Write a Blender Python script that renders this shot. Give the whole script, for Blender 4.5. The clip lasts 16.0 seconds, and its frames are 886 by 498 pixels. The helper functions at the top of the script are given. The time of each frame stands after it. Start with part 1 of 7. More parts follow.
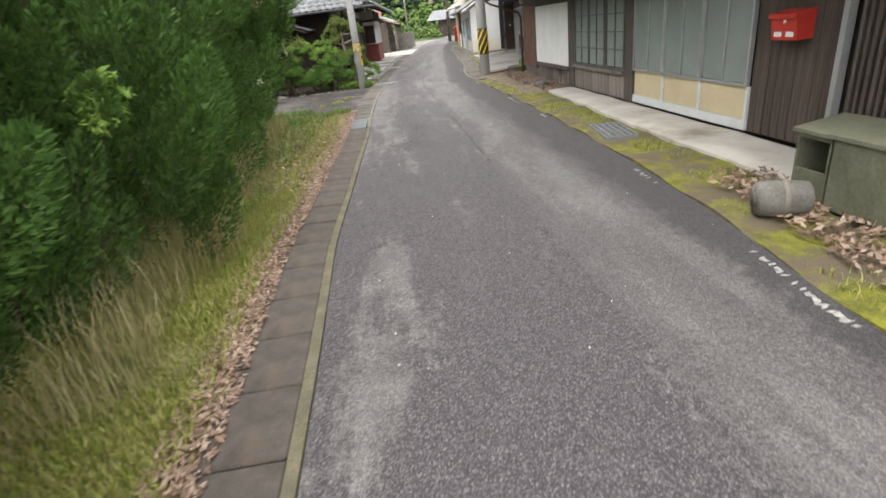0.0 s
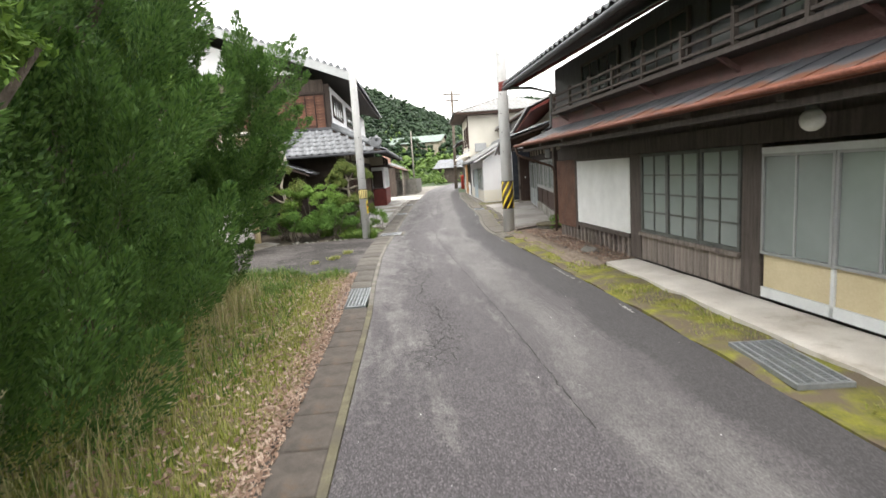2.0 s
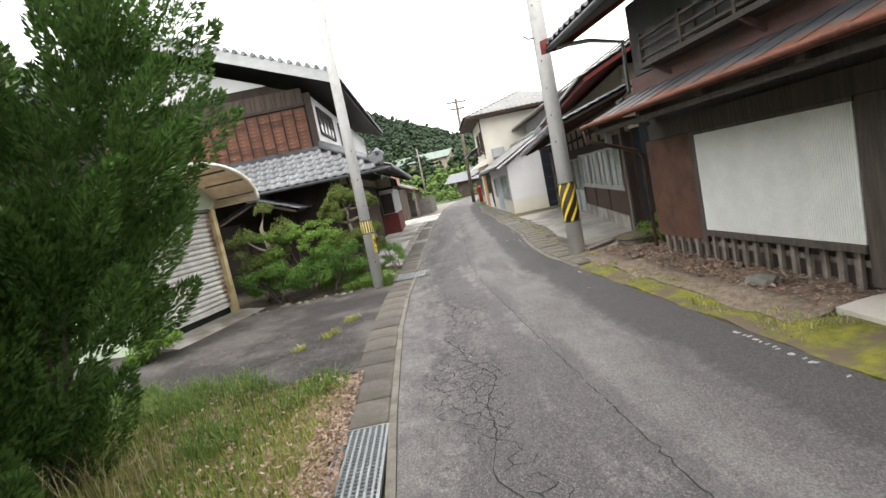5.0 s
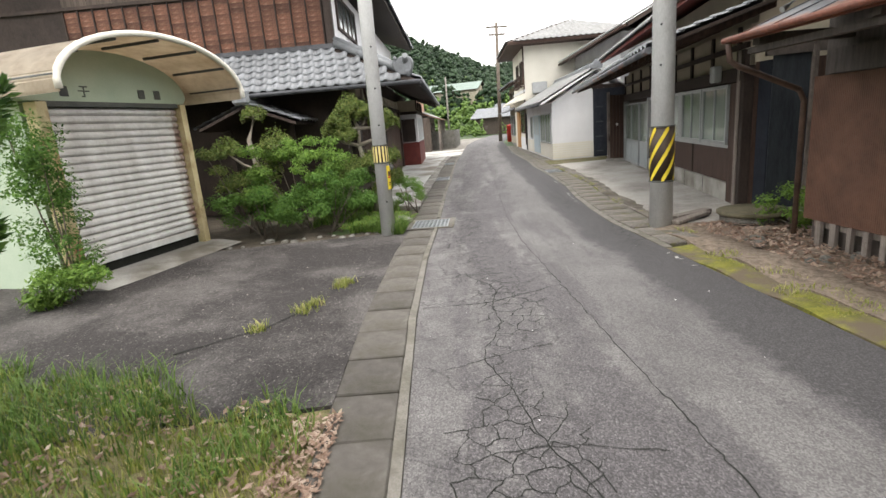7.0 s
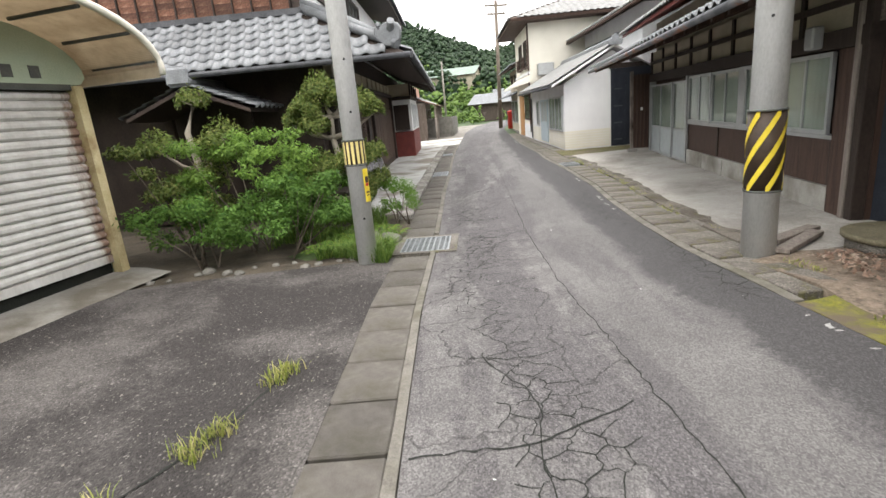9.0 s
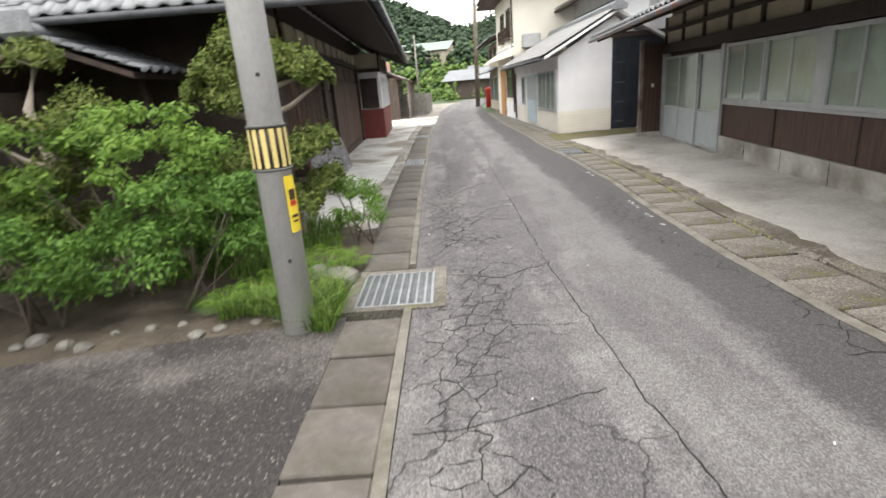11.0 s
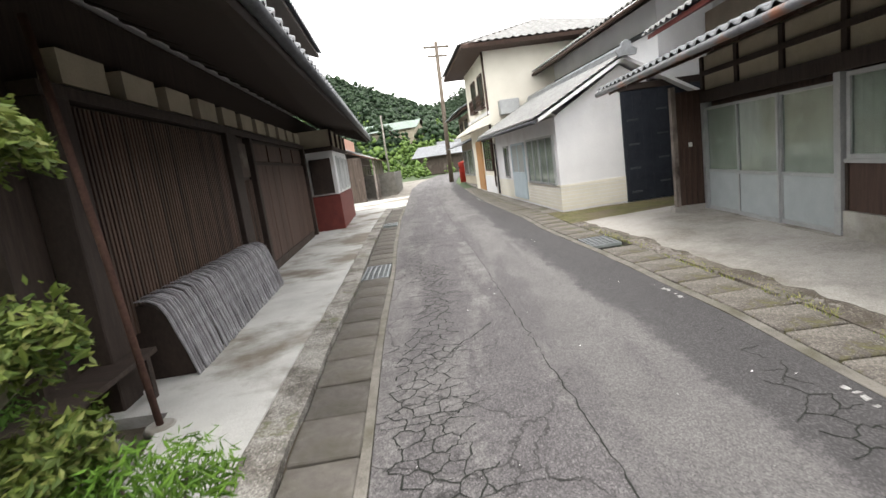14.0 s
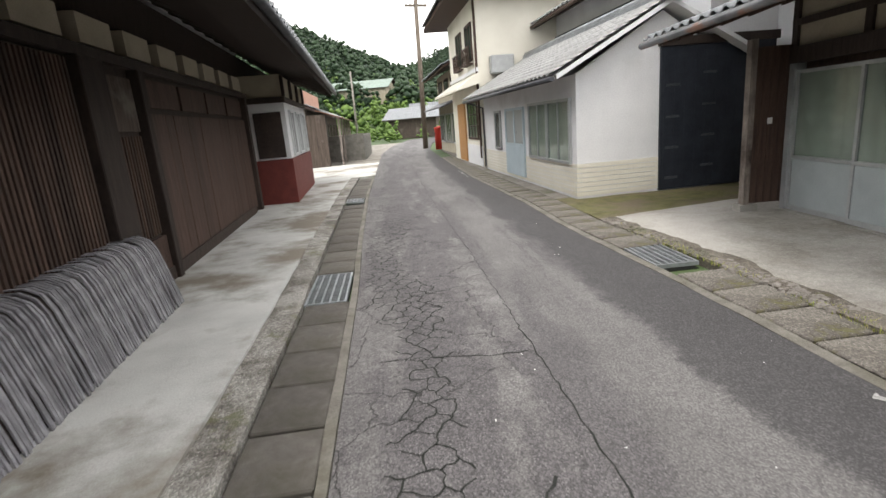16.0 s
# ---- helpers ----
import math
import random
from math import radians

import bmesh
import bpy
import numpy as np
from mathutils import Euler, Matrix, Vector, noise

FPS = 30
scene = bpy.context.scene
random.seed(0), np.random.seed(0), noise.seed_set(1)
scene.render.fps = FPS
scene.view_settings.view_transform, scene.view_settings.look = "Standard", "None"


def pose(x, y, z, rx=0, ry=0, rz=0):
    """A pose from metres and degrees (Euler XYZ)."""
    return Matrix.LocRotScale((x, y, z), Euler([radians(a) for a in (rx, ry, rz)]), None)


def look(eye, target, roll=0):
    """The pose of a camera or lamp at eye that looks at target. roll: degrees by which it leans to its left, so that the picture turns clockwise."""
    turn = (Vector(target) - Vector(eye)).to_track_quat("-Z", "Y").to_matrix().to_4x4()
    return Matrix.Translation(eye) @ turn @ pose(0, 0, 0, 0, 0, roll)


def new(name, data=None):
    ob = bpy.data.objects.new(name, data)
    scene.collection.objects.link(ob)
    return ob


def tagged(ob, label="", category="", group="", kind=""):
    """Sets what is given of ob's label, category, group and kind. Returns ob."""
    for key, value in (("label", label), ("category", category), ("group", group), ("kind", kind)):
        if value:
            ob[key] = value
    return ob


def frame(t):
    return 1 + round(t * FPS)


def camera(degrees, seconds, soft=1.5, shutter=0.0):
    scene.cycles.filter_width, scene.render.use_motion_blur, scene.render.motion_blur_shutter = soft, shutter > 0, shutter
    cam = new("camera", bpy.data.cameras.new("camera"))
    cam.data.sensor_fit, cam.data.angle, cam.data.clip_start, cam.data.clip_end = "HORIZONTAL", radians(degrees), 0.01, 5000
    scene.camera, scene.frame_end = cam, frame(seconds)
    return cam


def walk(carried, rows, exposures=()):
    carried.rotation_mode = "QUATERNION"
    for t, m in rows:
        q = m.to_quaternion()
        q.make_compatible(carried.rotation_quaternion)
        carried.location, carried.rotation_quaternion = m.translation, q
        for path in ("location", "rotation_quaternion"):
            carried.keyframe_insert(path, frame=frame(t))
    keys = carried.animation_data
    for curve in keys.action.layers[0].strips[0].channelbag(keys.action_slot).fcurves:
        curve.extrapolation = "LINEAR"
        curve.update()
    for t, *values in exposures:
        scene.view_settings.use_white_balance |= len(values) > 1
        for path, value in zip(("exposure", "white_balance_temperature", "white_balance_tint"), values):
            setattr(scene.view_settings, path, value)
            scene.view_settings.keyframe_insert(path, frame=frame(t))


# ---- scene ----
cam = camera(82.0, 16.0, 1.5, 0.2)
PATH = [
    (0, (-1.37, -0.191, 1.666), (-1.113, 1.623, 0.864), -7.3),
    (0.5, (-1.329, 0.631, 1.683), (-0.863, 2.41, 0.898), -1.7),
    (1, (-1.291, 1.439, 1.705), (-0.97, 3.254, 0.93), -6.8),
    (1.5, (-1.258, 2.248, 1.743), (-0.837, 4.084, 1.072), -2.3),
    (2, (-1.233, 3.022, 1.777), (-0.885, 4.969, 1.478), -4.1),
    (2.5, (-1.168, 3.756, 1.789), (-0.882, 5.722, 1.556), -0.7),
    (3, (-1.091, 4.483, 1.767), (-0.852, 6.442, 1.447), -5.6),
    (3.5, (-1.011, 5.205, 1.764), (-0.745, 7.167, 1.482), -2.5),
    (4, (-0.97, 5.867, 1.761), (-0.792, 7.834, 1.447), -6.8),
    (4.5, (-0.899, 6.538, 1.768), (-0.66, 8.503, 1.486), -4.1),
    (4.8, (-0.871, 6.928, 1.766), (-0.464, 8.854, 1.412), -7.1),
    (5, (-0.858, 7.183, 1.762), (-0.573, 9.15, 1.533), -11.7),
    (5.2, (-0.838, 7.444, 1.755), (-0.606, 9.399, 1.398), -5.7),
    (7.3, (-0.772, 10.131, 1.64), (-0.571, 12.052, 1.123), -4.8),
    (7.5, (-0.751, 10.378, 1.638), (-0.547, 12.278, 1.048), -5.5),
    (8, (-0.672, 10.976, 1.638), (-0.376, 12.883, 1.114), -5.3),
    (8.5, (-0.567, 11.537, 1.652), (-0.28, 13.443, 1.118), -6.1),
    (8.7, (-0.543, 11.755, 1.654), (-0.323, 13.676, 1.145), -6.0),
    (10.8, (-0.334, 14.27, 1.577), (-0.087, 16.152, 0.947), -2.2),
    (11, (-0.26, 14.548, 1.585), (0.042, 16.431, 0.984), -4.7),
    (11.5, (-0.045, 15.292, 1.6), (0.685, 17.101, 1.161), -7.8),
    (12, (0.098, 15.965, 1.583), (0.658, 17.802, 1.023), -8.4),
    (12.5, (0.221, 16.567, 1.551), (0.807, 18.406, 1.027), -5.3),
    (13, (0.327, 17.173, 1.555), (0.855, 18.995, 0.923), -5.8),
    (13.5, (0.399, 17.726, 1.559), (0.796, 19.588, 0.945), -6.1),
    (14, (0.501, 18.363, 1.574), (0.926, 20.288, 1.236), -8.0),
    (14.5, (0.616, 19.056, 1.586), (0.988, 20.97, 1.141), -4.2),
    (15, (0.689, 19.746, 1.589), (1.026, 21.688, 1.247), -5.9),
    (15.5, (0.8, 20.411, 1.579), (1.251, 22.302, 1.111), -4.9),
    (16, (0.911, 21.083, 1.582), (1.443, 22.95, 1.1), -4.8),
]
walk(cam, [(t, look(eye, target, roll)) for t, eye, target, roll in PATH], [(0, 1.3), (0.5, 1.55), (1.5, 1.55), (2.4, 1.22), (3, 1.1), (3.6, 1.22), (4.5, 1.3), (5, 1.16), (8.5, 1.31), (11, 1.45), (12, 1.2), (13.5, 1.47), (14.5, 1.25), (15, 1.27), (16, 1.13)])

# ---- world and sun: a bright overcast sky ----
world = bpy.data.worlds.new("sky")
scene.world = world
world.use_nodes = True
wn, wl = world.node_tree.nodes, world.node_tree.links
sky = wn.new("ShaderNodeTexSky")
sky.sky_type = "NISHITA"
sky.sun_disc = False
sky.sun_elevation, sky.sun_rotation = radians(58), radians(200)
sky.dust_density, sky.air_density = 3.0, 1.0
cloud = wn.new("ShaderNodeMix")
cloud.data_type = "RGBA"
cloud.inputs[0].default_value = 0.86
cloud.inputs[7].default_value = (14.1, 13.85, 13.65, 1)
wl.new(sky.outputs[0], cloud.inputs[6])
wl.new(cloud.outputs[2], wn["Background"].inputs["Color"])
wn["Background"].inputs["Strength"].default_value = 0.105
sun = new("sun", bpy.data.lights.new("sun", "SUN"))
sun.data.energy, sun.data.angle, sun.data.color = 1.0, radians(25), (1.0, 0.96, 0.9)
sun.matrix_world = look((3, 10, 30), (6, 20, 0))

# ---- materials ----
class G:
    """A small wrapper round a material's nodes."""

    def __init__(self, name):
        self.m = bpy.data.materials.new(name)
        self.m.use_nodes = True
        self.n, self.l = self.m.node_tree.nodes, self.m.node_tree.links
        self.b = self.n["Principled BSDF"]

    def node(self, kind, **sets):
        return self.n.new(kind)

    def link(self, a, b):
        self.l.new(a, b)

    def coords(self, kind="Object", scale=(1, 1, 1), rot=(0, 0, 0)):
        c = self.n.new("ShaderNodeTexCoord")
        p = self.n.new("ShaderNodeMapping")
        p.inputs["Scale"].default_value = scale
        p.inputs["Rotation"].default_value = rot
        self.l.new(c.outputs[kind], p.inputs[0])
        return p.outputs[0]

    def noise(self, vec, scale, detail=6, rough=0.6):
        t = self.n.new("ShaderNodeTexNoise")
        t.inputs["Scale"].default_value, t.inputs["Detail"].default_value, t.inputs["Roughness"].default_value = scale, detail, rough
        self.l.new(vec, t.inputs["Vector"])
        return t.outputs[0]

    def ramp(self, fac, stops):
        r = self.n.new("ShaderNodeValToRGB")
        while len(r.color_ramp.elements) < len(stops):
            r.color_ramp.elements.new(0.5)
        for e, (at, c) in zip(r.color_ramp.elements, stops):
            e.position = at
            e.color = (*c, 1) if not isinstance(c, (int, float)) else (c, c, c, 1)
        self.l.new(fac, r.inputs[0])
        return r.outputs[0]

    def mix(self, fac, a, b, how="MIX"):
        x = self.n.new("ShaderNodeMix")
        x.data_type, x.blend_type = "RGBA", how
        for sock, v in ((x.inputs[0], fac), (x.inputs[6], a), (x.inputs[7], b)):
            if isinstance(v, (int, float)):
                sock.default_value = v
            elif isinstance(v, tuple):
                sock.default_value = (*v, 1)
            else:
                self.l.new(v, sock)
        return x.outputs[2]

    def math(self, op, a, b=0.0):
        x = self.n.new("ShaderNodeMath")
        x.operation = op
        for sock, v in zip(x.inputs, (a, b)):
            if isinstance(v, (int, float)):
                sock.default_value = v
            else:
                self.l.new(v, sock)
        return x.outputs[0]

    def done(self, colour, rough=0.8, bump=None, depth=0.01, strength=0.6, metal=0.0, spec=0.4):
        for key, v in (("Base Color", colour), ("Roughness", rough), ("Metallic", metal), ("Specular IOR Level", spec)):
            if isinstance(v, tuple):
                self.b.inputs[key].default_value = (*v, 1)
            elif isinstance(v, (int, float)):
                self.b.inputs[key].default_value = v
            else:
                self.l.new(v, self.b.inputs[key])
        if bump is not None:
            k = self.n.new("ShaderNodeBump")
            k.inputs["Strength"].default_value, k.inputs["Distance"].default_value = strength, depth
            self.l.new(bump, k.inputs["Height"])
            self.l.new(k.outputs[0], self.b.inputs["Normal"])
        return self.m


def rough_mat(name, dark, light, scale=6, fine=60, stretch=(1, 1, 1), rough=0.85, depth=0.006, stain=None, stain_at=(0.55, 0.7), vary=0.0, metal=0.0, spec=0.3, coord="Object"):
    """Two-tone surface with grain, optional stains, and a little change from piece to piece."""
    g = G(name)
    v = g.coords(coord, stretch)
    big, small = g.noise(v, scale), g.noise(v, fine, 4)
    c = g.ramp(g.math("ADD", g.math("MULTIPLY", big, 0.6), g.math("MULTIPLY", small, 0.4)), [(0.35, dark), (0.65, light)])
    if stain:
        spots = g.ramp(g.noise(g.coords(coord), scale * 0.35, 8, 0.65), [(stain_at[0], 0.0), (stain_at[1], 1.0)])
        c = g.mix(spots, c, stain)
    if vary:
        info = g.n.new("ShaderNodeObjectInfo")
        c = g.mix(1.0, c, g.ramp(info.outputs["Random"], [(0.0, 1 - vary), (1.0, 1.0)]), "MULTIPLY")
    return g.done(c, rough, g.math("ADD", small, big), depth, 0.7, metal, spec)


def leaf_mat(name, dark, light, dry=None):
    g = G(name)
    geo = g.n.new("ShaderNodeNewGeometry")
    c = g.ramp(geo.outputs["Random Per Island"], [(0.0, dark), (0.6, light), (0.97, dry or light)])
    big = g.noise(g.coords(), 1.3, 3)
    c = g.mix(g.ramp(big, [(0.35, 0.0), (0.7, 0.6)]), c, tuple(0.55 * x for x in light))
    m = g.done(c, 0.55, spec=0.25)
    g.b.inputs["Transmission Weight"].default_value = 0.0
    g.b.inputs["Subsurface Weight"].default_value = 0.0
    tr = g.n.new("ShaderNodeBsdfTranslucent")
    g.link(c, tr.inputs[0])
    mx = g.n.new("ShaderNodeMixShader")
    mx.inputs[0].default_value = 0.3
    g.link(g.b.outputs[0], mx.inputs[1])
    g.link(tr.outputs[0], mx.inputs[2])
    g.link(mx.outputs[0], g.n["Material Output"].inputs[0])
    return m


def road_mat():
    """Old asphalt: smooth pale wheel tracks, coarse stripped patches of dark aggregate, a resurfaced strip beyond the joint,
    and map cracks. u runs across from the joint, v along."""
    g = G("asphalt")
    uv, ob = g.coords("UV"), g.coords("Object")
    sep = g.n.new("ShaderNodeSeparateXYZ")
    g.link(uv, sep.inputs[0])
    u, v = sep.outputs[0], sep.outputs[1]
    far_on = g.ramp(g.math("MULTIPLY", v, 0.025), [(0.2, 0.12), (0.28, 0.4), (0.4, 1.0)])
    near_on = g.ramp(g.math("MULTIPLY", v, 0.025), [(0.15, 1.0), (0.32, 0.0)])
    soft, fray, grit = g.noise(ob, 0.7, 8, 0.62), g.noise(ob, 11, 8, 0.75), g.noise(ob, 190, 2, 0.7)
    tracks = g.noise(g.coords("UV", (1.25, 0.22, 1)), 1.5, 8, 0.66)
    # smooth worn binder
    pale = g.ramp(g.noise(ob, 2.6, 8, 0.7), [(0.32, (0.086, 0.081, 0.081)), (0.52, (0.13, 0.123, 0.121)), (0.72, (0.19, 0.182, 0.178))])
    pale = g.mix(g.ramp(grit, [(0.3, 0.55), (0.62, 0.0)]), pale, (0.07, 0.066, 0.064))
    # coarse aggregate
    chips = g.n.new("ShaderNodeTexVoronoi")
    chips.inputs["Scale"].default_value = 120
    g.link(ob, chips.inputs["Vector"])
    lum = g.n.new("ShaderNodeRGBToBW")
    g.link(chips.outputs["Color"], lum.inputs[0])
    coarse = g.ramp(lum.outputs[0], [(0.2, (0.04, 0.036, 0.039)), (0.55, (0.074, 0.067, 0.071)), (0.8, (0.12, 0.111, 0.115)), (0.95, (0.2, 0.189, 0.192))])
    coarse = g.mix(g.ramp(chips.outputs["Distance"], [(0.5, 0.0), (0.8, 0.6)]), coarse, (0.03, 0.028, 0.029))
    gritty = g.ramp(lum.outputs[0], [(0.15, 0.45), (0.5, 0.95), (0.85, 1.65)])
    pale = g.mix(0.7, pale, gritty, "MULTIPLY")
    lane = g.math("ADD", g.ramp(g.math("ABSOLUTE", g.math("ADD", u, 0.5)), [(0.2, 0.1), (0.75, -0.02)]), g.math("MULTIPLY", near_on, 0.07))
    strip = g.math("ADD", g.math("ADD", tracks, lane), g.math("MULTIPLY", g.math("SUBTRACT", fray, 0.5), 0.42))
    rough_ = g.math("MULTIPLY", g.ramp(strip, [(0.5, 0.0), (0.57, 1.0)]), g.math("ADD", 0.66, g.math("MULTIPLY", near_on, 0.34)))
    base = g.mix(rough_, pale, coarse)
    # the resurfaced strip beyond the joint: even and pale, then a dark outer edge with frayed patches
    wob = g.math("ADD", g.math("ADD", u, g.math("MULTIPLY", g.math("SUBTRACT", soft, 0.5), 0.9)), g.math("MULTIPLY", g.math("SUBTRACT", fray, 0.5), 0.4))
    even = g.mix(g.ramp(grit, [(0.35, 0.5), (0.65, 0.0)]), g.ramp(soft, [(0.35, (0.105, 0.1, 0.098)), (0.65, (0.168, 0.161, 0.157))]), (0.06, 0.056, 0.055))
    track = g.math("ADD", g.math("ABSOLUTE", g.math("SUBTRACT", u, 0.45)), g.math("ADD", g.math("MULTIPLY", g.math("SUBTRACT", tracks, 0.5), 1.6), g.math("MULTIPLY", g.math("SUBTRACT", fray, 0.5), 0.5)))
    even = g.mix(g.ramp(track, [(0.22, 0.0), (0.42, 0.6)]), even, (0.072, 0.067, 0.069))
    even = g.mix(0.65, even, gritty, "MULTIPLY")
    even = g.mix(g.math("MULTIPLY", rough_, 0.4), even, coarse)
    base = g.mix(g.ramp(u, [(0.0, 0.0), (0.02, 0.85)]), base, even)
    dark = g.mix(g.ramp(lum.outputs[0], [(0.5, 0.0), (0.9, 0.6)]), (0.038, 0.0365, 0.037), (0.118, 0.112, 0.113))
    base = g.mix(g.ramp(g.math("MULTIPLY", wob, 0.4), [(0.34, 0.0), (0.385, 0.9)]), base, dark)
    # map cracks
    def shove(scale, amount, vec):
        tx = g.n.new("ShaderNodeTexNoise")
        tx.inputs["Scale"].default_value = scale
        g.link(uv, tx.inputs["Vector"])
        sc = g.n.new("ShaderNodeVectorMath")
        sc.operation = "SCALE"
        sc.inputs["Scale"].default_value = amount
        g.link(tx.outputs["Color"], sc.inputs[0])
        ad = g.n.new("ShaderNodeVectorMath")
        g.link(vec, ad.inputs[0])
        g.link(sc.outputs[0], ad.inputs[1])
        return ad.outputs[0]
    bent = shove(24, 0.05, shove(4, 0.3, uv))
    cells = g.n.new("ShaderNodeTexVoronoi")
    cells.feature = "DISTANCE_TO_EDGE"
    cells.inputs["Scale"].default_value = 5.4
    g.link(bent, cells.inputs["Vector"])
    patchy = g.noise(g.coords("UV", (1.2, 0.5, 1)), 1.1, 4)
    line = g.math("MULTIPLY", g.ramp(cells.outputs["Distance"], [(0.01, 1.0), (0.043, 0.0)]), g.ramp(fray, [(0.36, 0.25), (0.55, 1.0)]))
    left_band = g.math("MULTIPLY", g.ramp(g.math("ABSOLUTE", g.math("ADD", u, 0.72)), [(0.2, 1.0), (0.48, 0.0)]), g.ramp(patchy, [(0.38, 0.0), (0.48, 1.0)]))
    right_band = g.math("MULTIPLY", g.ramp(g.math("ABSOLUTE", g.math("SUBTRACT", u, 1.35)), [(0.15, 1.0), (0.4, 0.0)]), g.ramp(patchy, [(0.56, 0.0), (0.62, 1.0)]))
    band = g.math("MULTIPLY", g.math("MULTIPLY", g.math("MAXIMUM", left_band, right_band), far_on), 0.4)
    wide = g.n.new("ShaderNodeTexVoronoi")
    wide.feature = "DISTANCE_TO_EDGE"
    wide.inputs["Scale"].default_value = 1.15
    g.link(bent, wide.inputs["Vector"])
    long = g.math("MULTIPLY", g.ramp(wide.outputs["Distance"], [(0.003, 0.8), (0.009, 0.0)]), g.ramp(g.math("ADD", g.math("MULTIPLY", u, 0.5), patchy), [(0.35, 1.0), (0.6, 0.0)]))
    crack = g.math("MAXIMUM", g.math("MULTIPLY", line, band), g.math("MULTIPLY", long, far_on))
    crumb = g.math("MULTIPLY", g.math("MULTIPLY", g.ramp(cells.outputs["Distance"], [(0.05, 1.0), (0.22, 0.0)]), band), g.ramp(g.noise(ob, 4.5, 6, 0.7), [(0.52, 0.0), (0.62, 0.9)]))
    base = g.mix(g.math("MULTIPLY", crumb, 0.75), base, (0.04, 0.037, 0.037))
    base = g.mix(g.math("MULTIPLY", crack, 0.92), base, (0.016, 0.015, 0.014))
    hgt = g.math("SUBTRACT", g.math("ADD", g.math("MULTIPLY", grit, 0.5), g.math("MULTIPLY", g.math("MULTIPLY", chips.outputs["Distance"], -1.1), rough_)), g.math("MULTIPLY", crack, 2.0))
    return g.done(base, 0.8, hgt, 0.006, 0.7, spec=0.35)


def grit_mat(name, dark, pale, specks, patch=0.55, cut=(0.45, 0.56), moss=None, sand=0.9):
    """Rough old cement with frayed dark patches and visible sand."""
    g = G(name)
    ob = g.coords("Object")
    fray = g.noise(ob, 14, 8, 0.75)
    big = g.math("ADD", g.noise(ob, patch, 6, 0.6), g.math("MULTIPLY", g.math("SUBTRACT", fray, 0.5), 0.3))
    c = g.mix(g.ramp(big, [(cut[0], 0.0), (cut[1], 1.0)]), g.mix(g.noise(ob, 5, 6), pale, tuple(0.72 * x for x in pale)), g.mix(g.noise(ob, 5, 6), dark, tuple(0.6 * x for x in dark)))
    chips = g.n.new("ShaderNodeTexVoronoi")
    chips.inputs["Scale"].default_value = 95
    g.link(ob, chips.inputs["Vector"])
    lum = g.n.new("ShaderNodeRGBToBW")
    g.link(chips.outputs["Color"], lum.inputs[0])
    c = g.mix(sand, c, g.ramp(lum.outputs[0], [(0.15, 0.6), (0.5, 0.95), (0.85, 1.5)]), "MULTIPLY")
    c = g.mix(g.ramp(lum.outputs[0], [(0.84, 0.0), (0.9, 0.6)]), c, specks)
    if moss:
        c = g.mix(g.ramp(g.math("ADD", g.noise(ob, 1.6, 6, 0.7), g.math("MULTIPLY", fray, 0.2)), [(0.66, 0.0), (0.74, 0.8)]), c, moss)
    return g.done(c, 0.88, g.math("ADD", fray, g.math("MULTIPLY", chips.outputs["Distance"], -0.8)), 0.008, 0.9, spec=0.3)


def rust_roof_mat():
    g = G("rusty_sheet_roof")
    v = g.coords()
    n = g.noise(v, 2.2, 8, 0.65)
    sep = g.n.new("ShaderNodeSeparateXYZ")
    g.link(v, sep.inputs[0])
    low = g.math("MULTIPLY", g.math("SUBTRACT", 2.43, sep.outputs[2]), 1.6)
    c = g.ramp(g.math("ADD", n, g.math("MAXIMUM", low, -0.12)), [(0.4, (0.07, 0.073, 0.08)), (0.56, (0.14, 0.14, 0.15)), (0.66, (0.2, 0.095, 0.06)), (0.8, (0.24, 0.085, 0.045))])
    return g.done(c, 0.5, g.noise(v, 40), 0.003, 0.5, 0.2)


def shutter_mat():
    """Painted shutter with run-down rust at the end beside the jamb and faint grime."""
    g = G("pale_shutter")
    v = g.coords()
    sep = g.n.new("ShaderNodeSeparateXYZ")
    g.link(v, sep.inputs[0])
    c = g.ramp(g.noise(g.coords("Object", (1, 1, 0.3)), 5, 8, 0.7), [(0.3, (0.42, 0.405, 0.38)), (0.62, (0.62, 0.61, 0.585))])
    runs = g.noise(g.coords("Object", (1, 2.0, 0.35)), 3.0, 8, 0.7)
    rim = g.math("ADD", g.math("MULTIPLY", sep.outputs[1], 0.75), runs)
    c = g.mix(g.ramp(rim, [(0.27, 0.0), (0.46, 0.85)]), c, (0.17, 0.075, 0.035))
    return g.done(c, 0.5, g.noise(v, 50), 0.002, 0.4, spec=0.4)


def canopy_mat():
    """Sun-bleached corrugated plastic that lets daylight through."""
    g = G("tan_corrugated_plastic")
    w = g.n.new("ShaderNodeTexWave")
    w.bands_direction = "Y"
    w.inputs["Scale"].default_value = 26.0
    g.link(g.coords(), w.inputs["Vector"])
    c = g.ramp(g.noise(g.coords(), 3, 8, 0.65), [(0.35, (0.46, 0.38, 0.28)), (0.65, (0.66, 0.58, 0.46))])
    m = g.done(c, 0.5, w.outputs[0], 0.01, 1.0)
    tr, mx = g.n.new("ShaderNodeBsdfTranslucent"), g.n.new("ShaderNodeMixShader")
    g.link(c, tr.inputs[0])
    mx.inputs[0].default_value = 0.5
    g.link(g.b.outputs[0], mx.inputs[1])
    g.link(tr.outputs[0], mx.inputs[2])
    g.link(mx.outputs[0], g.n["Material Output"].inputs[0])
    return m


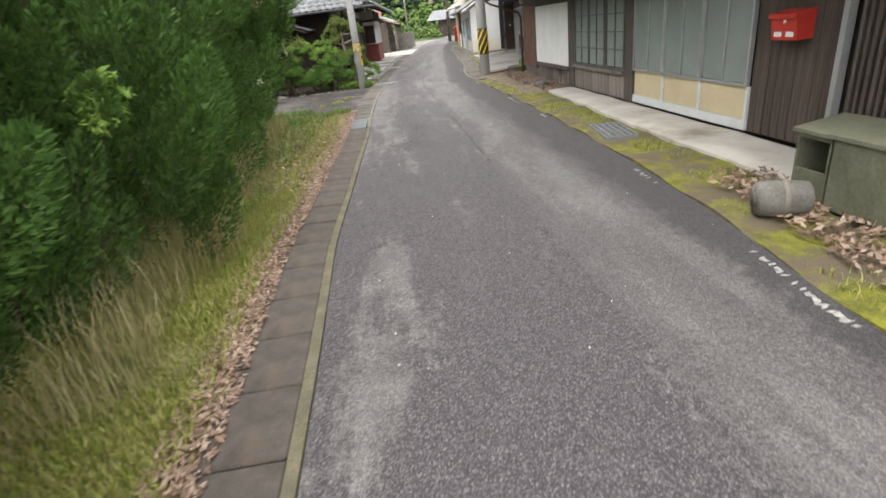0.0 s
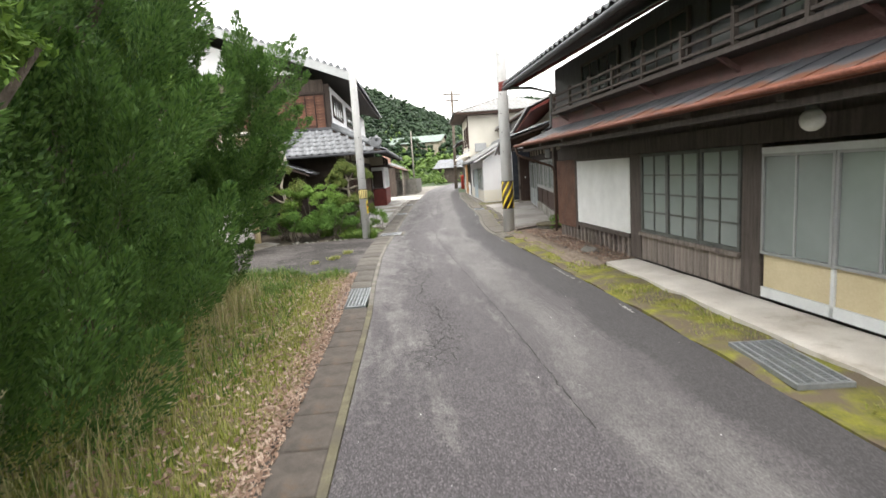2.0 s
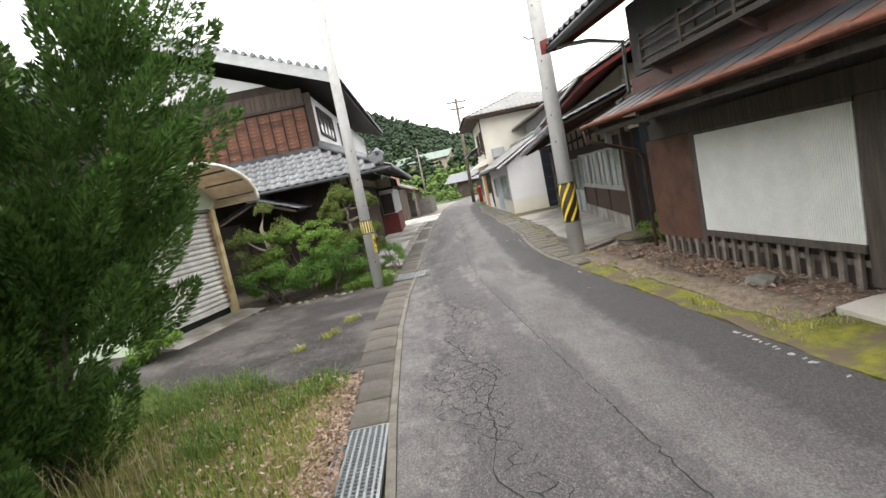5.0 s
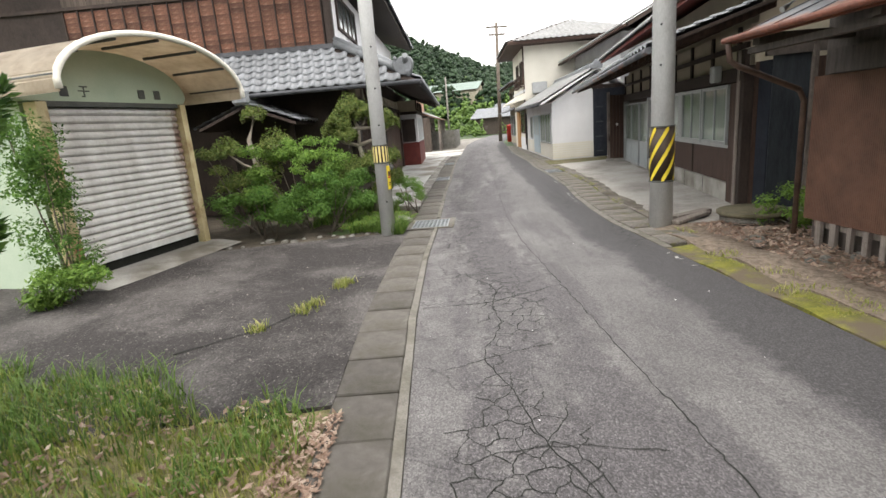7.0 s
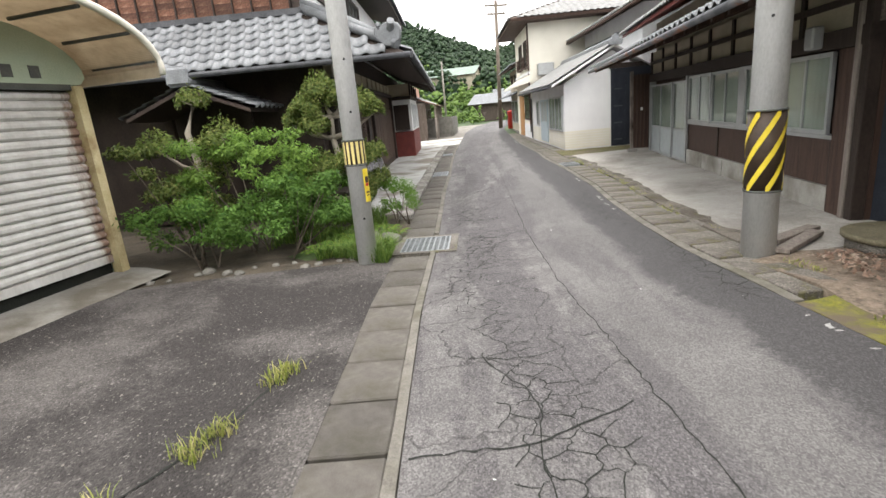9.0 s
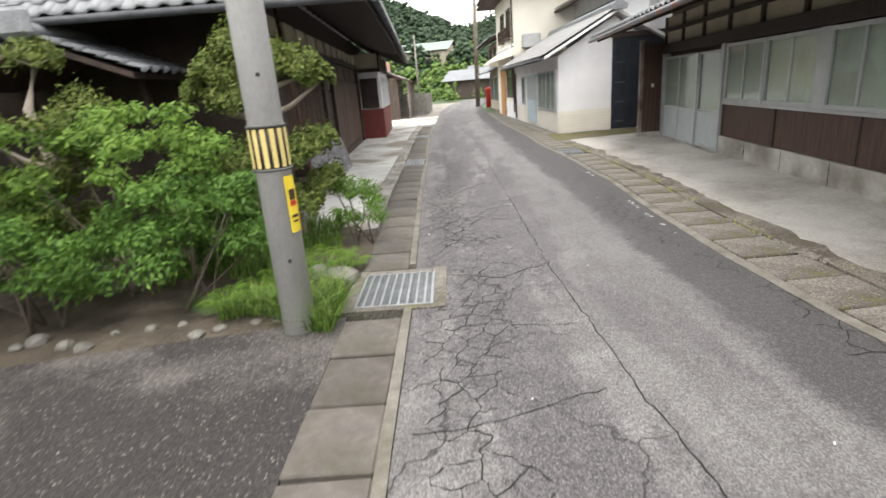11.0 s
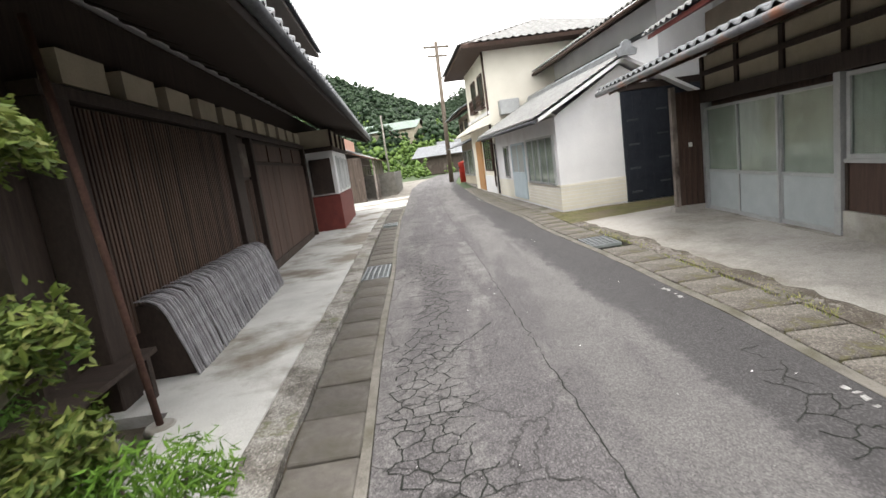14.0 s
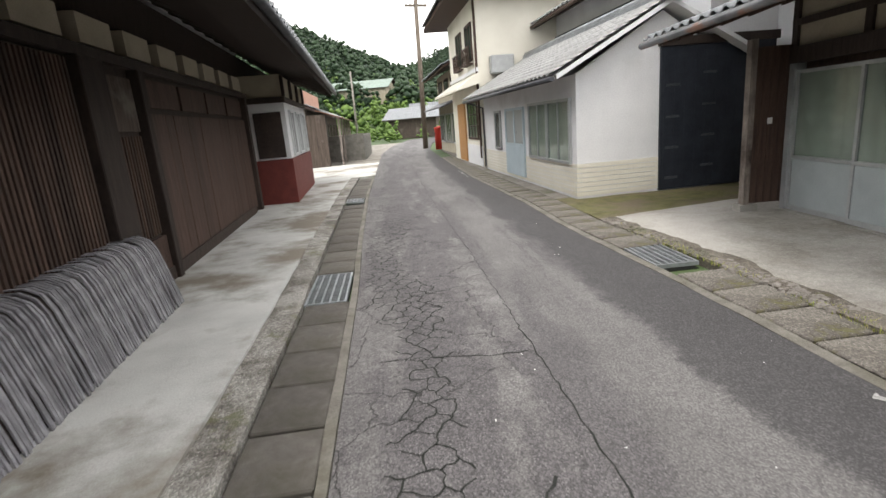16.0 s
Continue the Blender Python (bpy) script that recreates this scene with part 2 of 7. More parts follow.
def glass_mat(name, tint=(0.10, 0.13, 0.13), rough=0.08):
    g = G(name)
    n = g.noise(g.coords(), 1.7, 4)
    c = g.mix(n, tint, tuple(1.6 * x for x in tint))
    return g.done(c, g.ramp(n, [(0.3, rough), (0.8, rough + 0.14)]), g.noise(g.coords(), 5, 2), 0.002, 0.15, spec=0.75)


def clear_glass_mat():
    g = G("clear_glass")
    clear, gloss, mx = g.n.new("ShaderNodeBsdfTransparent"), g.n.new("ShaderNodeBsdfGlossy"), g.n.new("ShaderNodeMixShader")
    clear.inputs[0].default_value = (0.8, 0.84, 0.82, 1)
    gloss.inputs["Roughness"].default_value = 0.06
    lw = g.n.new("ShaderNodeLayerWeight")
    g.link(g.math("ADD", g.math("MULTIPLY", g.math("POWER", lw.outputs["Facing"], 4.0), 0.45), 0.03), mx.inputs[0])
    g.link(clear.outputs[0], mx.inputs[1])
    g.link(gloss.outputs[0], mx.inputs[2])
    g.link(mx.outputs[0], g.n["Material Output"].inputs[0])
    return g.m


def pattern_mat(name, a, b, direction="X", scale=18.0, rough=0.6, depth=0.01, metal=0.0):
    """Corrugated sheet."""
    g = G(name)
    w = g.n.new("ShaderNodeTexWave")
    w.bands_direction = direction
    w.inputs["Scale"].default_value = scale
    g.link(g.coords(), w.inputs["Vector"])
    n = g.noise(g.coords(), 3, 8, 0.65)
    c = g.ramp(n, [(0.35, a), (0.65, b)])
    return g.done(c, rough, w.outputs[0], depth, 1.0, metal)


M = {
    "asphalt": road_mat(),
    "concrete": rough_mat("concrete", (0.22, 0.21, 0.19), (0.42, 0.405, 0.37), 1.6, 70, stain=(0.14, 0.125, 0.1), stain_at=(0.46, 0.62)),
    "pale_concrete": rough_mat("pale_concrete", (0.36, 0.355, 0.335), (0.56, 0.56, 0.53), 1.3, 80, stain=(0.2, 0.175, 0.14), stain_at=(0.49, 0.6)),
    "old_concrete": rough_mat("old_concrete", (0.14, 0.125, 0.11), (0.28, 0.26, 0.235), 2.5, 90, stain=(0.1, 0.1, 0.06), stain_at=(0.5, 0.66), depth=0.01),
    "dark_concrete": grit_mat("dark_concrete", (0.043, 0.038, 0.036), (0.108, 0.099, 0.093), (0.22, 0.205, 0.19), 0.8, (0.38, 0.54), None, 1.0),
    "apron": grit_mat("apron_concrete", (0.26, 0.24, 0.21), (0.44, 0.42, 0.385), (0.42, 0.4, 0.37), 0.5, (0.45, 0.66), None, 0.35),
    "mossy_slab": grit_mat("mossy_slab_concrete", (0.12, 0.107, 0.092), (0.2, 0.183, 0.16), (0.3, 0.28, 0.25), 0.9, (0.4, 0.6), (0.115, 0.11, 0.04)),
    "grey_panel": rough_mat("grey_door_panel", (0.3, 0.335, 0.34), (0.38, 0.415, 0.42), 3, 60, rough=0.5),
    "slab": rough_mat("slab_concrete", (0.078, 0.07, 0.062), (0.17, 0.155, 0.138), 7, 150, stain=(0.085, 0.078, 0.06), stain_at=(0.46, 0.66), vary=0.3, depth=0.012),
    "lip": rough_mat("mossy_lip", (0.1, 0.092, 0.078), (0.21, 0.196, 0.172), 5, 80, stain=(0.09, 0.084, 0.06), stain_at=(0.48, 0.64), depth=0.012),
    "olive_lip": rough_mat("olive_mossy_lip", (0.075, 0.068, 0.044), (0.16, 0.145, 0.094), 5, 80, stain=(0.085, 0.076, 0.06), stain_at=(0.5, 0.64), depth=0.012),
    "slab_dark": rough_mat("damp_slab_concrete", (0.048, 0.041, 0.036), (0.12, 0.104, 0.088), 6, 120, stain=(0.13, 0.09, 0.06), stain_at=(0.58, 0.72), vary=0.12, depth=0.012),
    "lattice_wood": rough_mat("worn_lattice_wood", (0.035, 0.022, 0.017), (0.14, 0.088, 0.066), 4, 40, (8, 8, 0.35), 0.7, 0.004, vary=0.5),
    "moss": rough_mat("moss", (0.07, 0.075, 0.016), (0.25, 0.245, 0.032), 6, 60, stain=(0.12, 0.096, 0.065), stain_at=(0.42, 0.56), depth=0.03),
    "dull_moss": rough_mat("dull_moss", (0.07, 0.068, 0.03), (0.16, 0.15, 0.06), 4, 60, stain=(0.13, 0.105, 0.07), stain_at=(0.46, 0.6), depth=0.03),
    "dirt": grit_mat("gutter_dirt", (0.1, 0.085, 0.068), (0.19, 0.168, 0.14), (0.3, 0.28, 0.25), 1.6, (0.42, 0.58), (0.1, 0.095, 0.04)),
    "green_roof": rough_mat("pale_green_roof", (0.2, 0.25, 0.22), (0.3, 0.36, 0.32), 2, 30, rough=0.6),
    "salmon_wall": rough_mat("salmon_wall", (0.4, 0.22, 0.16), (0.52, 0.31, 0.24), 2, 40),
    "soil": rough_mat("soil", (0.04, 0.033, 0.025), (0.115, 0.095, 0.07), 3, 50, depth=0.04),
    "leaf_litter": rough_mat("leaf_litter", (0.09, 0.07, 0.052), (0.3, 0.24, 0.185), 14, 45, depth=0.03),
    "meadow": rough_mat("meadow", (0.1, 0.095, 0.04), (0.26, 0.225, 0.11), 5, 70, depth=0.05),
    "old_dark": rough_mat("smoked_house_wood", (0.05, 0.041, 0.036), (0.135, 0.112, 0.098), 3, 30, (1, 8, 0.6), 0.7, 0.004, vary=0.3),
    "smoky_board": rough_mat("smoky_boards", (0.055, 0.054, 0.057), (0.11, 0.107, 0.11), 3, 40, (1, 6, 0.6), 0.6),
    "maroon_board": rough_mat("faded_maroon_board", (0.1, 0.05, 0.046), (0.2, 0.115, 0.105), 3, 40, (1, 0.5, 3), 0.65, stain=(0.1, 0.085, 0.08), stain_at=(0.5, 0.68)),
    "blue_tin": rough_mat("blue_black_tin", (0.015, 0.018, 0.023), (0.045, 0.052, 0.058), 3, 40, (3, 3, 0.35), 0.5, stain=(0.13, 0.12, 0.11), stain_at=(0.6, 0.72)),
    "rust_pipe": rough_mat("rusty_pipe", (0.045, 0.028, 0.022), (0.12, 0.075, 0.055), 5, 50, rough=0.65),
    "mossy_lid": grit_mat("mossy_lid_concrete", (0.1, 0.088, 0.05), (0.16, 0.14, 0.09), (0.2, 0.18, 0.13), 1.2, (0.4, 0.6), None, 0.4),
    "sill": rough_mat("pale_sill", (0.42, 0.39, 0.34), (0.64, 0.61, 0.55), 1.6, 80, stain=(0.26, 0.22, 0.16), stain_at=(0.56, 0.68), depth=0.012),
    "kerb": grit_mat("rough_kerb", (0.15, 0.135, 0.115), (0.34, 0.325, 0.295), (0.42, 0.4, 0.37), 2.2, (0.42, 0.6), (0.12, 0.12, 0.06)),
    "dark_wood": rough_mat("dark_wood", (0.025, 0.018, 0.015), (0.066, 0.047, 0.038), 3, 30, (1, 8, 0.6), 0.75, 0.004, vary=0.3),
    "brown_wood": rough_mat("brown_wood", (0.037, 0.022, 0.017), (0.105, 0.063, 0.047), 3, 30, (6, 6, 0.5), 0.7, 0.004, vary=0.3),
    "grey_wood": rough_mat("grey_wood", (0.15, 0.125, 0.108), (0.38, 0.33, 0.29), 3, 40, (8, 8, 0.5), 0.85, 0.006, stain=(0.05, 0.035, 0.03), stain_at=(0.5, 0.7), vary=0.35),
    "plank_wall": rough_mat("weathered_plank", (0.045, 0.034, 0.028), (0.14, 0.11, 0.09), 3, 40, (8, 8, 0.4), 0.85, 0.006, stain=(0.2, 0.175, 0.15), stain_at=(0.56, 0.68), vary=0.35),
    "red_wood": rough_mat("red_paint_board", (0.13, 0.028, 0.024), (0.2, 0.045, 0.036), 4, 50, rough=0.6, vary=0.15),
    "plaster": rough_mat("cream_plaster", (0.36, 0.32, 0.24), (0.5, 0.45, 0.35), 2, 60),
    "white_plaster": rough_mat("white_plaster", (0.62, 0.62, 0.63), (0.78, 0.78, 0.78), 0.8, 40, stain=(0.5, 0.48, 0.46), stain_at=(0.55, 0.75)),
    "cream_wall": rough_mat("cream_render", (0.62, 0.59, 0.5), (0.76, 0.73, 0.64), 0.8, 50),
    "white_board": pattern_mat("white_corrugated_board", (0.7, 0.71, 0.69), (0.8, 0.81, 0.79), "Y", 11.0, 0.5, 0.008),
    "brown_tin": pattern_mat("brown_corrugated_sheet", (0.09, 0.045, 0.03), (0.17, 0.085, 0.055), "Y", 14.0, 0.6, 0.01),
    "rust_tin": rough_mat("rusty_tin", (0.075, 0.03, 0.02), (0.25, 0.12, 0.075), 5, 40, rough=0.7, stain=(0.4, 0.28, 0.2), stain_at=(0.54, 0.66), vary=0.55),
    "rust_roof": rust_roof_mat(),
    "rust_edge": rough_mat("rust_red_gutter", (0.1, 0.035, 0.024), (0.24, 0.085, 0.05), 5, 40, rough=0.6),
    "tile": rough_mat("grey_roof_tile", (0.13, 0.137, 0.145), (0.29, 0.305, 0.32), 4, 40, rough=0.4, vary=0.4, spec=0.5),
    "tile_far": rough_mat("pale_roof_tile", (0.24, 0.24, 0.235), (0.42, 0.42, 0.41), 4, 40, rough=0.5, vary=0.2),
    "dark_tile": rough_mat("dark_roof_edge", (0.03, 0.032, 0.036), (0.09, 0.092, 0.1), 4, 40, rough=0.5),
    "alu": rough_mat("grey_aluminium", (0.3, 0.31, 0.31), (0.42, 0.43, 0.43), 4, 60, rough=0.4, metal=0.3),
    "white_frame": rough_mat("white_frame_paint", (0.55, 0.57, 0.57), (0.7, 0.72, 0.72), 4, 60, rough=0.5),
    "dark_frame": rough_mat("grey_green_sash", (0.06, 0.065, 0.06), (0.12, 0.125, 0.115), 4, 50, rough=0.7),
    "cream_panel": rough_mat("cream_panel", (0.5, 0.42, 0.26), (0.62, 0.54, 0.36), 2, 50, rough=0.6),
    "glass": glass_mat("dusty_green_glass", (0.17, 0.195, 0.185), 0.12),
    "dark_glass": glass_mat("dark_glass", (0.035, 0.042, 0.04), 0.06),
    "frosted": glass_mat("frosted_glass", (0.2, 0.215, 0.21), 0.25),
    "curtain_glass": glass_mat("curtained_glass", (0.19, 0.19, 0.165), 0.1),
    "clear_glass": clear_glass_mat(),
    "curtain": pattern_mat("pale_curtain", (0.46, 0.46, 0.42), (0.62, 0.62, 0.57), "Y", 40.0, 0.8, 0.001),
    "galvanised": rough_mat("galvanised_steel", (0.2, 0.215, 0.22), (0.34, 0.36, 0.37), 6, 60, rough=0.5, metal=0.5),
    # near-black for gaps and cracks; under the shed shutter its colour stands for shade
    "gap_black": rough_mat("painted_gap_dark", (0.01, 0.011, 0.009), (0.022, 0.024, 0.02), 4, 30),
    "pole": rough_mat("concrete_pole", (0.4, 0.4, 0.39), (0.56, 0.56, 0.55), 2.5, 60, (1, 1, 0.4), stain=(0.22, 0.21, 0.2), stain_at=(0.55, 0.75)),
    "yellow": rough_mat("yellow_band", (0.62, 0.47, 0.03), (0.75, 0.6, 0.06), 6, 60, rough=0.5),
    "band_brown": rough_mat("dark_band", (0.03, 0.02, 0.013), (0.06, 0.04, 0.026), 6, 60, rough=0.5),
    "pale_yellow": rough_mat("pale_yellow_band", (0.55, 0.45, 0.16), (0.68, 0.58, 0.26), 6, 60, rough=0.5),
    "red": rough_mat("red_paint", (0.4, 0.03, 0.022), (0.52, 0.05, 0.035), 5, 60, rough=0.45),
    "worn_paint": rough_mat("worn_white_paint", (0.13, 0.125, 0.12), (0.48, 0.48, 0.46), 30, 110),
    "white_paint": rough_mat("white_paint", (0.6, 0.6, 0.58), (0.78, 0.78, 0.76), 9, 60),
    "green_bin": rough_mat("olive_bin", (0.085, 0.09, 0.06), (0.17, 0.175, 0.125), 3, 50, stain=(0.11, 0.085, 0.06), stain_at=(0.5, 0.7), rough=0.6),
    "stone": rough_mat("stone", (0.11, 0.105, 0.09), (0.25, 0.24, 0.215), 5, 60, depth=0.02, vary=0.3),
    "black_board": rough_mat("black_board", (0.012, 0.015, 0.022), (0.03, 0.035, 0.046), 3, 40, rough=0.55),
    "shutter": shutter_mat(),
    "green_wall": rough_mat("pale_green_render", (0.36, 0.44, 0.33), (0.47, 0.54, 0.42), 1.5, 50),
    "ochre_metal": rough_mat("yellowed_metal", (0.42, 0.34, 0.17), (0.6, 0.52, 0.32), 4, 50, stain=(0.2, 0.1, 0.04), stain_at=(0.5, 0.66), rough=0.6),
    "canopy": canopy_mat(),
    "bark": rough_mat("bark", (0.07, 0.055, 0.042), (0.18, 0.15, 0.12), 6, 60, (1, 1, 0.4), depth=0.02),
    "pale_bark": rough_mat("pale_bark", (0.22, 0.19, 0.15), (0.36, 0.32, 0.27), 6, 60, (1, 1, 0.4), depth=0.01),
    "conifer": leaf_mat("conifer_foliage", (0.025, 0.067, 0.018), (0.108, 0.2, 0.045)),
    "bush": leaf_mat("light_green_leaves", (0.06, 0.135, 0.022), (0.19, 0.31, 0.055)),
    "bush_dark": leaf_mat("mid_green_leaves", (0.035, 0.095, 0.016), (0.12, 0.23, 0.04)),
    "pad": leaf_mat("clipped_tree_leaves", (0.035, 0.068, 0.014), (0.145, 0.195, 0.04), (0.24, 0.25, 0.08)),
    "grass": leaf_mat("grass_blades", (0.13, 0.18, 0.03), (0.33, 0.36, 0.08), (0.5, 0.43, 0.22)),
    "green_grass": leaf_mat("green_grass_blades", (0.045, 0.1, 0.018), (0.14, 0.235, 0.045), (0.22, 0.28, 0.07)),
    "dry_grass": leaf_mat("dry_grass_stems", (0.24, 0.21, 0.08), (0.42, 0.37, 0.18), (0.52, 0.46, 0.28)),
    "dead_leaf": leaf_mat("dead_leaves", (0.14, 0.085, 0.062), (0.36, 0.245, 0.18), (0.54, 0.44, 0.35)),
    "fern": leaf_mat("fern_fronds", (0.045, 0.11, 0.014), (0.13, 0.25, 0.03)),
    "forest": leaf_mat("far_forest", (0.017, 0.038, 0.02), (0.048, 0.084, 0.04)),
    "forest_light": leaf_mat("far_bright_trees", (0.06, 0.12, 0.025), (0.16, 0.25, 0.06)),
    "hill": rough_mat("hill_ground", (0.035, 0.06, 0.025), (0.085, 0.12, 0.045), 0.05, 1.0, depth=0.2),
    "wire": rough_mat("black_wire", (0.02, 0.02, 0.02), (0.05, 0.05, 0.05), 4, 30),
    "orange_door": rough_mat("orange_wood_door", (0.34, 0.17, 0.06), (0.46, 0.25, 0.1), 3, 40, (8, 8, 0.6), 0.6),
    "blue_door": rough_mat("pale_blue_door", (0.36, 0.44, 0.48), (0.45, 0.53, 0.57), 3, 40, rough=0.5),
    "slat_grey": rough_mat("weathered_bamboo", (0.2, 0.195, 0.21), (0.47, 0.46, 0.485), 6, 60, (8, 8, 0.6), 0.5, vary=0.5),
    "rope": rough_mat("rusty_rod", (0.05, 0.025, 0.02), (0.11, 0.06, 0.045), 6, 60),
}

# ---- mesh helpers ----
def part(name, bm, material, parent, label=""):
    """One mesh object under a thing or a part."""
    me = bpy.data.meshes.new(name)
    bm.normal_update()
    bm.to_mesh(me)
    bm.free()
    me.materials.append(M[material])
    ob = new(name, me)
    ob.parent = parent
    return tagged(ob, label)


def thing(name, m, label, category, group="", kind=""):
    ob = new(name)
    ob.matrix_world = m
    ob.empty_display_size = 0.1
    return tagged(ob, label, category, group, kind)


def solid(name, bm, material, label, category, group="", kind="", m=None):
    """A thing that is one mesh."""
    ob = part(name, bm, material, None)
    if m is not None:
        ob.matrix_world = m
    return tagged(ob, label, category, group, kind)


def box(bm, x0, x1, y0, y1, z0, z1, bev=0.0):
    r = bmesh.ops.create_cube(bm, size=1.0, matrix=Matrix.Translation(((x0 + x1) / 2, (y0 + y1) / 2, (z0 + z1) / 2)) @ Matrix.Diagonal((abs(x1 - x0), abs(y1 - y0), abs(z1 - z0), 1)))
    if bev:
        bmesh.ops.bevel(bm, geom=list({e for v in r["verts"] for e in v.link_edges}), offset=bev, segments=1, affect="EDGES")
    return bm


def B(*a, bev=0.0):
    return box(bmesh.new(), *a, bev=bev)


def tube(bm, pts, r, segs=8):
    """A tube along points; r is one radius or one for each point."""
    pts = [Vector(p) for p in pts]
    rs = r if isinstance(r, (list, tuple)) else [r] * len(pts)
    rings = []
    for i, p in enumerate(pts):
        d = (pts[min(i + 1, len(pts) - 1)] - pts[max(i - 1, 0)]).normalized()
        side = d.cross(Vector((0, 0, 1)) if abs(d.z) < 0.95 else Vector((1, 0, 0))).normalized()
        up = side.cross(d)
        rings.append([bm.verts.new(p + rs[i] * (math.cos(k * math.tau / segs) * side + math.sin(k * math.tau / segs) * up)) for k in range(segs)])
    for a, b in zip(rings, rings[1:]):
        for k in range(segs):
            f = bm.faces.new((a[k], a[(k + 1) % segs], b[(k + 1) % segs], b[k]))
            f.smooth = True
    bm.faces.new(rings[0][::-1])
    bm.faces.new(rings[-1])
    return bm


def prism(bm, outline, offset):
    """A closed outline of points, thickened by a vector."""
    a = [bm.verts.new(p) for p in outline]
    b = [bm.verts.new(Vector(p) + Vector(offset)) for p in outline]
    bm.faces.new(a)
    bm.faces.new(b[::-1])
    n = len(a)
    for i in range(n):
        bm.faces.new((a[i], b[i], b[(i + 1) % n], a[(i + 1) % n]))
    bmesh.ops.recalc_face_normals(bm, faces=bm.faces[:])
    return bm


def raw(name, verts, faces, material, parent=None, label="", smooth=False):
    me = bpy.data.meshes.new(name)
    me.from_pydata(verts, [], faces)
    me.materials.append(M[material])
    if smooth:
        me.polygons.foreach_set("use_smooth", [True] * len(me.polygons))
    ob = new(name, me)
    ob.parent = parent
    return tagged(ob, label)


def at_y(table, y):
    return float(np.interp(y, [p[0] for p in table], [p[1] for p in table]))

# ---- ground and street ----
LEFT = [(-8, -2.5), (2.3, -1.8), (4.1, -1.7), (6.5, -1.42), (9.5, -1.07), (11.4, -0.91), (14.1, -0.62), (16.3, -0.3), (18, 0.02), (20.4, 0.42), (23, 0.84), (26, 1.4), (28.5, 1.81), (33.7, 2.73), (38, 3.6), (52, 6.4), (62, 9.0), (80, 15)]
RIGHT = [(-8, -0.3), (1.9, 1.09), (3.1, 1.36), (4.85, 1.62), (7, 1.87), (9.1, 2.08), (12.5, 2.33), (14.6, 2.46), (17.2, 2.62), (18.7, 2.88), (20, 3.15), (21.7, 3.58), (24.7, 4.13), (27.5, 4.55), (29.6, 5.0), (34.8, 5.85), (40, 6.9), (52.7, 9.6), (62, 12.4), (80, 19)]
JOINT = [(-8, -0.6), (2, -0.05), (6, 0.25), (9, 0.5), (12.8, 0.75), (16.6, 1.05), (18.5, 1.32), (19.5, 1.5), (22.8, 2.12), (27, 2.93), (32.2, 3.85), (45, 6.4), (80, 16)]
GUTTER = [(y, x - 0.5) for y, x in LEFT]


def lx(y): return at_y(LEFT, y)
def rx(y): return at_y(RIGHT, y)
def jx(y): return at_y(JOINT, y)
def gx(y): return at_y(GUTTER, y)


def sheet(name, xa, xb, y0, y1, z, material, label, step=0.4, across=6, deep=0.25, rough=0.0, seed=0.0, uv=False, parent=None):
    """A paved strip between two lines along the street, with sides that go down into the ground."""
    ys = np.linspace(y0, y1, max(2, int((y1 - y0) / step) + 1))
    vs, fs = [], []
    n = across + 1
    for y in ys:
        a, b = xa(y), xb(y)
        for k in range(n):
            x = a + (b - a) * k / across
            h = rough * noise.noise((x * 1.7 + seed, y * 1.7, seed)) if rough else 0.0
            vs.append((x, y, z + h))
    for i in range(len(ys) - 1):
        for k in range(across):
            p = i * n + k
            fs.append((p, p + 1, p + n + 1, p + n))
    top = len(vs)
    ring = [k for k in range(n)] + [i * n + across for i in range(1, len(ys))] + [(len(ys) - 1) * n + k for k in range(across - 1, -1, -1)] + [i * n for i in range(len(ys) - 2, 0, -1)]
    for k in ring:
        vs.append((vs[k][0], vs[k][1], z - deep))
    for i in range(len(ring)):
        j = (i + 1) % len(ring)
        fs.append((ring[i], top + i, top + j, ring[j]))
    ob = raw(name, vs, fs, material, parent)
    if uv:
        lay = ob.data.uv_layers.new(name="along")
        co = np.array(vs)
        idx = np.zeros(len(ob.data.loops), int)
        ob.data.loops.foreach_get("vertex_index", idx)
        flat = np.stack([co[idx, 0] - np.interp(co[idx, 1], [p[0] for p in JOINT], [p[1] for p in JOINT]), co[idx, 1]], 1)
        lay.data.foreach_set("uv", flat.ravel())
    return tagged(ob, label, "ground", "", "structure")


# ground: one sheet to the horizon, rising into hills far behind
def hill(x, y):
    d = math.hypot(x - 5, y)
    h = 0.0
    far = max(0.0, y - 95)
    crest = 36 - 0.55 * x
    crest = 0.5 * (crest + math.sqrt(crest * crest + 60))
    h += 58 * math.tanh(crest / 58) * min(1.0, far / 95) ** 1.25 * (1 if y < 240 else math.exp(-((y - 240) / 120) ** 2))
    h += 70 * (1 - math.exp(-max(0.0, y - 260) / 90)) * (0.55 + 0.3 * math.tanh((x - 60) / 60) + 0.08 * math.sin(x * 0.06))
    h += max(0.0, abs(x - 10) - (60 if x < 10 else 150)) * 0.3 * (1 - math.exp(-max(0.0, y + 60) / 50)) * (1 if abs(x - 10) < 220 else 0.73)
    h += 1.3 * noise.noise((x * 0.03, y * 0.03, 4)) * min(1.0, far / 20)
    return h - 0.07


def axis_steps(a, b, fine_a, fine_b, fine, coarse):
    out = list(np.arange(a, fine_a, coarse)) + list(np.arange(fine_a, fine_b, fine)) + list(np.arange(fine_b, b + 1, coarse))
    return out


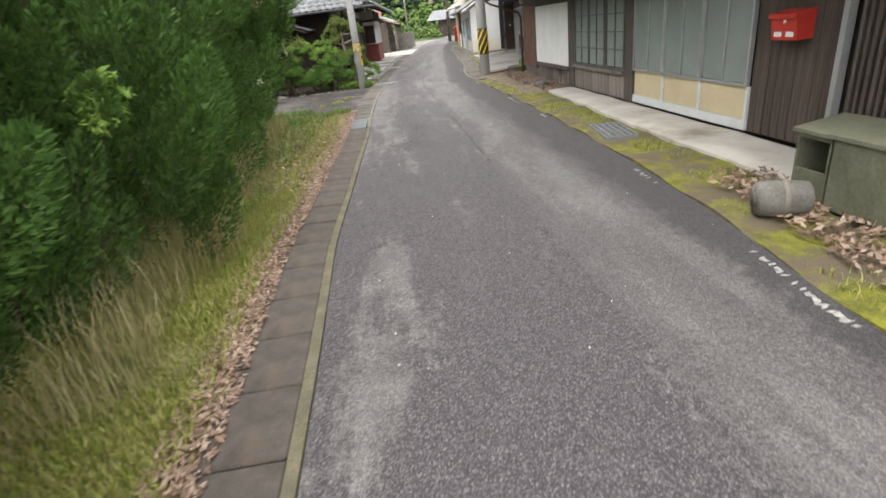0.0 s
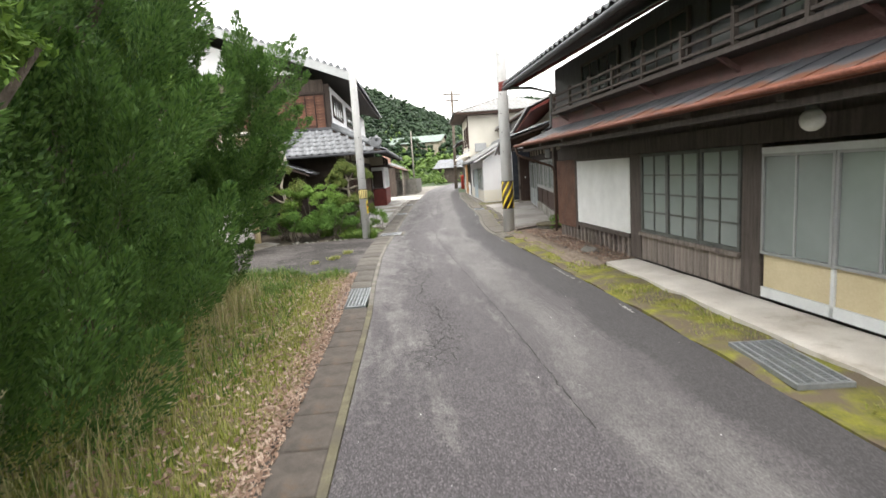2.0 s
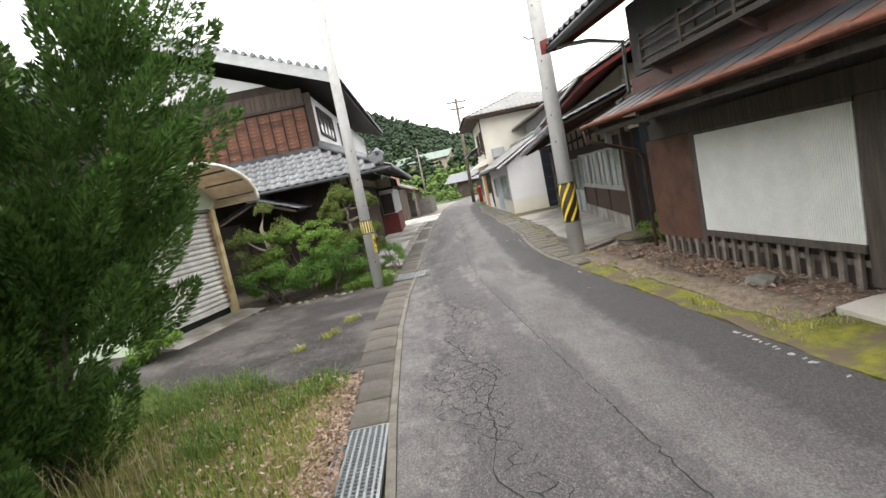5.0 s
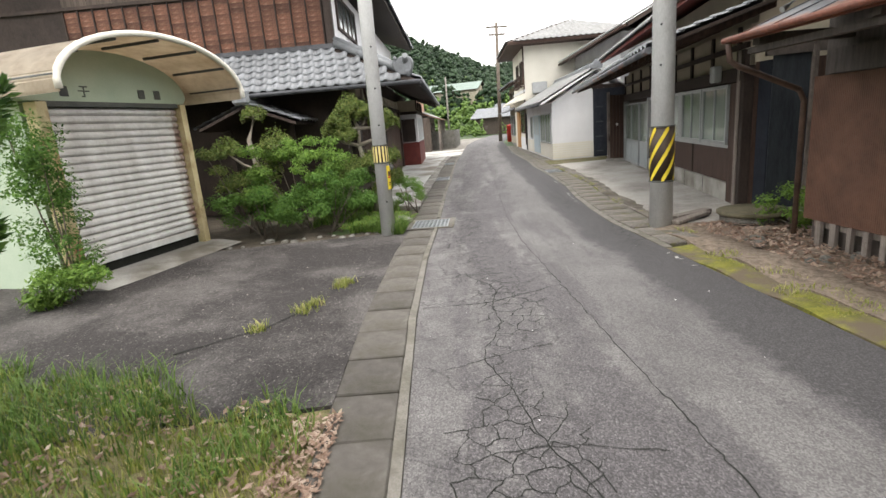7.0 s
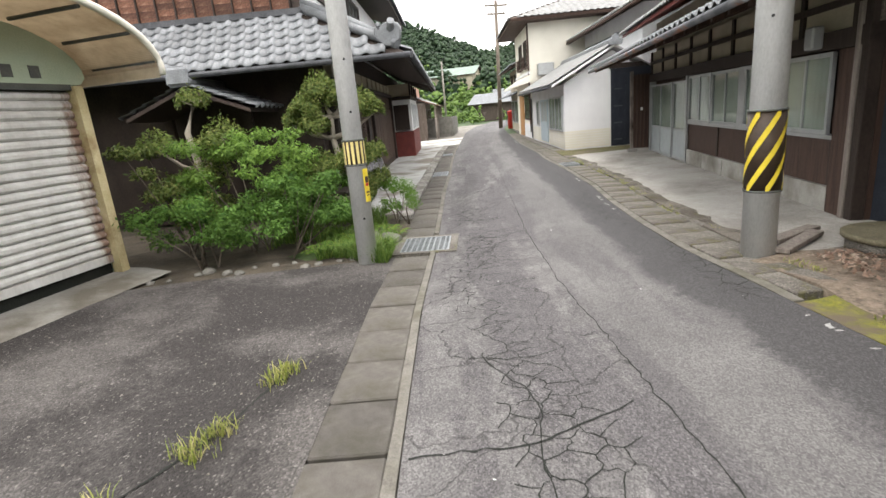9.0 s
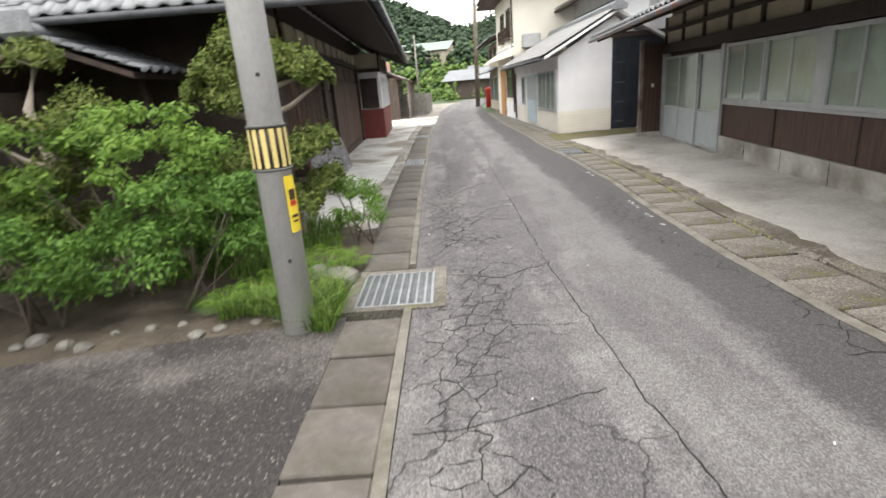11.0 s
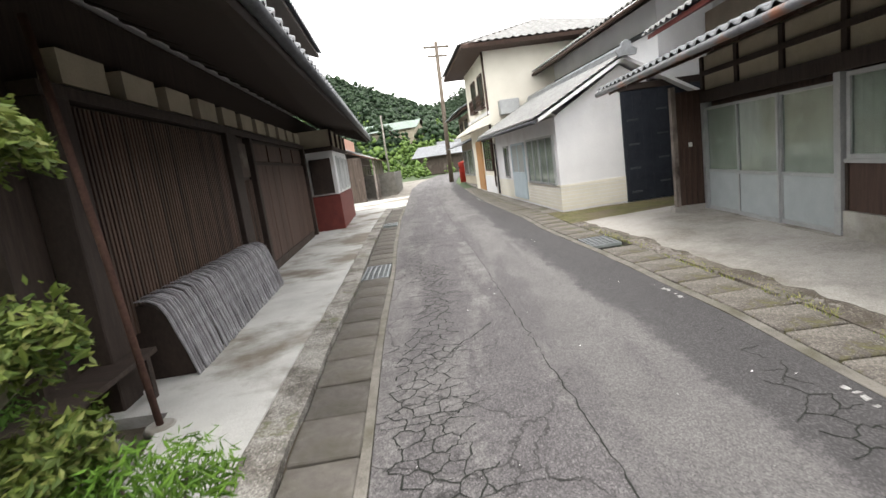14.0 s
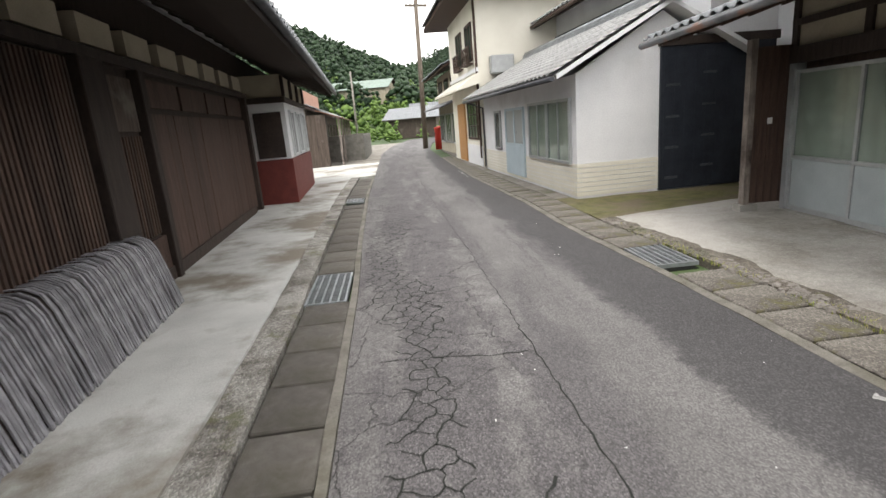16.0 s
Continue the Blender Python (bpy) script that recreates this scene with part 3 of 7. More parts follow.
gxs, gys = axis_steps(-700, 700, -90, 110, 5, 40), axis_steps(-500, 900, -20, 260, 5, 40)
gv = [(x, y, hill(x, y)) for y in gys for x in gxs]
w = len(gxs)
gf = [(j * w + i, j * w + i + 1, (j + 1) * w + i + 1, (j + 1) * w + i) for j in range(len(gys) - 1) for i in range(w - 1)]
tagged(raw("ground", gv, gf, "hill", smooth=True), "grassy valley floor rising into wooded hills", "ground", "", "structure")

sheet("road", lx, rx, -8, 78, 0.0, "asphalt", "worn grey asphalt lane with map cracks and pale patches", 0.4, 10, uv=True)

# grass verge beside the clipped conifers, a concrete drive, garden soil and the paved strip beside the timber house
sheet("verge", lambda y: -9.5, gx, -8, 12.75, -0.005, "meadow", "grassy verge with dry yellow grass and dead leaves", 0.5, 14, rough=0.06)
sheet("driveway", lambda y: -6.4 - 0.05 * y, gx, 12.755, 18.15, 0.0, "dark_concrete", "dark stained concrete driveway with mossy cracks", 0.5, 8, rough=0.012)
sheet("garden_bed", lambda y: -9.0, lambda y: gx(y) - 0.004, 18.16, 22.6, -0.04, "soil", "dark garden soil under shrubs", 0.3, 14, rough=0.08)
sheet("house_pavement", lambda y: -3.2 + 0.14 * (y - 22) if y > 22.3 else -0.85, lambda y: gx(y) - 0.28, 20.75, 38.5, 0.05, "pale_concrete", "pale wet-looking concrete pavement beside the timber house", 0.5, 6, deep=0.3, rough=0.008)
sheet("kerb", lambda y: gx(y) - 0.278, lambda y: gx(y) - 0.02, 20.6, 38.2, 0.035, "kerb", "rough weathered concrete kerb", 0.4, 2, rough=0.03)
sheet("side_lane", lambda y: -14, lambda y: lx(y) - 0.01, 38.55, 45.5, 0.005, "pale_concrete", "pale concrete side lane", 0.8, 6)

# gutter lip along the road
for a, b, lip in ((-8, 10.0, "olive_lip"), (10.01, 18.14, "lip"), (19.12, 37.6, "lip")):
    sheet("gutter_lip", lambda y: lx(y) - 0.068 + 0.012 * noise.noise((0, y * 2.3, 4)), lambda y: lx(y) - 0.004, a, b, 0.016, lip, "narrow mossy concrete gutter lip", 0.5, 1, rough=0.012)
# moss, stone sill and gravel on the shop side
SILL = [(-8, 1.6), (2, 2.2), (5.8, 2.45), (8.3, 2.74), (11.05, 3.02), (30, 4.1)]
sheet("moss_strip", lambda y: rx(y) + 0.006, lambda y: at_y(SILL, y) + 0.02 if y < 11.0 else rx(y) + 0.34, -8, 15.4, 0.01, "moss", "yellow-green moss strip at the road edge", 0.25, 6, rough=0.05)
sheet("stone_sill", lambda y: at_y(SILL, y) + 0.03 * noise.noise((y * 1.3, 2.0, 0)), lambda y: 3.6 + 0.07 * (y - 11), -8, 11.0, 0.05, "sill", "pale concrete sill along the house wall", 0.4, 3, rough=0.02)
sheet("gravel_bed", lambda y: rx(y) + 0.34, lambda y: 5.4, 11.02, 16.4, 0.02, "leaf_litter", "dirt and dead leaves under the house wall", 0.2, 14, rough=0.09)
sheet("shop_apron", lambda y: rx(y) + 0.62, lambda y: 8.2, 16.42, 27.5, 0.02, "apron", "worn concrete apron in front of the shop", 0.5, 8, rough=0.012)
sheet("dirt_edge", lambda y: rx(y) + 0.61, lambda y: rx(y) + 0.86 + 0.22 * noise.noise((y * 1.1, 5.0, 0)) + 0.1 * noise.noise((y * 4.0, 1.0, 0)), 16.44, 27.5, 0.026, "dirt", "grimy strip of dirt between gutter and apron", 0.12, 3, rough=0.012)
sheet("gutter_shoulder", lambda y: rx(y) + 0.004, lambda y: rx(y) + 0.1, 15.42, 44, 0.004, "lip", "cracked concrete gutter shoulder", 0.4, 1, rough=0.015)
sheet("mossy_ground", lambda y: rx(y) + 0.62, lambda y: 11.0, 27.52, 29.6, 0.012, "dull_moss", "mossy ground in front of the black gate", 0.3, 8, rough=0.03)
sheet("far_shoulder", lambda y: rx(y) + 0.62, lambda y: rx(y) + 3.0, 29.62, 60, 0.01, "old_concrete", "grey concrete shoulder along the houses", 0.6, 3, rough=0.01)
sheet("far_verge", lambda y: lx(y) - 9, lambda y: lx(y) - 0.01, 45.52, 70, 0.0, "old_concrete", "grey gravelly roadside", 1.0, 3, rough=0.02)


# ---- light-weight stuff: leaves, blades ----
rng = np.random.default_rng(7)


def blades(name, pts, height, width, material, label, lean=0.35, parent=None, kind="stuff", category="grass"):
    """Bent grass blades: two quads-and-tip each."""
    n = len(pts)
    pts = np.asarray(pts, float)
    h = height * rng.uniform(0.45, 1.25, n)
    a = rng.uniform(0, math.tau, n)
    d = np.stack([np.cos(a), np.sin(a), np.zeros(n)], 1)
    s = np.stack([-np.sin(a), np.cos(a), np.zeros(n)], 1) * (width * rng.uniform(0.6, 1.3, n))[:, None]
    l = (lean * rng.uniform(0.2, 1.6, n) * h)[:, None]
    up = np.array([0, 0, 1.0])
    m = pts + d * l * 0.3 + up * (h * 0.6)[:, None]
    t = pts + d * l + up * (h * 0.95)[:, None]
    v = np.stack([pts - s, pts + s, m + s * 0.7, m - s * 0.7, t], 1).reshape(-1, 3)
    f = []
    for i in range(n):
        k = 5 * i
        f.append((k, k + 1, k + 2, k + 3))
        f.append((k + 3, k + 2, k + 4))
    return tagged(raw(name, v.tolist(), f, material, parent), label, category, "", kind)


def leaf_cloud(name, pts, normals, size, material, parent, label="", narrow=0.45, jitter=0.7):
    """Many small folded leaves at points, facing roughly along normals."""
    n = len(pts)
    pts = np.asarray(pts, float)
    nr = np.asarray(normals, float) + rng.normal(0, jitter, (n, 3))
    nr /= np.linalg.norm(nr, axis=1)[:, None] + 1e-9
    ax = np.cross(nr, rng.normal(0, 1, (n, 3)))
    ax /= np.linalg.norm(ax, axis=1)[:, None] + 1e-9
    sd = np.cross(nr, ax)
    L = (size * rng.uniform(0.55, 1.3, n))[:, None]
    v = np.stack([pts - ax * L * 0.5, pts + sd * L * narrow * 0.5 - nr * L * 0.06, pts + ax * L * 0.5, pts - sd * L * narrow * 0.5 - nr * L * 0.06], 1).reshape(-1, 3)
    f = [(4 * i, 4 * i + 1, 4 * i + 2, 4 * i + 3) for i in range(n)]
    return raw(name, v.tolist(), f, material, parent, label)


def needles(name, pts, dirs, length, wide, material, parent, label=""):
    """Fine feathery sprays: one narrow blade each, along its direction."""
    n = len(pts)
    pts, d = np.asarray(pts, float), np.asarray(dirs, float)
    d /= np.linalg.norm(d, axis=1)[:, None] + 1e-9
    s = np.cross(d, rng.normal(0, 1, (n, 3)))
    s /= np.linalg.norm(s, axis=1)[:, None] + 1e-9
    L = (length * rng.uniform(0.5, 1.45, n))[:, None]
    W_ = (wide * rng.uniform(0.6, 1.3, n))[:, None]
    mid = pts + d * L * 0.45
    v = np.stack([pts, mid + s * W_, pts + d * L, mid - s * W_], 1).reshape(-1, 3)
    return raw(name, v.tolist(), np.arange(4 * n).reshape(-1, 4).tolist(), material, parent, label)


# ---- building helpers ----
def planks(parent, name, y0, y1, z0, z1, x0, x1, count, material, gap=0.006, along="y"):
    """Upright boards side by side, each its own piece on one shared mesh."""
    wdt = (y1 - y0) / count
    bm = B(-(x1 - x0) / 2, (x1 - x0) / 2, -wdt / 2 + gap / 2, wdt / 2 - gap / 2, 0, z1 - z0, bev=0.003)
    me = None
    for i in range(count):
        if me is None:
            ob = part(name, bm, material, parent)
            me = ob.data
        else:
            ob = new(name, me)
            ob.parent = parent
        ob.location = ((x0 + x1) / 2 + random.uniform(-0.004, 0.004), y0 + wdt * (i + 0.5), z0)


def boards_x(parent, name, x0, x1, z0, z1, y0, y1, count, material, gap=0.006):
    """The same across a gable wall."""
    wdt = (x1 - x0) / count
    bm = B(-wdt / 2 + gap / 2, wdt / 2 - gap / 2, -(y1 - y0) / 2, (y1 - y0) / 2, 0, z1 - z0, bev=0.003)
    me = None
    for i in range(count):
        if me is None:
            ob = part(name, bm, material, parent)
            me = ob.data
        else:
            ob = new(name, me)
            ob.parent = parent
        ob.location = (x0 + wdt * (i + 0.5), (y0 + y1) / 2, z0)


def window(parent, y0, y1, z0, z1, x, cols, rows, frame_mat, glass_mat_name, bar=0.03, frame_w=0.05, side=-1, name="window", label=""):
    """A sash with frame, glazing bars and panes; x is the wall's face, side the way it looks (-1: to -x)."""
    xf0, xf1 = sorted((x, x + side * 0.05))
    bm = bmesh.new()
    box(bm, xf0, xf1, y0, y1, z0, z0 + frame_w)
    box(bm, xf0, xf1, y0, y1, z1 - frame_w, z1)
    box(bm, xf0, xf1, y0, y0 + frame_w, z0 + frame_w, z1 - frame_w)
    box(bm, xf0, xf1, y1 - frame_w, y1, z0 + frame_w, z1 - frame_w)
    win = part(name, bm, frame_mat, parent, label)
    iy0, iy1, iz0, iz1 = y0 + frame_w, y1 - frame_w, z0 + frame_w, z1 - frame_w
    cw, rh = (iy1 - iy0) / cols, (iz1 - iz0) / rows
    xb0, xb1 = sorted((x + side * 0.01, x + side * 0.042))
    if cols > 1 or rows > 1:
        for c in range(1, cols):
            part("glazing_bar", B(xb0, xb1, iy0 + c * cw - bar / 2, iy0 + c * cw + bar / 2, iz0, iz1), frame_mat, win)
        for r in range(1, rows):
            part("glazing_bar", B(xb0 + 0.002, xb1 - 0.002, iy0, iy1, iz0 + r * rh - bar / 2, iz0 + r * rh + bar / 2), frame_mat, win)
    xp = x + side * 0.022
    for c in range(cols):
        for r in range(rows):
            pane = part("pane", B(xp - 0.003, xp + 0.003, iy0 + c * cw + 0.004, iy0 + (c + 1) * cw - 0.004, iz0 + r * rh + 0.004, iz0 + (r + 1) * rh - 0.004), "clear_glass" if glass_mat_name == "curtain_glass" else glass_mat_name, win)
            if glass_mat_name == "curtain_glass":
                pane.visible_shadow = False
                fold, m_ = [], 28
                y_a, y_b = iy0 + c * cw, iy0 + (c + 1) * cw
                for i in range(m_ + 1):
                    q = i / m_
                    xx = xp - side * (0.0135 + 0.005 * math.sin(q * 31 + c * 2) + 0.003 * math.sin(q * 57 + r))
                    fold += [(xx, y_a + (y_b - y_a) * q, iz0), (xx, y_a + (y_b - y_a) * q, iz1)]
                raw("curtain", fold, [(2 * i, 2 * i + 1, 2 * i + 3, 2 * i + 2) for i in range(m_)], "curtain", win, "pale hanging curtain", smooth=True)
    return win


def tile_shape(wd=0.27, ln=0.3, steps=6):
    """One wavy roof tile, lying along +y from its top to its bottom edge, with a thick front."""
    vs, fs = [], []
    for j, (y, lift) in enumerate(((0.0, 0.0), (ln, 0.028))):
        for i in range(steps + 1):
            t = i / steps
            z = 0.032 * (math.sin(math.pi * t / 0.45) if t < 0.45 else -0.55 * math.sin(math.pi * (t - 0.45) / 0.55))
            vs.append((t * wd * 1.04, y, z + lift))
    n = steps + 1
    for i in range(n):
        x, y, z = vs[n + i]
        vs.append((x, y, z - 0.03))
    for i in range(steps):
        fs.append((i, i + 1, n + i + 1, n + i))
        fs.append((n + i, n + i + 1, 2 * n + i + 1, 2 * n + i))
    return vs, fs


def tiled(parent, a, b, c, d, material, singles=False, wd=0.25, ln=0.22, name="roof_tile"):
    """Roof tiles on the slope a-b (top edge) to d-c (eave edge). singles: each tile its own piece."""
    a, b, c, d = (Vector(p) for p in (a, b, c, d))
    along = (c - d).normalized()
    n_row = max(1, round(((d - a) - along * (d - a).dot(along)).length / ln))
    down = ((d - a) - along * (d - a).dot(along)).normalized()
    nrm = along.cross(down)
    if nrm.z < 0:
        nrm = -nrm
    rot = Matrix((along, down, nrm)).transposed().to_4x4()
    vs, fs = tile_shape(wd, ln + 0.05)
    if along.cross(down).z < 0:
        fs = [f[::-1] for f in fs]
    me = None
    vv, ff = [], []
    for r in range(n_row):
        t0 = r / n_row
        p, q = a.lerp(d, t0), b.lerp(c, t0)
        width = (q - p).dot(along)
        n = max(1, round(width / wd))
        for i in range(n):
            m = Matrix.Translation(p + along * (width * i / n) + nrm * 0.02) @ rot
            if singles:
                if me is None:
                    me = bpy.data.meshes.new(name)
                    me.from_pydata(vs, [], fs)
                    me.materials.append(M[material])
                    me.polygons.foreach_set("use_smooth", [True] * len(me.polygons))
                ob = new(name, me)
                ob.parent = parent
                ob.matrix_basis = m
            else:
                k = len(vv)
                vv += [tuple(m @ Vector(v)) for v in vs]
                ff += [tuple(k + x for x in f) for f in fs]
    if vv:
        ob = raw(name + "s", vv, ff, material, parent, smooth=True)
        ob["kind"] = "stuff"


def slab_roof(parent, a, b, c, d, thick, material, name="roof"):
    """A plain sloping sheet with thickness under the tiles."""
    bm = bmesh.new()
    prism(bm, [Vector(p) for p in (a, b, c, d)], (0, 0, -thick))
    return part(name, bm, material, parent)

# ---- old two-storey shop house on the mossy side ----
FA = pose(3.6, 11.0, 0, 0, 0, -4)
house = thing("old_house", FA, "dark timber two-storey house with rusty pent roof and balcony", "house")
part("wall", B(0.12, 7, -13, 3.86, 0.0, 2.9), "old_dark", house, "dark shaded timber wall")
part("beam", B(-0.06, 0.115, -13, 3.7, 1.84, 2.08), "old_dark", house)
part("fascia_wall", B(0.0, 0.118, -13, 3.7, 2.083, 2.7), "old_dark", house, "dark boards under the eave")
# brackets under the pent roof
for k in range(13):
    y = 3.5 - 1.3 * k
    part("bracket", B(-0.95, 0.0, y - 0.05, y + 0.05, 2.16, 2.26), "old_dark", house)
part("eave_beam", B(-0.9, -0.8, -13, 3.7, 2.1, 2.158), "old_dark", house)
# posts
for y0, y1, z0 in ((-0.24, 0.12, 0.08), (-2.98, -2.66, 0.08), (2.55, 2.67, 0.3)):
    part("post", B(-0.05, 0.119, y0, y1, z0, 1.838, bev=0.008), "old_dark", house)
# tin panel and white board over a line of short stakes
part("tin_panel", B(-0.02, 0.06, 2.675, 3.9, 0.32, 1.835), "brown_tin", house, "brown corrugated tin panel")
part("white_board", B(-0.045, 0.06, 0.14, 2.54, 0.48, 1.79), "white_board", house, "white corrugated plastic board")
part("board_rail", B(-0.07, 0.05, 0.125, 2.545, 0.4, 0.475), "old_dark", house)
part("board_rail", B(-0.05, 0.05, 0.125, 2.545, 1.793, 1.836), "old_dark", house)
part("dark_recess", B(0.08, 0.118, 0.125, 3.85, 0.0, 0.4), "old_dark", house)
for k in range(18):
    y = 0.25 + 0.2 * k
    part("stake", B(-0.015, 0.03, y, y + random.uniform(0.045, 0.075), 0.0, 0.395), "grey_wood", house)
part("stake_rail", B(0.032, 0.06, 0.13, 3.8, 0.24, 0.3), "grey_wood", house)
# lattice-paned windows over a plank dado
for k in range(3):
    y1 = -0.27 - 0.795 * k
    window(house, y1 - 0.79, y1, 0.56, 1.83, -0.01 - 0.012 * (k % 2), 2, 4, "dark_frame", "glass", 0.022, 0.045)
part("window_sill", B(-0.09, 0.05, -2.65, -0.245, 0.5, 0.556), "grey_wood", house)
planks(house, "plank", -2.65, -0.245, 0.09, 0.5, -0.03, 0.0, 15, "grey_wood")
# show window: white frame, dusty glass, cream panels
part("show_window_head", B(-0.06, 0.1, -5.86, -2.99, 1.72, 1.79), "white_frame", house)
for k in range(3):
    y1 = -3.0 - 0.95 * k
    window(house, y1 - 0.94, y1, 0.6, 1.72, -0.015, 2, 1, "alu", "glass", 0.022, 0.03)
    part("cream_panel", B(-0.03, 0.0, y1 - 0.92, y1 - 0.02, 0.22, 0.595), "cream_panel", house, "cream lower panel")
    part("panel_stile", B(-0.05, 0.0, y1 - 0.965, y1 - 0.922, 0.1, 0.6), "white_frame", house)
part("bottom_rail", B(-0.05, 0.0, -5.86, -3.0, 0.1, 0.217), "white_frame", house)
# weathered plank wall, metal trim and a dark slatted front
planks(house, "wall_plank", -7.0, -5.88, 0.1, 1.83, -0.03, 0.0, 9, "plank_wall")
part("metal_trim", B(-0.08, 0.0, -7.08, -7.02, 0.05, 1.83), "alu", house, "pale metal trim")
for k in range(46):
    part("slat", B(-0.03, 0.0, -7.2 - 0.075 * k, -7.165 - 0.075 * k, 0.25, 1.8), "old_dark", house)
part("slat_sill", B(-0.05, 0.02, -10.8, -7.09, 0.1, 0.248), "brown_wood", house)
# pent roof of rusty sheet metal with standing seams
slab_roof(house, (-0.1, -13, 2.62), (-0.1, 3.8, 2.62), (-1.02, 3.8, 2.27), (-1.02, -13, 2.27), 0.03, "rust_roof", "pent_roof")
for k in range(36):
    y = 3.75 - 0.46 * k
    part("seam", prism(bmesh.new(), [(-0.1, y, 2.622), (-1.02, y, 2.272), (-1.02, y, 2.281), (-0.1, y, 2.631)], (0, 0.02, 0)), "rust_roof", house)
part("gutter", tube(bmesh.new(), [(-1.06, -13, 2.255), (-1.06, 3.85, 2.255)], 0.03, 8), "rust_edge", house, "rust-red half-round gutter")
part("eave_edge", B(-1.03, -0.99, -13, 3.8, 2.215, 2.245), "rust_edge", house)
# upper storey
part("upper_wall", B(0.06, 7, -13, 4.05, 2.903, 4.0), "smoky_board", house, "black boarded upper wall")
part("wall_band", B(-0.12, 0.058, -13, 3.85, 2.6, 2.838), "maroon_board", house, "faded maroon boards above the pent roof")
for k in range(6):
    y1 = 2.3 - 2.1 * k
    window(house, y1 - 1.7, y1, 3.05, 3.75, 0.05, 4, 1, "old_dark", "dark_glass", 0.03, 0.05)
part("balcony_floor", B(-0.42, 0.055, -13, 3.0, 2.84, 2.9), "old_dark", house)
for z in (2.95, 3.08, 3.22):
    part("balcony_rail", B(-0.4, -0.36, -13, 2.95, z, z + 0.035), "old_dark", house)
for k in range(17):
    part("baluster", B(-0.41, -0.35, 2.9 - 0.98 * k, 2.95 - 0.98 * k, 2.902, 3.3), "old_dark", house)
for k in range(9):
    part("strut", prism(bmesh.new(), [(-0.4, 2.7 - 1.8 * k, 2.838), (-0.12, 2.7 - 1.8 * k, 2.66), (-0.12, 2.7 - 1.8 * k, 2.72), (-0.3, 2.7 - 1.8 * k, 2.838)], (0, 0.05, 0)), "maroon_board", house)
# upper roof
slab_roof(house, (3.4, -13, 5.9), (3.4, 4.75, 5.9), (-0.95, 4.75, 3.82), (-0.95, -13, 3.82), 0.1, "old_dark", "upper_roof")
slab_roof(house, (3.4, -13, 5.9), (3.4, 4.75, 5.9), (7.8, 4.75, 3.82), (7.8, -13, 3.82), 0.1, "dark_tile", "rear_roof")
tiled(house, (3.4, -13, 5.92), (3.4, 4.75, 5.92), (-1.0, 4.75, 3.83), (-1.0, -13, 3.83), "tile")
part("upper_gutter", tube(bmesh.new(), [(-1.04, -13, 3.74), (-1.04, 4.8, 3.74)], 0.05, 8), "dark_tile", house)
part("roof_end", prism(bmesh.new(), [(-1.15, 4.76, 3.68), (-0.75, 4.76, 3.72), (3.4, 4.76, 5.72), (3.4, 4.76, 5.98), (-0.8, 4.76, 3.98), (-1.15, 4.76, 3.9)], (0, 0.06, 0)), "red_wood", house)
part("gable_wall", prism(bmesh.new(), [(0.06, 4.0, 4.0), (6.9, 4.0, 4.0), (3.4, 4.0, 5.6)], (0, 0.05, 0)), "smoky_board", house)
part("downpipe", tube(bmesh.new(), [(-0.98, 4.5, 3.7), (-0.5, 4.3, 3.66), (-0.03, 4.12, 3.5), (-0.06, 4.1, 2.7), (-0.3, 4.08, 2.55)], 0.035, 8), "alu", house, "grey downpipe")
part("end_wall", B(0.13, 7, 3.87, 3.95, 0.0, 2.89), "old_dark", house)

part("rain_pipe", tube(bmesh.new(), [(-1.05, 3.78, 2.22), (-1.02, 3.8, 2.06), (-0.9, 3.84, 2.0), (-0.12, 3.98, 1.72), (-0.05, 3.99, 1.6), (-0.05, 3.99, 0.12)], 0.03, 10), "rust_pipe", house, "rusty brown rain pipe")

# globe lamp under the eave, mailbox, ash bins and a roll of matting
lamp = thing("globe_lamp", FA @ pose(-0.42, -4.05, 2.0), "white glass globe lamp under the eave", "lamp")
bm = bmesh.new()
bmesh.ops.create_uvsphere(bm, u_segments=20, v_segments=12, radius=0.1)
for f in bm.faces: f.smooth = True
part("globe", bm, "white_paint", lamp, "white glass globe")
part("lamp_stem", tube(bmesh.new(), [(0, 0, 0.09), (0, 0, 0.12), (0.02, 0, 0.19)], [0.06, 0.05, 0.03], 10), "dark_frame", lamp)

mail = thing("mailbox", FA @ pose(-0.032, -6.5, 1.27), "red metal mailbox on the plank wall", "mailbox")
part("body", prism(bmesh.new(), [(0, -0.17, -0.14), (-0.17, -0.17, -0.14), (-0.2, -0.17, 0.09), (0, -0.17, 0.12)], (0, 0.34, 0)), "red", mail)
part("lid", prism(bmesh.new(), [(0.0, -0.18, 0.122), (-0.215, -0.18, 0.092), (-0.215, -0.18, 0.06), (-0.222, -0.18, 0.06), (-0.222, -0.18, 0.1), (0.0, -0.18, 0.134)], (0, 0.36, 0)), "red", mail)
part("marking", B(-0.181, -0.172, -0.13, -0.03, -0.11, -0.065), "white_paint", mail, "small white marking")
part("marking", B(-0.181, -0.172, 0.03, 0.13, -0.11, -0.065), "white_paint", mail, "small white marking")
part("marking", B(-0.197, -0.19, -0.03, 0.0, 0.015, 0.045), "white_paint", mail, "small white marking")

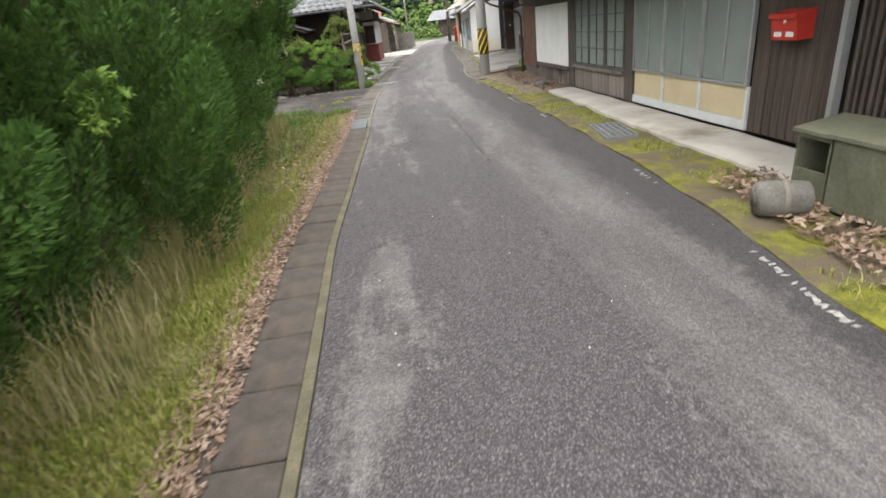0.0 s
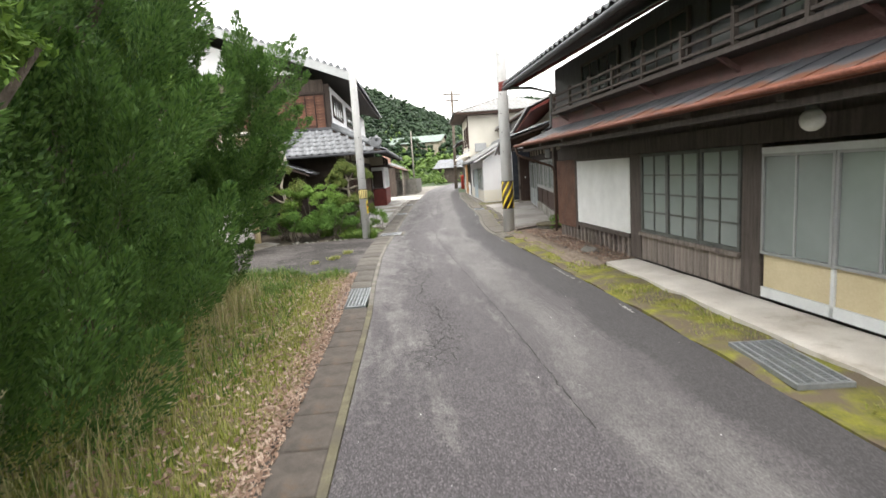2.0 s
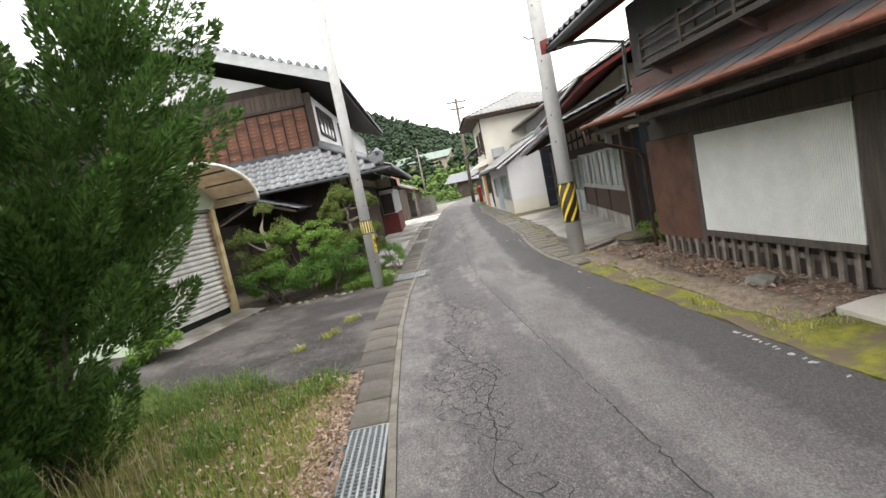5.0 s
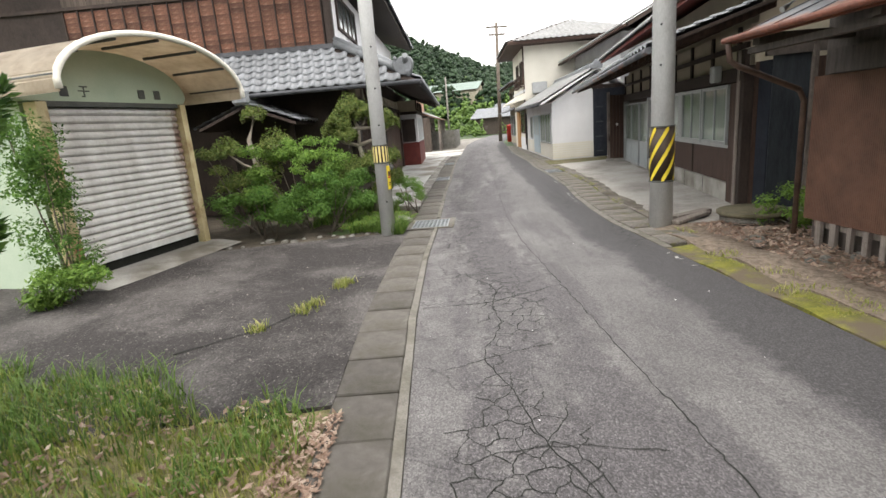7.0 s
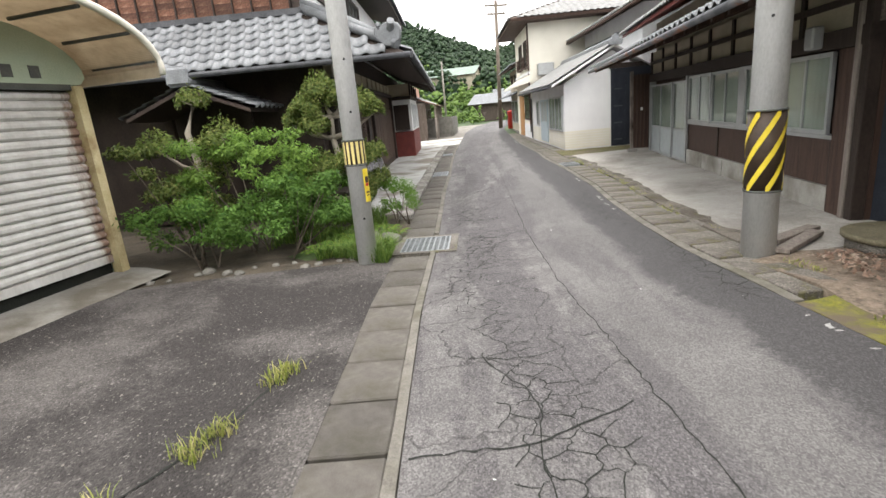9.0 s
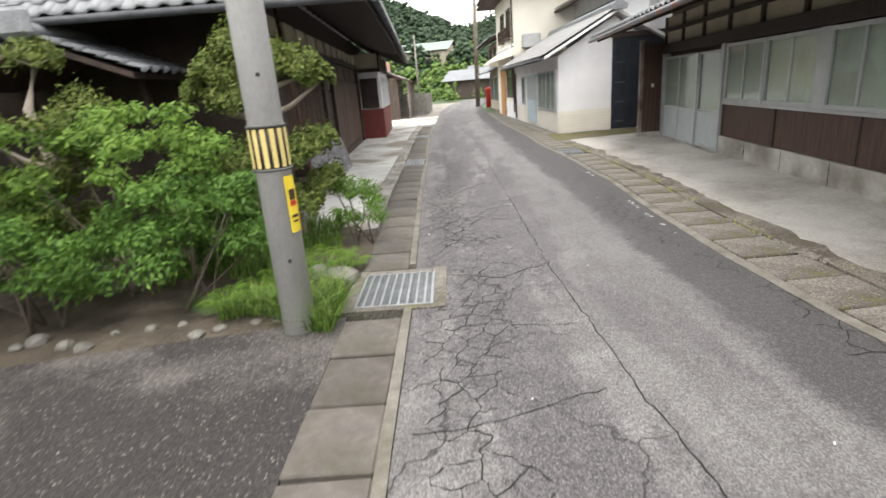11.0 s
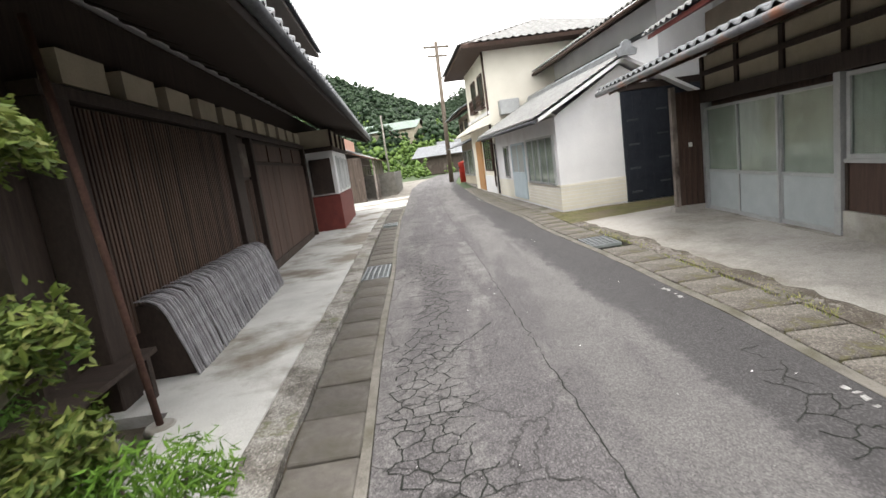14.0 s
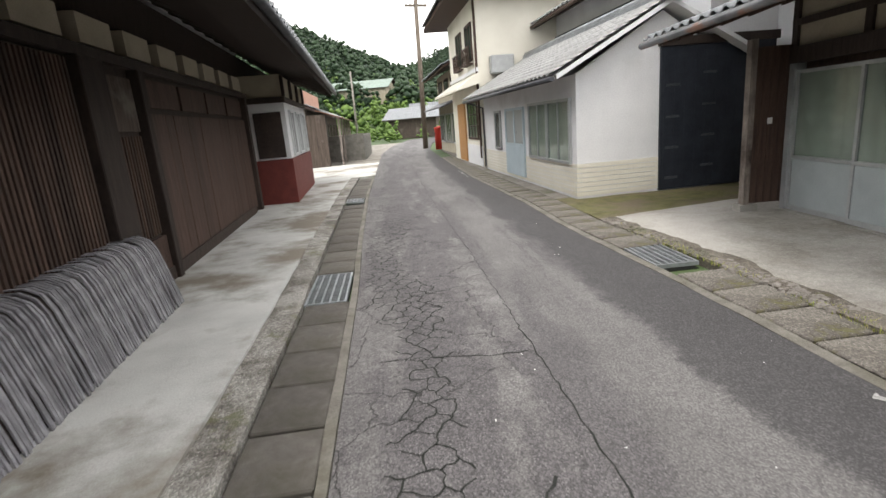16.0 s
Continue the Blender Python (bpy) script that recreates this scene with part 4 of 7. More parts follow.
def bin_box(m, wx, wy, h, opened):
    b = thing("ash_bin", m, "olive-green weathered metal ash bin" + (" with an open front" if opened else " with a sloping lid"), "bin", "ash bins beside the wall")
    t = 0.02
    bm = bmesh.new()
    box(bm, wx / 2 - t, wx / 2, -wy / 2, wy / 2, 0, h)
    box(bm, -wx / 2, wx / 2 - t, -wy / 2, -wy / 2 + t, 0, h)
    box(bm, -wx / 2, wx / 2 - t, wy / 2 - t, wy / 2, 0, h)
    box(bm, -wx / 2, wx / 2 - t, -wy / 2 + t, wy / 2 - t, 0.0, t)
    part("body", bm, "green_bin", b)
    if opened:
        part("front", B(-wx / 2, -wx / 2 + t, -wy / 2 + t, wy / 2 - t, t, h * 0.45), "green_bin", b)
        part("front_rim", B(-wx / 2, -wx / 2 + t, -wy / 2 + t, wy / 2 - t, h * 0.92, h), "green_bin", b)
    else:
        part("front", B(-wx / 2, -wx / 2 + t, -wy / 2 + t, wy / 2 - t, t, h), "green_bin", b)
    part("lid", prism(bmesh.new(), [(-wx / 2 - 0.03, -wy / 2 - 0.03, h), (wx / 2 + 0.02, -wy / 2 - 0.03, h + (0.06 if not opened else 0.01)), (wx / 2 + 0.02, -wy / 2 - 0.03, h + 0.09), (-wx / 2 - 0.03, -wy / 2 - 0.03, h + 0.03)], (0, wy + 0.06, 0)), "green_bin", b)
    return b

bin_box(FA @ pose(-0.74, -7.9, 0.03), 0.38, 0.34, 0.52, True)
bin_box(FA @ pose(-0.74, -8.38, 0.03), 0.46, 0.5, 0.54, False)
roll = thing("matting_roll", FA @ pose(-1.3, -8.1, 0.15, 0, 0, 68), "grey weathered roll of matting on the moss", "roll")
bm = bmesh.new()
prof = [(-0.26, 0.1), (-0.235, 0.125), (-0.1, 0.135), (0.08, 0.14), (0.22, 0.135), (0.26, 0.115), (0.265, 0.07), (0.24, 0.05)]
tube(bm, [(0, p[0] * 0.72, 0) for p in prof], [p[1] for p in prof], 16)
part("roll_body", bm, "stone", roll)
part("strap", tube(bmesh.new(), [(0, -0.02, 0), (0, 0.02, 0)], 0.143, 16), "old_concrete", roll)

# ---- long shop with curtained windows ----
FB = pose(4.85, 17.3, 0, 0, 0, -16)
shop = thing("timber_shop", FB, "single-storey timber shop with grey aluminium windows and curtains", "shop")
part("plinth", B(-0.04, 0.3, 0.45, 6.1, 0.0, 0.33), "concrete", shop, "pale concrete plinth")
for y in (1.6, 2.75, 3.9, 5.05):
    part("plinth_joint", B(-0.043, -0.0405, y, y + 0.012, 0.02, 0.32), "gap_black", shop)
part("wall", B(0.1, 6, -0.1, 9.65, 0.0, 2.2), "brown_wood", shop)
part("dado", B(0.0, 0.098, 0.45, 6.1, 0.335, 0.9), "brown_wood", shop, "dark brown sheet dado")
for k in range(4):
    y = 0.47 + k * 1.88
    part("dado_batten", B(-0.02, -0.001, min(y, 6.05), min(y, 6.05) + 0.04, 0.34, 0.9), "dark_wood", shop)
part("dado_rail", B(-0.03, 0.098, 0.45, 6.1, 0.903, 0.95), "alu", shop)
for y0, y1 in ((0.6, 3.08), (3.3, 6.02)):
    w2 = (y1 - y0) / 2
    for k in range(2):
        window(shop, y0 + k * w2, y0 + (k + 1) * w2, 0.955, 1.93, 0.02 - 0.02 * k, 2, 1, "alu", "curtain_glass", 0.04, 0.05)
part("mullion", B(-0.05, 0.098, 3.085, 3.295, 0.955, 1.94), "alu", shop)
part("corner_trim", B(-0.04, 0.098, 0.13, 0.44, 0.0, 1.94), "brown_wood", shop)
part("end_post", B(-0.07, 0.1, 0.04, 0.125, 0.0, 2.4, bev=0.01), "grey_wood", shop, "worn pale corner post")
part("end_post", B(-0.05, 0.1, -0.1, 0.035, 0.0, 2.4, bev=0.01), "dark_wood", shop)
# sliding doors
for k in range(3):
    y0 = 6.22 + 1.095 * k
    x = 0.02 - 0.03 * (k % 2)
    door = window(shop, y0, y0 + 1.095, 0.72, 1.86, x, 1, 1, "alu", "curtain_glass", 0.03, 0.04, name="sliding_door")
    part("kick_panel", B(x - 0.04, x, y0 + 0.045, y0 + 1.05, 0.09, 0.715), "grey_panel", door, "grey lower door panel")
    for a in (0.0, 1.055):
        part("door_stile", B(x - 0.05, x - 0.002, y0 + a, y0 + a + 0.04, 0.09, 0.715), "alu", door)
    part("door_rail", B(x - 0.05, x + 0.001, y0, y0 + 1.095, 0.03, 0.088), "alu", door)
part("door_post", B(-0.06, 0.098, 6.105, 6.215, 0.0, 1.95), "alu", shop)
part("door_post", B(-0.06, 0.098, 9.505, 9.6, 0.0, 1.95), "alu", shop)
part("threshold", B(-0.12, 0.1, 6.1, 9.6, 0.0, 0.028), "concrete", shop)
part("lintel", B(-0.06, 0.12, -0.1, 9.65, 1.952, 2.16), "dark_wood", shop)
part("plaster_band", B(0.02, 0.12, -0.1, 9.65, 2.162, 2.75), "plaster", shop, "cream plaster band")
for k in range(9):
    part("stud", B(-0.02, 0.018, 0.2 + 1.17 * k, 0.3 + 1.17 * k, 2.162, 2.75), "dark_wood", shop)
part("upper_lintel", B(-0.03, 0.019, -0.1, 9.65, 2.42, 2.5), "dark_wood", shop)
# wing wall at the far end with a pale post
boards_x(shop, "wing_board", -0.5, 0.02, 0.12, 2.2, 9.62, 9.66, 5, "brown_wood")
part("wing_post", B(-0.585, -0.505, 9.58, 9.7, 0.0, 2.3), "grey_wood", shop, "pale weathered post")
part("wing_sill", B(-0.64, -0.4, 9.55, 9.74, 0.0, 0.11), "concrete", shop)
part("switch_plate", B(-0.3, -0.24, 9.6, 9.618, 1.2, 1.28), "white_paint", shop)
# pent roof and upper tiled roof
slab_roof(shop, (0.1, -0.9, 2.98), (0.1, 10.6, 2.98), (-1.5, 10.6, 2.5), (-1.5, -0.9, 2.5), 0.05, "dark_wood", "pent_roof")
tiled(shop, (0.1, -0.9, 3.0), (0.1, 10.6, 3.0), (-1.55, 10.6, 2.505), (-1.55, -0.9, 2.505), "tile")
part("pent_gutter", tube(bmesh.new(), [(-1.6, -0.9, 2.44), (-1.6, 10.7, 2.44)], 0.05, 8), "rust_roof", shop)
for k in range(22):
    part("rafter", prism(bmesh.new(), [(-1.48, -0.7 + 0.52 * k, 2.38), (0.09, -0.7 + 0.52 * k, 2.85), (0.09, -0.7 + 0.52 * k, 2.925), (-1.48, -0.7 + 0.52 * k, 2.455)], (0, 0.07, 0)), "brown_wood", shop)
part("upper_wall", B(0.12, 6, -0.1, 9.65, 2.2, 3.5), "plaster", shop)
slab_roof(shop, (3.0, -0.5, 4.9), (3.0, 10.2, 4.9), (-0.7, 10.2, 3.36), (-0.7, -0.5, 3.36), 0.08, "red_wood", "upper_roof")
slab_roof(shop, (3.0, -0.5, 4.9), (3.0, 10.2, 4.9), (6.6, 10.2, 3.36), (6.6, -0.5, 3.36), 0.08, "dark_tile", "rear_roof")
tiled(shop, (3.0, -0.5, 4.92), (3.0, 10.2, 4.92), (-0.75, 10.2, 3.37), (-0.75, -0.5, 3.37), "tile_far")
part("gable_wall", prism(bmesh.new(), [(0.12, 9.6, 3.5), (5.9, 9.6, 3.5), (3.0, 9.6, 4.7)], (0, 0.05, 0)), "plaster", shop)
part("floodlight_meter", B(-0.2, -0.065, 0.75, 0.95, 1.98, 2.25, bev=0.02), "alu", shop, "grey meter box")

# black boards between the two houses
screen = thing("tin_screen", pose(5.0, 16.92, 0, 0, 0, -21), "blue-black tin sheet closing the gap between houses", "screen")
part("tin_sheet", B(0.0, 0.48, -0.012, 0.012, 0.0, 2.25), "blue_tin", screen, "streaked blue-black tin sheet")
part("side_board", prism(bmesh.new(), [(-0.02, 0.0, 0.0), (0.0, 0.0, 0.0), (-0.1, 0.26, 0.0), (-0.12, 0.25, 0.0)], (0, 0, 2.2)), "black_board", screen)
part("frame_post", B(0.485, 0.565, -0.05, 0.035, 0.0, 2.4, bev=0.006), "grey_wood", screen, "worn pale timber post")
part("head_beam", B(-0.1, 1.3, -0.04, 0.04, 2.252, 2.4), "old_dark", screen)
gap = thing("gap_wall", pose(6.6, 16.2, 0, 0, 0, -10), "dark brown boarded wall deep between the houses", "wall", kind="structure")
part("board_wall", B(0, 0.1, -1.5, 1.6, 0.0, 2.8), "dark_wood", gap)

# ---- low white building with tiled roof ----
FG = pose(5.9, 29.3, 0, 0, 0, -9)
low = thing("low_house", FG, "low white plastered house with grey tiled roof", "house")
part("wall", B(0.0, 2.6, 0.0, 7.4, 0.0, 2.2), "white_plaster", low)
bm = bmesh.new()
for k in range(7):
    box(bm, -0.012, -0.001, -0.012, 7.4, 0.06 + 0.085 * k, 0.13 + 0.085 * k)
    box(bm, 0.0, 1.58, -0.012, -0.001, 0.06 + 0.085 * k, 0.13 + 0.085 * k)
part("siding", bm, "cream_wall", low, "cream ribbed siding at the base")
for k in range(2):
    window(low, 0.22 + 1.25 * k, 1.46 + 1.25 * k, 0.63, 1.82, -0.003, 2, 1, "alu", "curtain_glass", 0.03, 0.05)
door = window(low, 3.1, 4.75, 0.85, 1.78, -0.003, 2, 1, "blue_door", "frosted", 0.08, 0.06, name="door")
part("door_panel", B(-0.05, -0.001, 3.1, 4.75, 0.12, 0.848), "blue_door", door)
window(low, 5.3, 5.95, 0.7, 1.76, -0.003, 1, 1, "alu", "dark_glass", 0.03, 0.06)
part("gable_wall", prism(bmesh.new(), [(0.0, 0.0, 2.2), (3.0, 0.0, 2.2), (1.6, 0.0, 3.15)], (0, 0.1, 0)), "white_plaster", low)
slab_roof(low, (1.6, -0.3, 3.3), (1.6, 7.9, 3.3), (-0.45, 7.9, 2.2), (-0.45, -0.3, 2.2), 0.08, "white_plaster", "roof")
slab_roof(low, (1.6, -0.3, 3.3), (1.6, 7.9, 3.3), (3.4, 7.9, 2.3), (3.4, -0.3, 2.3), 0.08, "white_plaster", "roof")
tiled(low, (1.6, -0.32, 3.32), (1.6, 7.9, 3.32), (-0.5, 7.9, 2.21), (-0.5, -0.32, 2.21), "tile_far")
bm = bmesh.new()
for k in range(3):
    box(bm, 1.6 - 0.12 + 0.014 * k, 1.6 + 0.12 - 0.014 * k, -0.36, 7.95, 3.31 + 0.045 * k, 3.345 + 0.045 * k)
tube(bm, [(1.6, -0.38, 3.46), (1.6, 7.95, 3.46)], 0.06, 8)
part("ridge", bm, "tile", low)
part("ridge_end", prism(bmesh.new(), [(1.4, -0.44, 3.26), (1.8, -0.44, 3.26), (1.84, -0.44, 3.38), (1.72, -0.44, 3.44), (1.7, -0.44, 3.54), (1.6, -0.44, 3.6), (1.5, -0.44, 3.54), (1.48, -0.44, 3.44), (1.36, -0.44, 3.38)], (0, 0.08, 0)), "tile", low)
part("gutter", tube(bmesh.new(), [(-0.55, -0.35, 2.13), (-0.55, 7.9, 2.13)], 0.045, 8), "dark_tile", low)
part("downpipe", tube(bmesh.new(), [(-0.5, 7.5, 2.1), (-0.06, 7.3, 1.9), (-0.06, 7.3, 0.1)], 0.03, 8), "dark_tile", low)

gate = thing("black_gate", FG @ pose(1.62, -0.03, 0), "black iron-strapped wooden storehouse gate", "gate")
part("leaf", B(-0.06, 2.15, -0.02, 0.04, 0.03, 2.55), "black_board", gate)
for k in range(4):
    z = 0.22 + 0.55 * k
    part("strap", B(0.04, 0.3, -0.035, -0.021, z, z + 0.045), "dark_tile", gate)
    part("strap", B(0.75, 1.0, -0.035, -0.021, z + 0.18, z + 0.22), "dark_tile", gate)
bm = bmesh.new()
for k in range(11):
    box(bm, 0.0 + 0.2 * k, 0.045 + 0.2 * k, -0.028, -0.0205, 0.05, 2.52)
part("ribs", bm, "black_board", gate)
part("lintel", B(-0.1, 2.2, -0.05, 0.06, 2.553, 2.7), "dark_wood", gate)

store = thing("storehouse", FG @ pose(2.7, 0, 0), "tall white plastered storehouse behind the low house", "storehouse")
part("wall", B(0.0, 5, 0.3, 8.4, 0.0, 4.55), "white_plaster", store)
part("end_wall", B(1.35, 5, -2.6, 0.298, 0.0, 4.5), "white_plaster", store)
slab_roof(store, (2.5, -2.9, 6.0), (2.5, 8.9, 6.0), (-0.75, 8.9, 4.35), (-0.75, -2.9, 4.35), 0.12, "dark_wood", "roof")
slab_roof(store, (2.5, -2.9, 6.0), (2.5, 8.9, 6.0), (5.6, 8.9, 4.35), (5.6, -2.9, 4.35), 0.12, "dark_tile", "roof")
tiled(store, (2.5, -2.9, 6.02), (2.5, 8.9, 6.02), (-0.8, 8.9, 4.37), (-0.8, -2.9, 4.37), "tile_far", wd=0.3, ln=0.3)
part("gutter", tube(bmesh.new(), [(-0.84, -2.9, 4.28), (-0.84, 8.9, 4.28), (-0.5, 8.8, 3.9), (-0.4, 8.7, 3.4)], 0.05, 8), "brown_wood", store)
part("cornice", B(-0.05, -0.001, 0.3, 8.4, 3.85, 3.95), "dark_tile", store)

# ---- cream two-storey house ----
FD = FG @ pose(0.05, 8.1, 0)
cream = thing("cream_house", FD, "cream rendered two-storey house with dark wooden window boxes", "house")
part("wall", B(0.0, 6, 0.0, 5.6, 0.0, 5.5), "cream_wall", cream)
part("corner_pipe", tube(bmesh.new(), [(-0.04, 0.1, 0.3), (-0.04, 0.1, 5.4)], 0.04, 8), "brown_wood", cream)
slab_roof(cream, (3.0, 2.8, 6.9), (3.0, 2.81, 6.9), (-0.9, 6.5, 5.5), (-0.9, -0.9, 5.5), 0.12, "brown_wood", "roof")
slab_roof(cream, (3.0, 2.8, 6.9), (3.0, 2.81, 6.9), (6.8, -0.9, 5.5), (-0.9, -0.9, 5.5), 0.12, "brown_wood", "roof")
tiled(cream, (3.0, 2.8, 6.92), (3.0, 2.81, 6.92), (-0.95, 6.5, 5.52), (-0.95, -0.9, 5.52), "tile_far", wd=0.3, ln=0.3)
tiled(cream, (3.0, 2.8, 6.92), (3.0, 2.81, 6.92), (6.8, -0.95, 5.52), (-0.9, -0.95, 5.52), "tile_far", wd=0.3, ln=0.3)
part("soffit", B(-0.9, 6.2, -0.9, 6.5, 5.36, 5.42), "brown_wood", cream)
for y0 in (0.7, 2.6):
    window(cream, y0, y0 + 1.1, 3.5, 4.7, -0.003, 2, 1, "brown_wood", "dark_glass", 0.04, 0.06)
    bm = bmesh.new()
    for z in (3.45, 3.7, 3.9):
        box(bm, -0.2, -0.17, y0 - 0.05, y0 + 1.15, z, z + 0.04)
    for k in range(7):
        box(bm, -0.198, -0.172, y0 + 0.18 * k, y0 + 0.02 + 0.18 * k, 3.4, 3.95)
    box(bm, -0.2, 0.0, y0 - 0.05, y0 + 1.15, 3.38, 3.42)
    part("window_rail", bm, "brown_wood", cream)
part("canopy", prism(bmesh.new(), [(-0.001, -0.2, 3.05), (-0.75, -0.2, 2.6), (-0.75, -0.2, 2.52), (-0.001, -0.2, 2.7)], (0, 5.9, 0)), "cream_wall", cream)
part("string_course", B(-0.06, -0.001, 0, 5.6, 3.08, 3.2), "white_plaster", cream)
window(cream, 0.5, 2.2, 0.9, 2.2, -0.003, 3, 3, "brown_wood", "dark_glass", 0.03, 0.06)
part("door", B(-0.06, -0.001, 2.7, 4.2, 0.05, 2.2), "orange_door", cream, "orange wooden sliding door")
part("base", B(-0.03, -0.001, 0.0, 2.6, 0.0, 0.7), "white_plaster", cream)
part("air_conditioner", B(0.35, 1.1, -0.36, -0.02, 2.95, 3.5, bev=0.03), "alu", cream, "grey air-conditioner unit")

far1 = thing("small_house", FG @ pose(0.5, 14.6, 0), "small cream two-storey house with canopy", "house")
part("wall", B(0.0, 5, 0.0, 7.0, 0.0, 4.0), "plaster", far1)
slab_roof(far1, (2.5, -0.5, 5.4), (2.5, 7.6, 5.4), (-0.7, 7.6, 3.95), (-0.7, -0.5, 3.95), 0.1, "brown_wood", "roof")
slab_roof(far1, (2.5, -0.5, 5.4), (2.5, 7.6, 5.4), (5.6, 7.6, 3.95), (5.6, -0.5, 3.95), 0.1, "brown_wood", "roof")
tiled(far1, (2.5, -0.5, 5.42), (2.5, 7.6, 5.42), (-0.75, 7.6, 3.96), (-0.75, -0.5, 3.96), "tile", wd=0.3, ln=0.3)
part("gable_wall", prism(bmesh.new(), [(0.0, 0.0, 4.0), (5.0, 0.0, 4.0), (2.5, 0.0, 5.25)], (0, 0.1, 0)), "plaster", far1)
part("canopy", prism(bmesh.new(), [(0, -0.2, 2.6), (-0.9, -0.2, 2.25), (-0.9, -0.2, 2.2), (0, -0.2, 2.5)], (0, 7.3, 0)), "dark_tile", far1)
for k in range(3):
    window(far1, 0.4 + 2.2 * k, 2.2 + 2.2 * k, 0.5, 2.0, -0.003, 3, 1, "alu", "dark_glass", 0.03, 0.06)
    window(far1, 0.6 + 2.2 * k, 1.9 + 2.2 * k, 2.9, 3.7, -0.003, 2, 1, "brown_wood", "dark_glass", 0.03, 0.06)

# red box, planters and pots by the far pole
post = thing("red_postbox", pose(9.95, 51.5, 0.0), "red metal postbox by the far pole", "postbox")
part("body", tube(bmesh.new(), [(0, 0, 0.0), (0, 0, 1.2), (0, 0, 1.28), (0, 0, 1.38)], [0.28, 0.28, 0.33, 0.08], 16), "red", post)
part("slot_plate", B(-0.31, -0.27, -0.12, 0.12, 0.9, 1.0), "dark_wood", post)
sign = thing("shop_sign", pose(9.75, 46.5, 0), "pale green shop sign on a post", "sign")
part("sign_post", tube(bmesh.new(), [(0, 0, 0), (0, 0, 2.4)], 0.04, 8), "alu", sign)
part("sign_board", B(-0.06, 0.06, -0.3, 0.3, 1.6, 2.4, bev=0.02), "white_frame", sign)

# ---- timber house with lattice front ----
FC = pose(-1.2, 23.4, 0, 0, 0, -8)
inn = thing("timber_house", FC, "old dark timber house with lattice front and grey tiled roofs", "house")
part("wall", B(-8, -0.12, -1.3, 16.0, 0.0, 3.36), "dark_wood", inn, "dark timber wall")
part("sill_beam", B(-0.1, 0.08, -0.9, 9.2, 0.05, 0.2), "dark_wood", inn)
part("head_beam", B(-0.1, 0.1, -0.9, 9.9, 2.4, 2.5), "dark_wood", inn)
for y0, y1 in ((-0.9, -0.6), (3.02, 3.48), (4.25, 4.4), (9.55, 9.75)):
    part("post", B(-0.118, 0.12, y0, y1, 0.0, 2.4, bev=0.01), "dark_wood", inn)
# tall lattice
n = 56
for k in range(n):
    y = -0.55 + 3.5 * k / n
    part("slat", B(0.03, 0.07, y, y + 0.032, 0.5, 2.36), "lattice_wood", inn)
part("lattice_back", B(-0.118, -0.02, -0.58, 3.0, 0.2, 2.4), "dark_wood", inn)
for z in (0.5, 1.1, 1.75, 2.3):
    part("lattice_rail", B(-0.015, 0.028, -0.58, 3.0, z, z + 0.05), "brown_wood", inn)
# narrow panel, plaster above and slats below
part("panel_back", B(-0.118, 0.0, 3.5, 4.24, 0.2, 2.4), "dark_wood", inn)
part("panel_top", B(0.002, 0.04, 3.55, 4.2, 1.75, 2.3), "plank_wall", inn)
for k in range(9):
    part("slat", B(0.01, 0.05, 3.57 + 0.07 * k, 3.6 + 0.07 * k, 0.62, 1.7), "lattice_wood", inn)
part("panel_base", B(0.002, 0.06, 3.52, 4.23, 0.2, 0.58), "brown_wood", inn)
# wide sliding boards
part("board_back", B(-0.118, 0.0, 4.41, 9.54, 0.06, 2.4), "dark_wood", inn)
planks(inn, "door_board", 4.45, 9.5, 0.14, 1.95, 0.012, 0.05, 18, "brown_wood", 0.004)
for k in range(4):
    part("transom_panel", B(0.01, 0.04, 4.5 + 1.25 * k, 5.65 + 1.25 * k, 2.02, 2.34), "brown_wood", inn)
# plaster squares under the rafters
for k in range(11):
    y = -0.5 + 0.95 * k
    part("plaster_panel", B(-0.115, 0.05, y, y + 0.66, 2.54, 2.8), "plaster", inn)
for k in range(30):
    y = -1.4 + 0.6 * k
    part("rafter", prism(bmesh.new(), [(-0.1, y, 3.4), (1.6, y, 2.68), (1.6, y, 2.76), (-0.1, y, 3.48)], (0, 0.09, 0)), "dark_wood", inn)
# red bay
part("bay_base", B(-0.1, 0.83, 10.2, 14.5, 0.05, 1.05), "red_wood", inn, "dark red painted base")
part("bay_wall", B(-0.1, 0.8, 10.25, 14.45, 1.06, 2.3), "white_plaster", inn)
part("bay_head", B(-0.1, 0.84, 10.18, 14.5, 2.3, 2.42), "dark_wood", inn)
part("bay_plaster", B(-0.1, 0.78, 10.25, 14.45, 2.42, 2.9), "plaster", inn)
for k in range(3):
    window(inn, 10.7 + 1.3 * k, 11.5 + 1.3 * k, 1.1, 2.15, 0.803, 2, 1, "white_frame", "dark_glass", 0.04, 0.05, side=1)
part("bay_window", B(0.1, 0.7, 10.2, 10.245, 1.1, 2.1), "dark_wood", inn)
for k in range(4):
    part("bay_stud", B(0.785, 0.85, 10.22 + 1.38 * k, 10.34 + 1.38 * k, 2.43, 2.88), "dark_wood", inn)
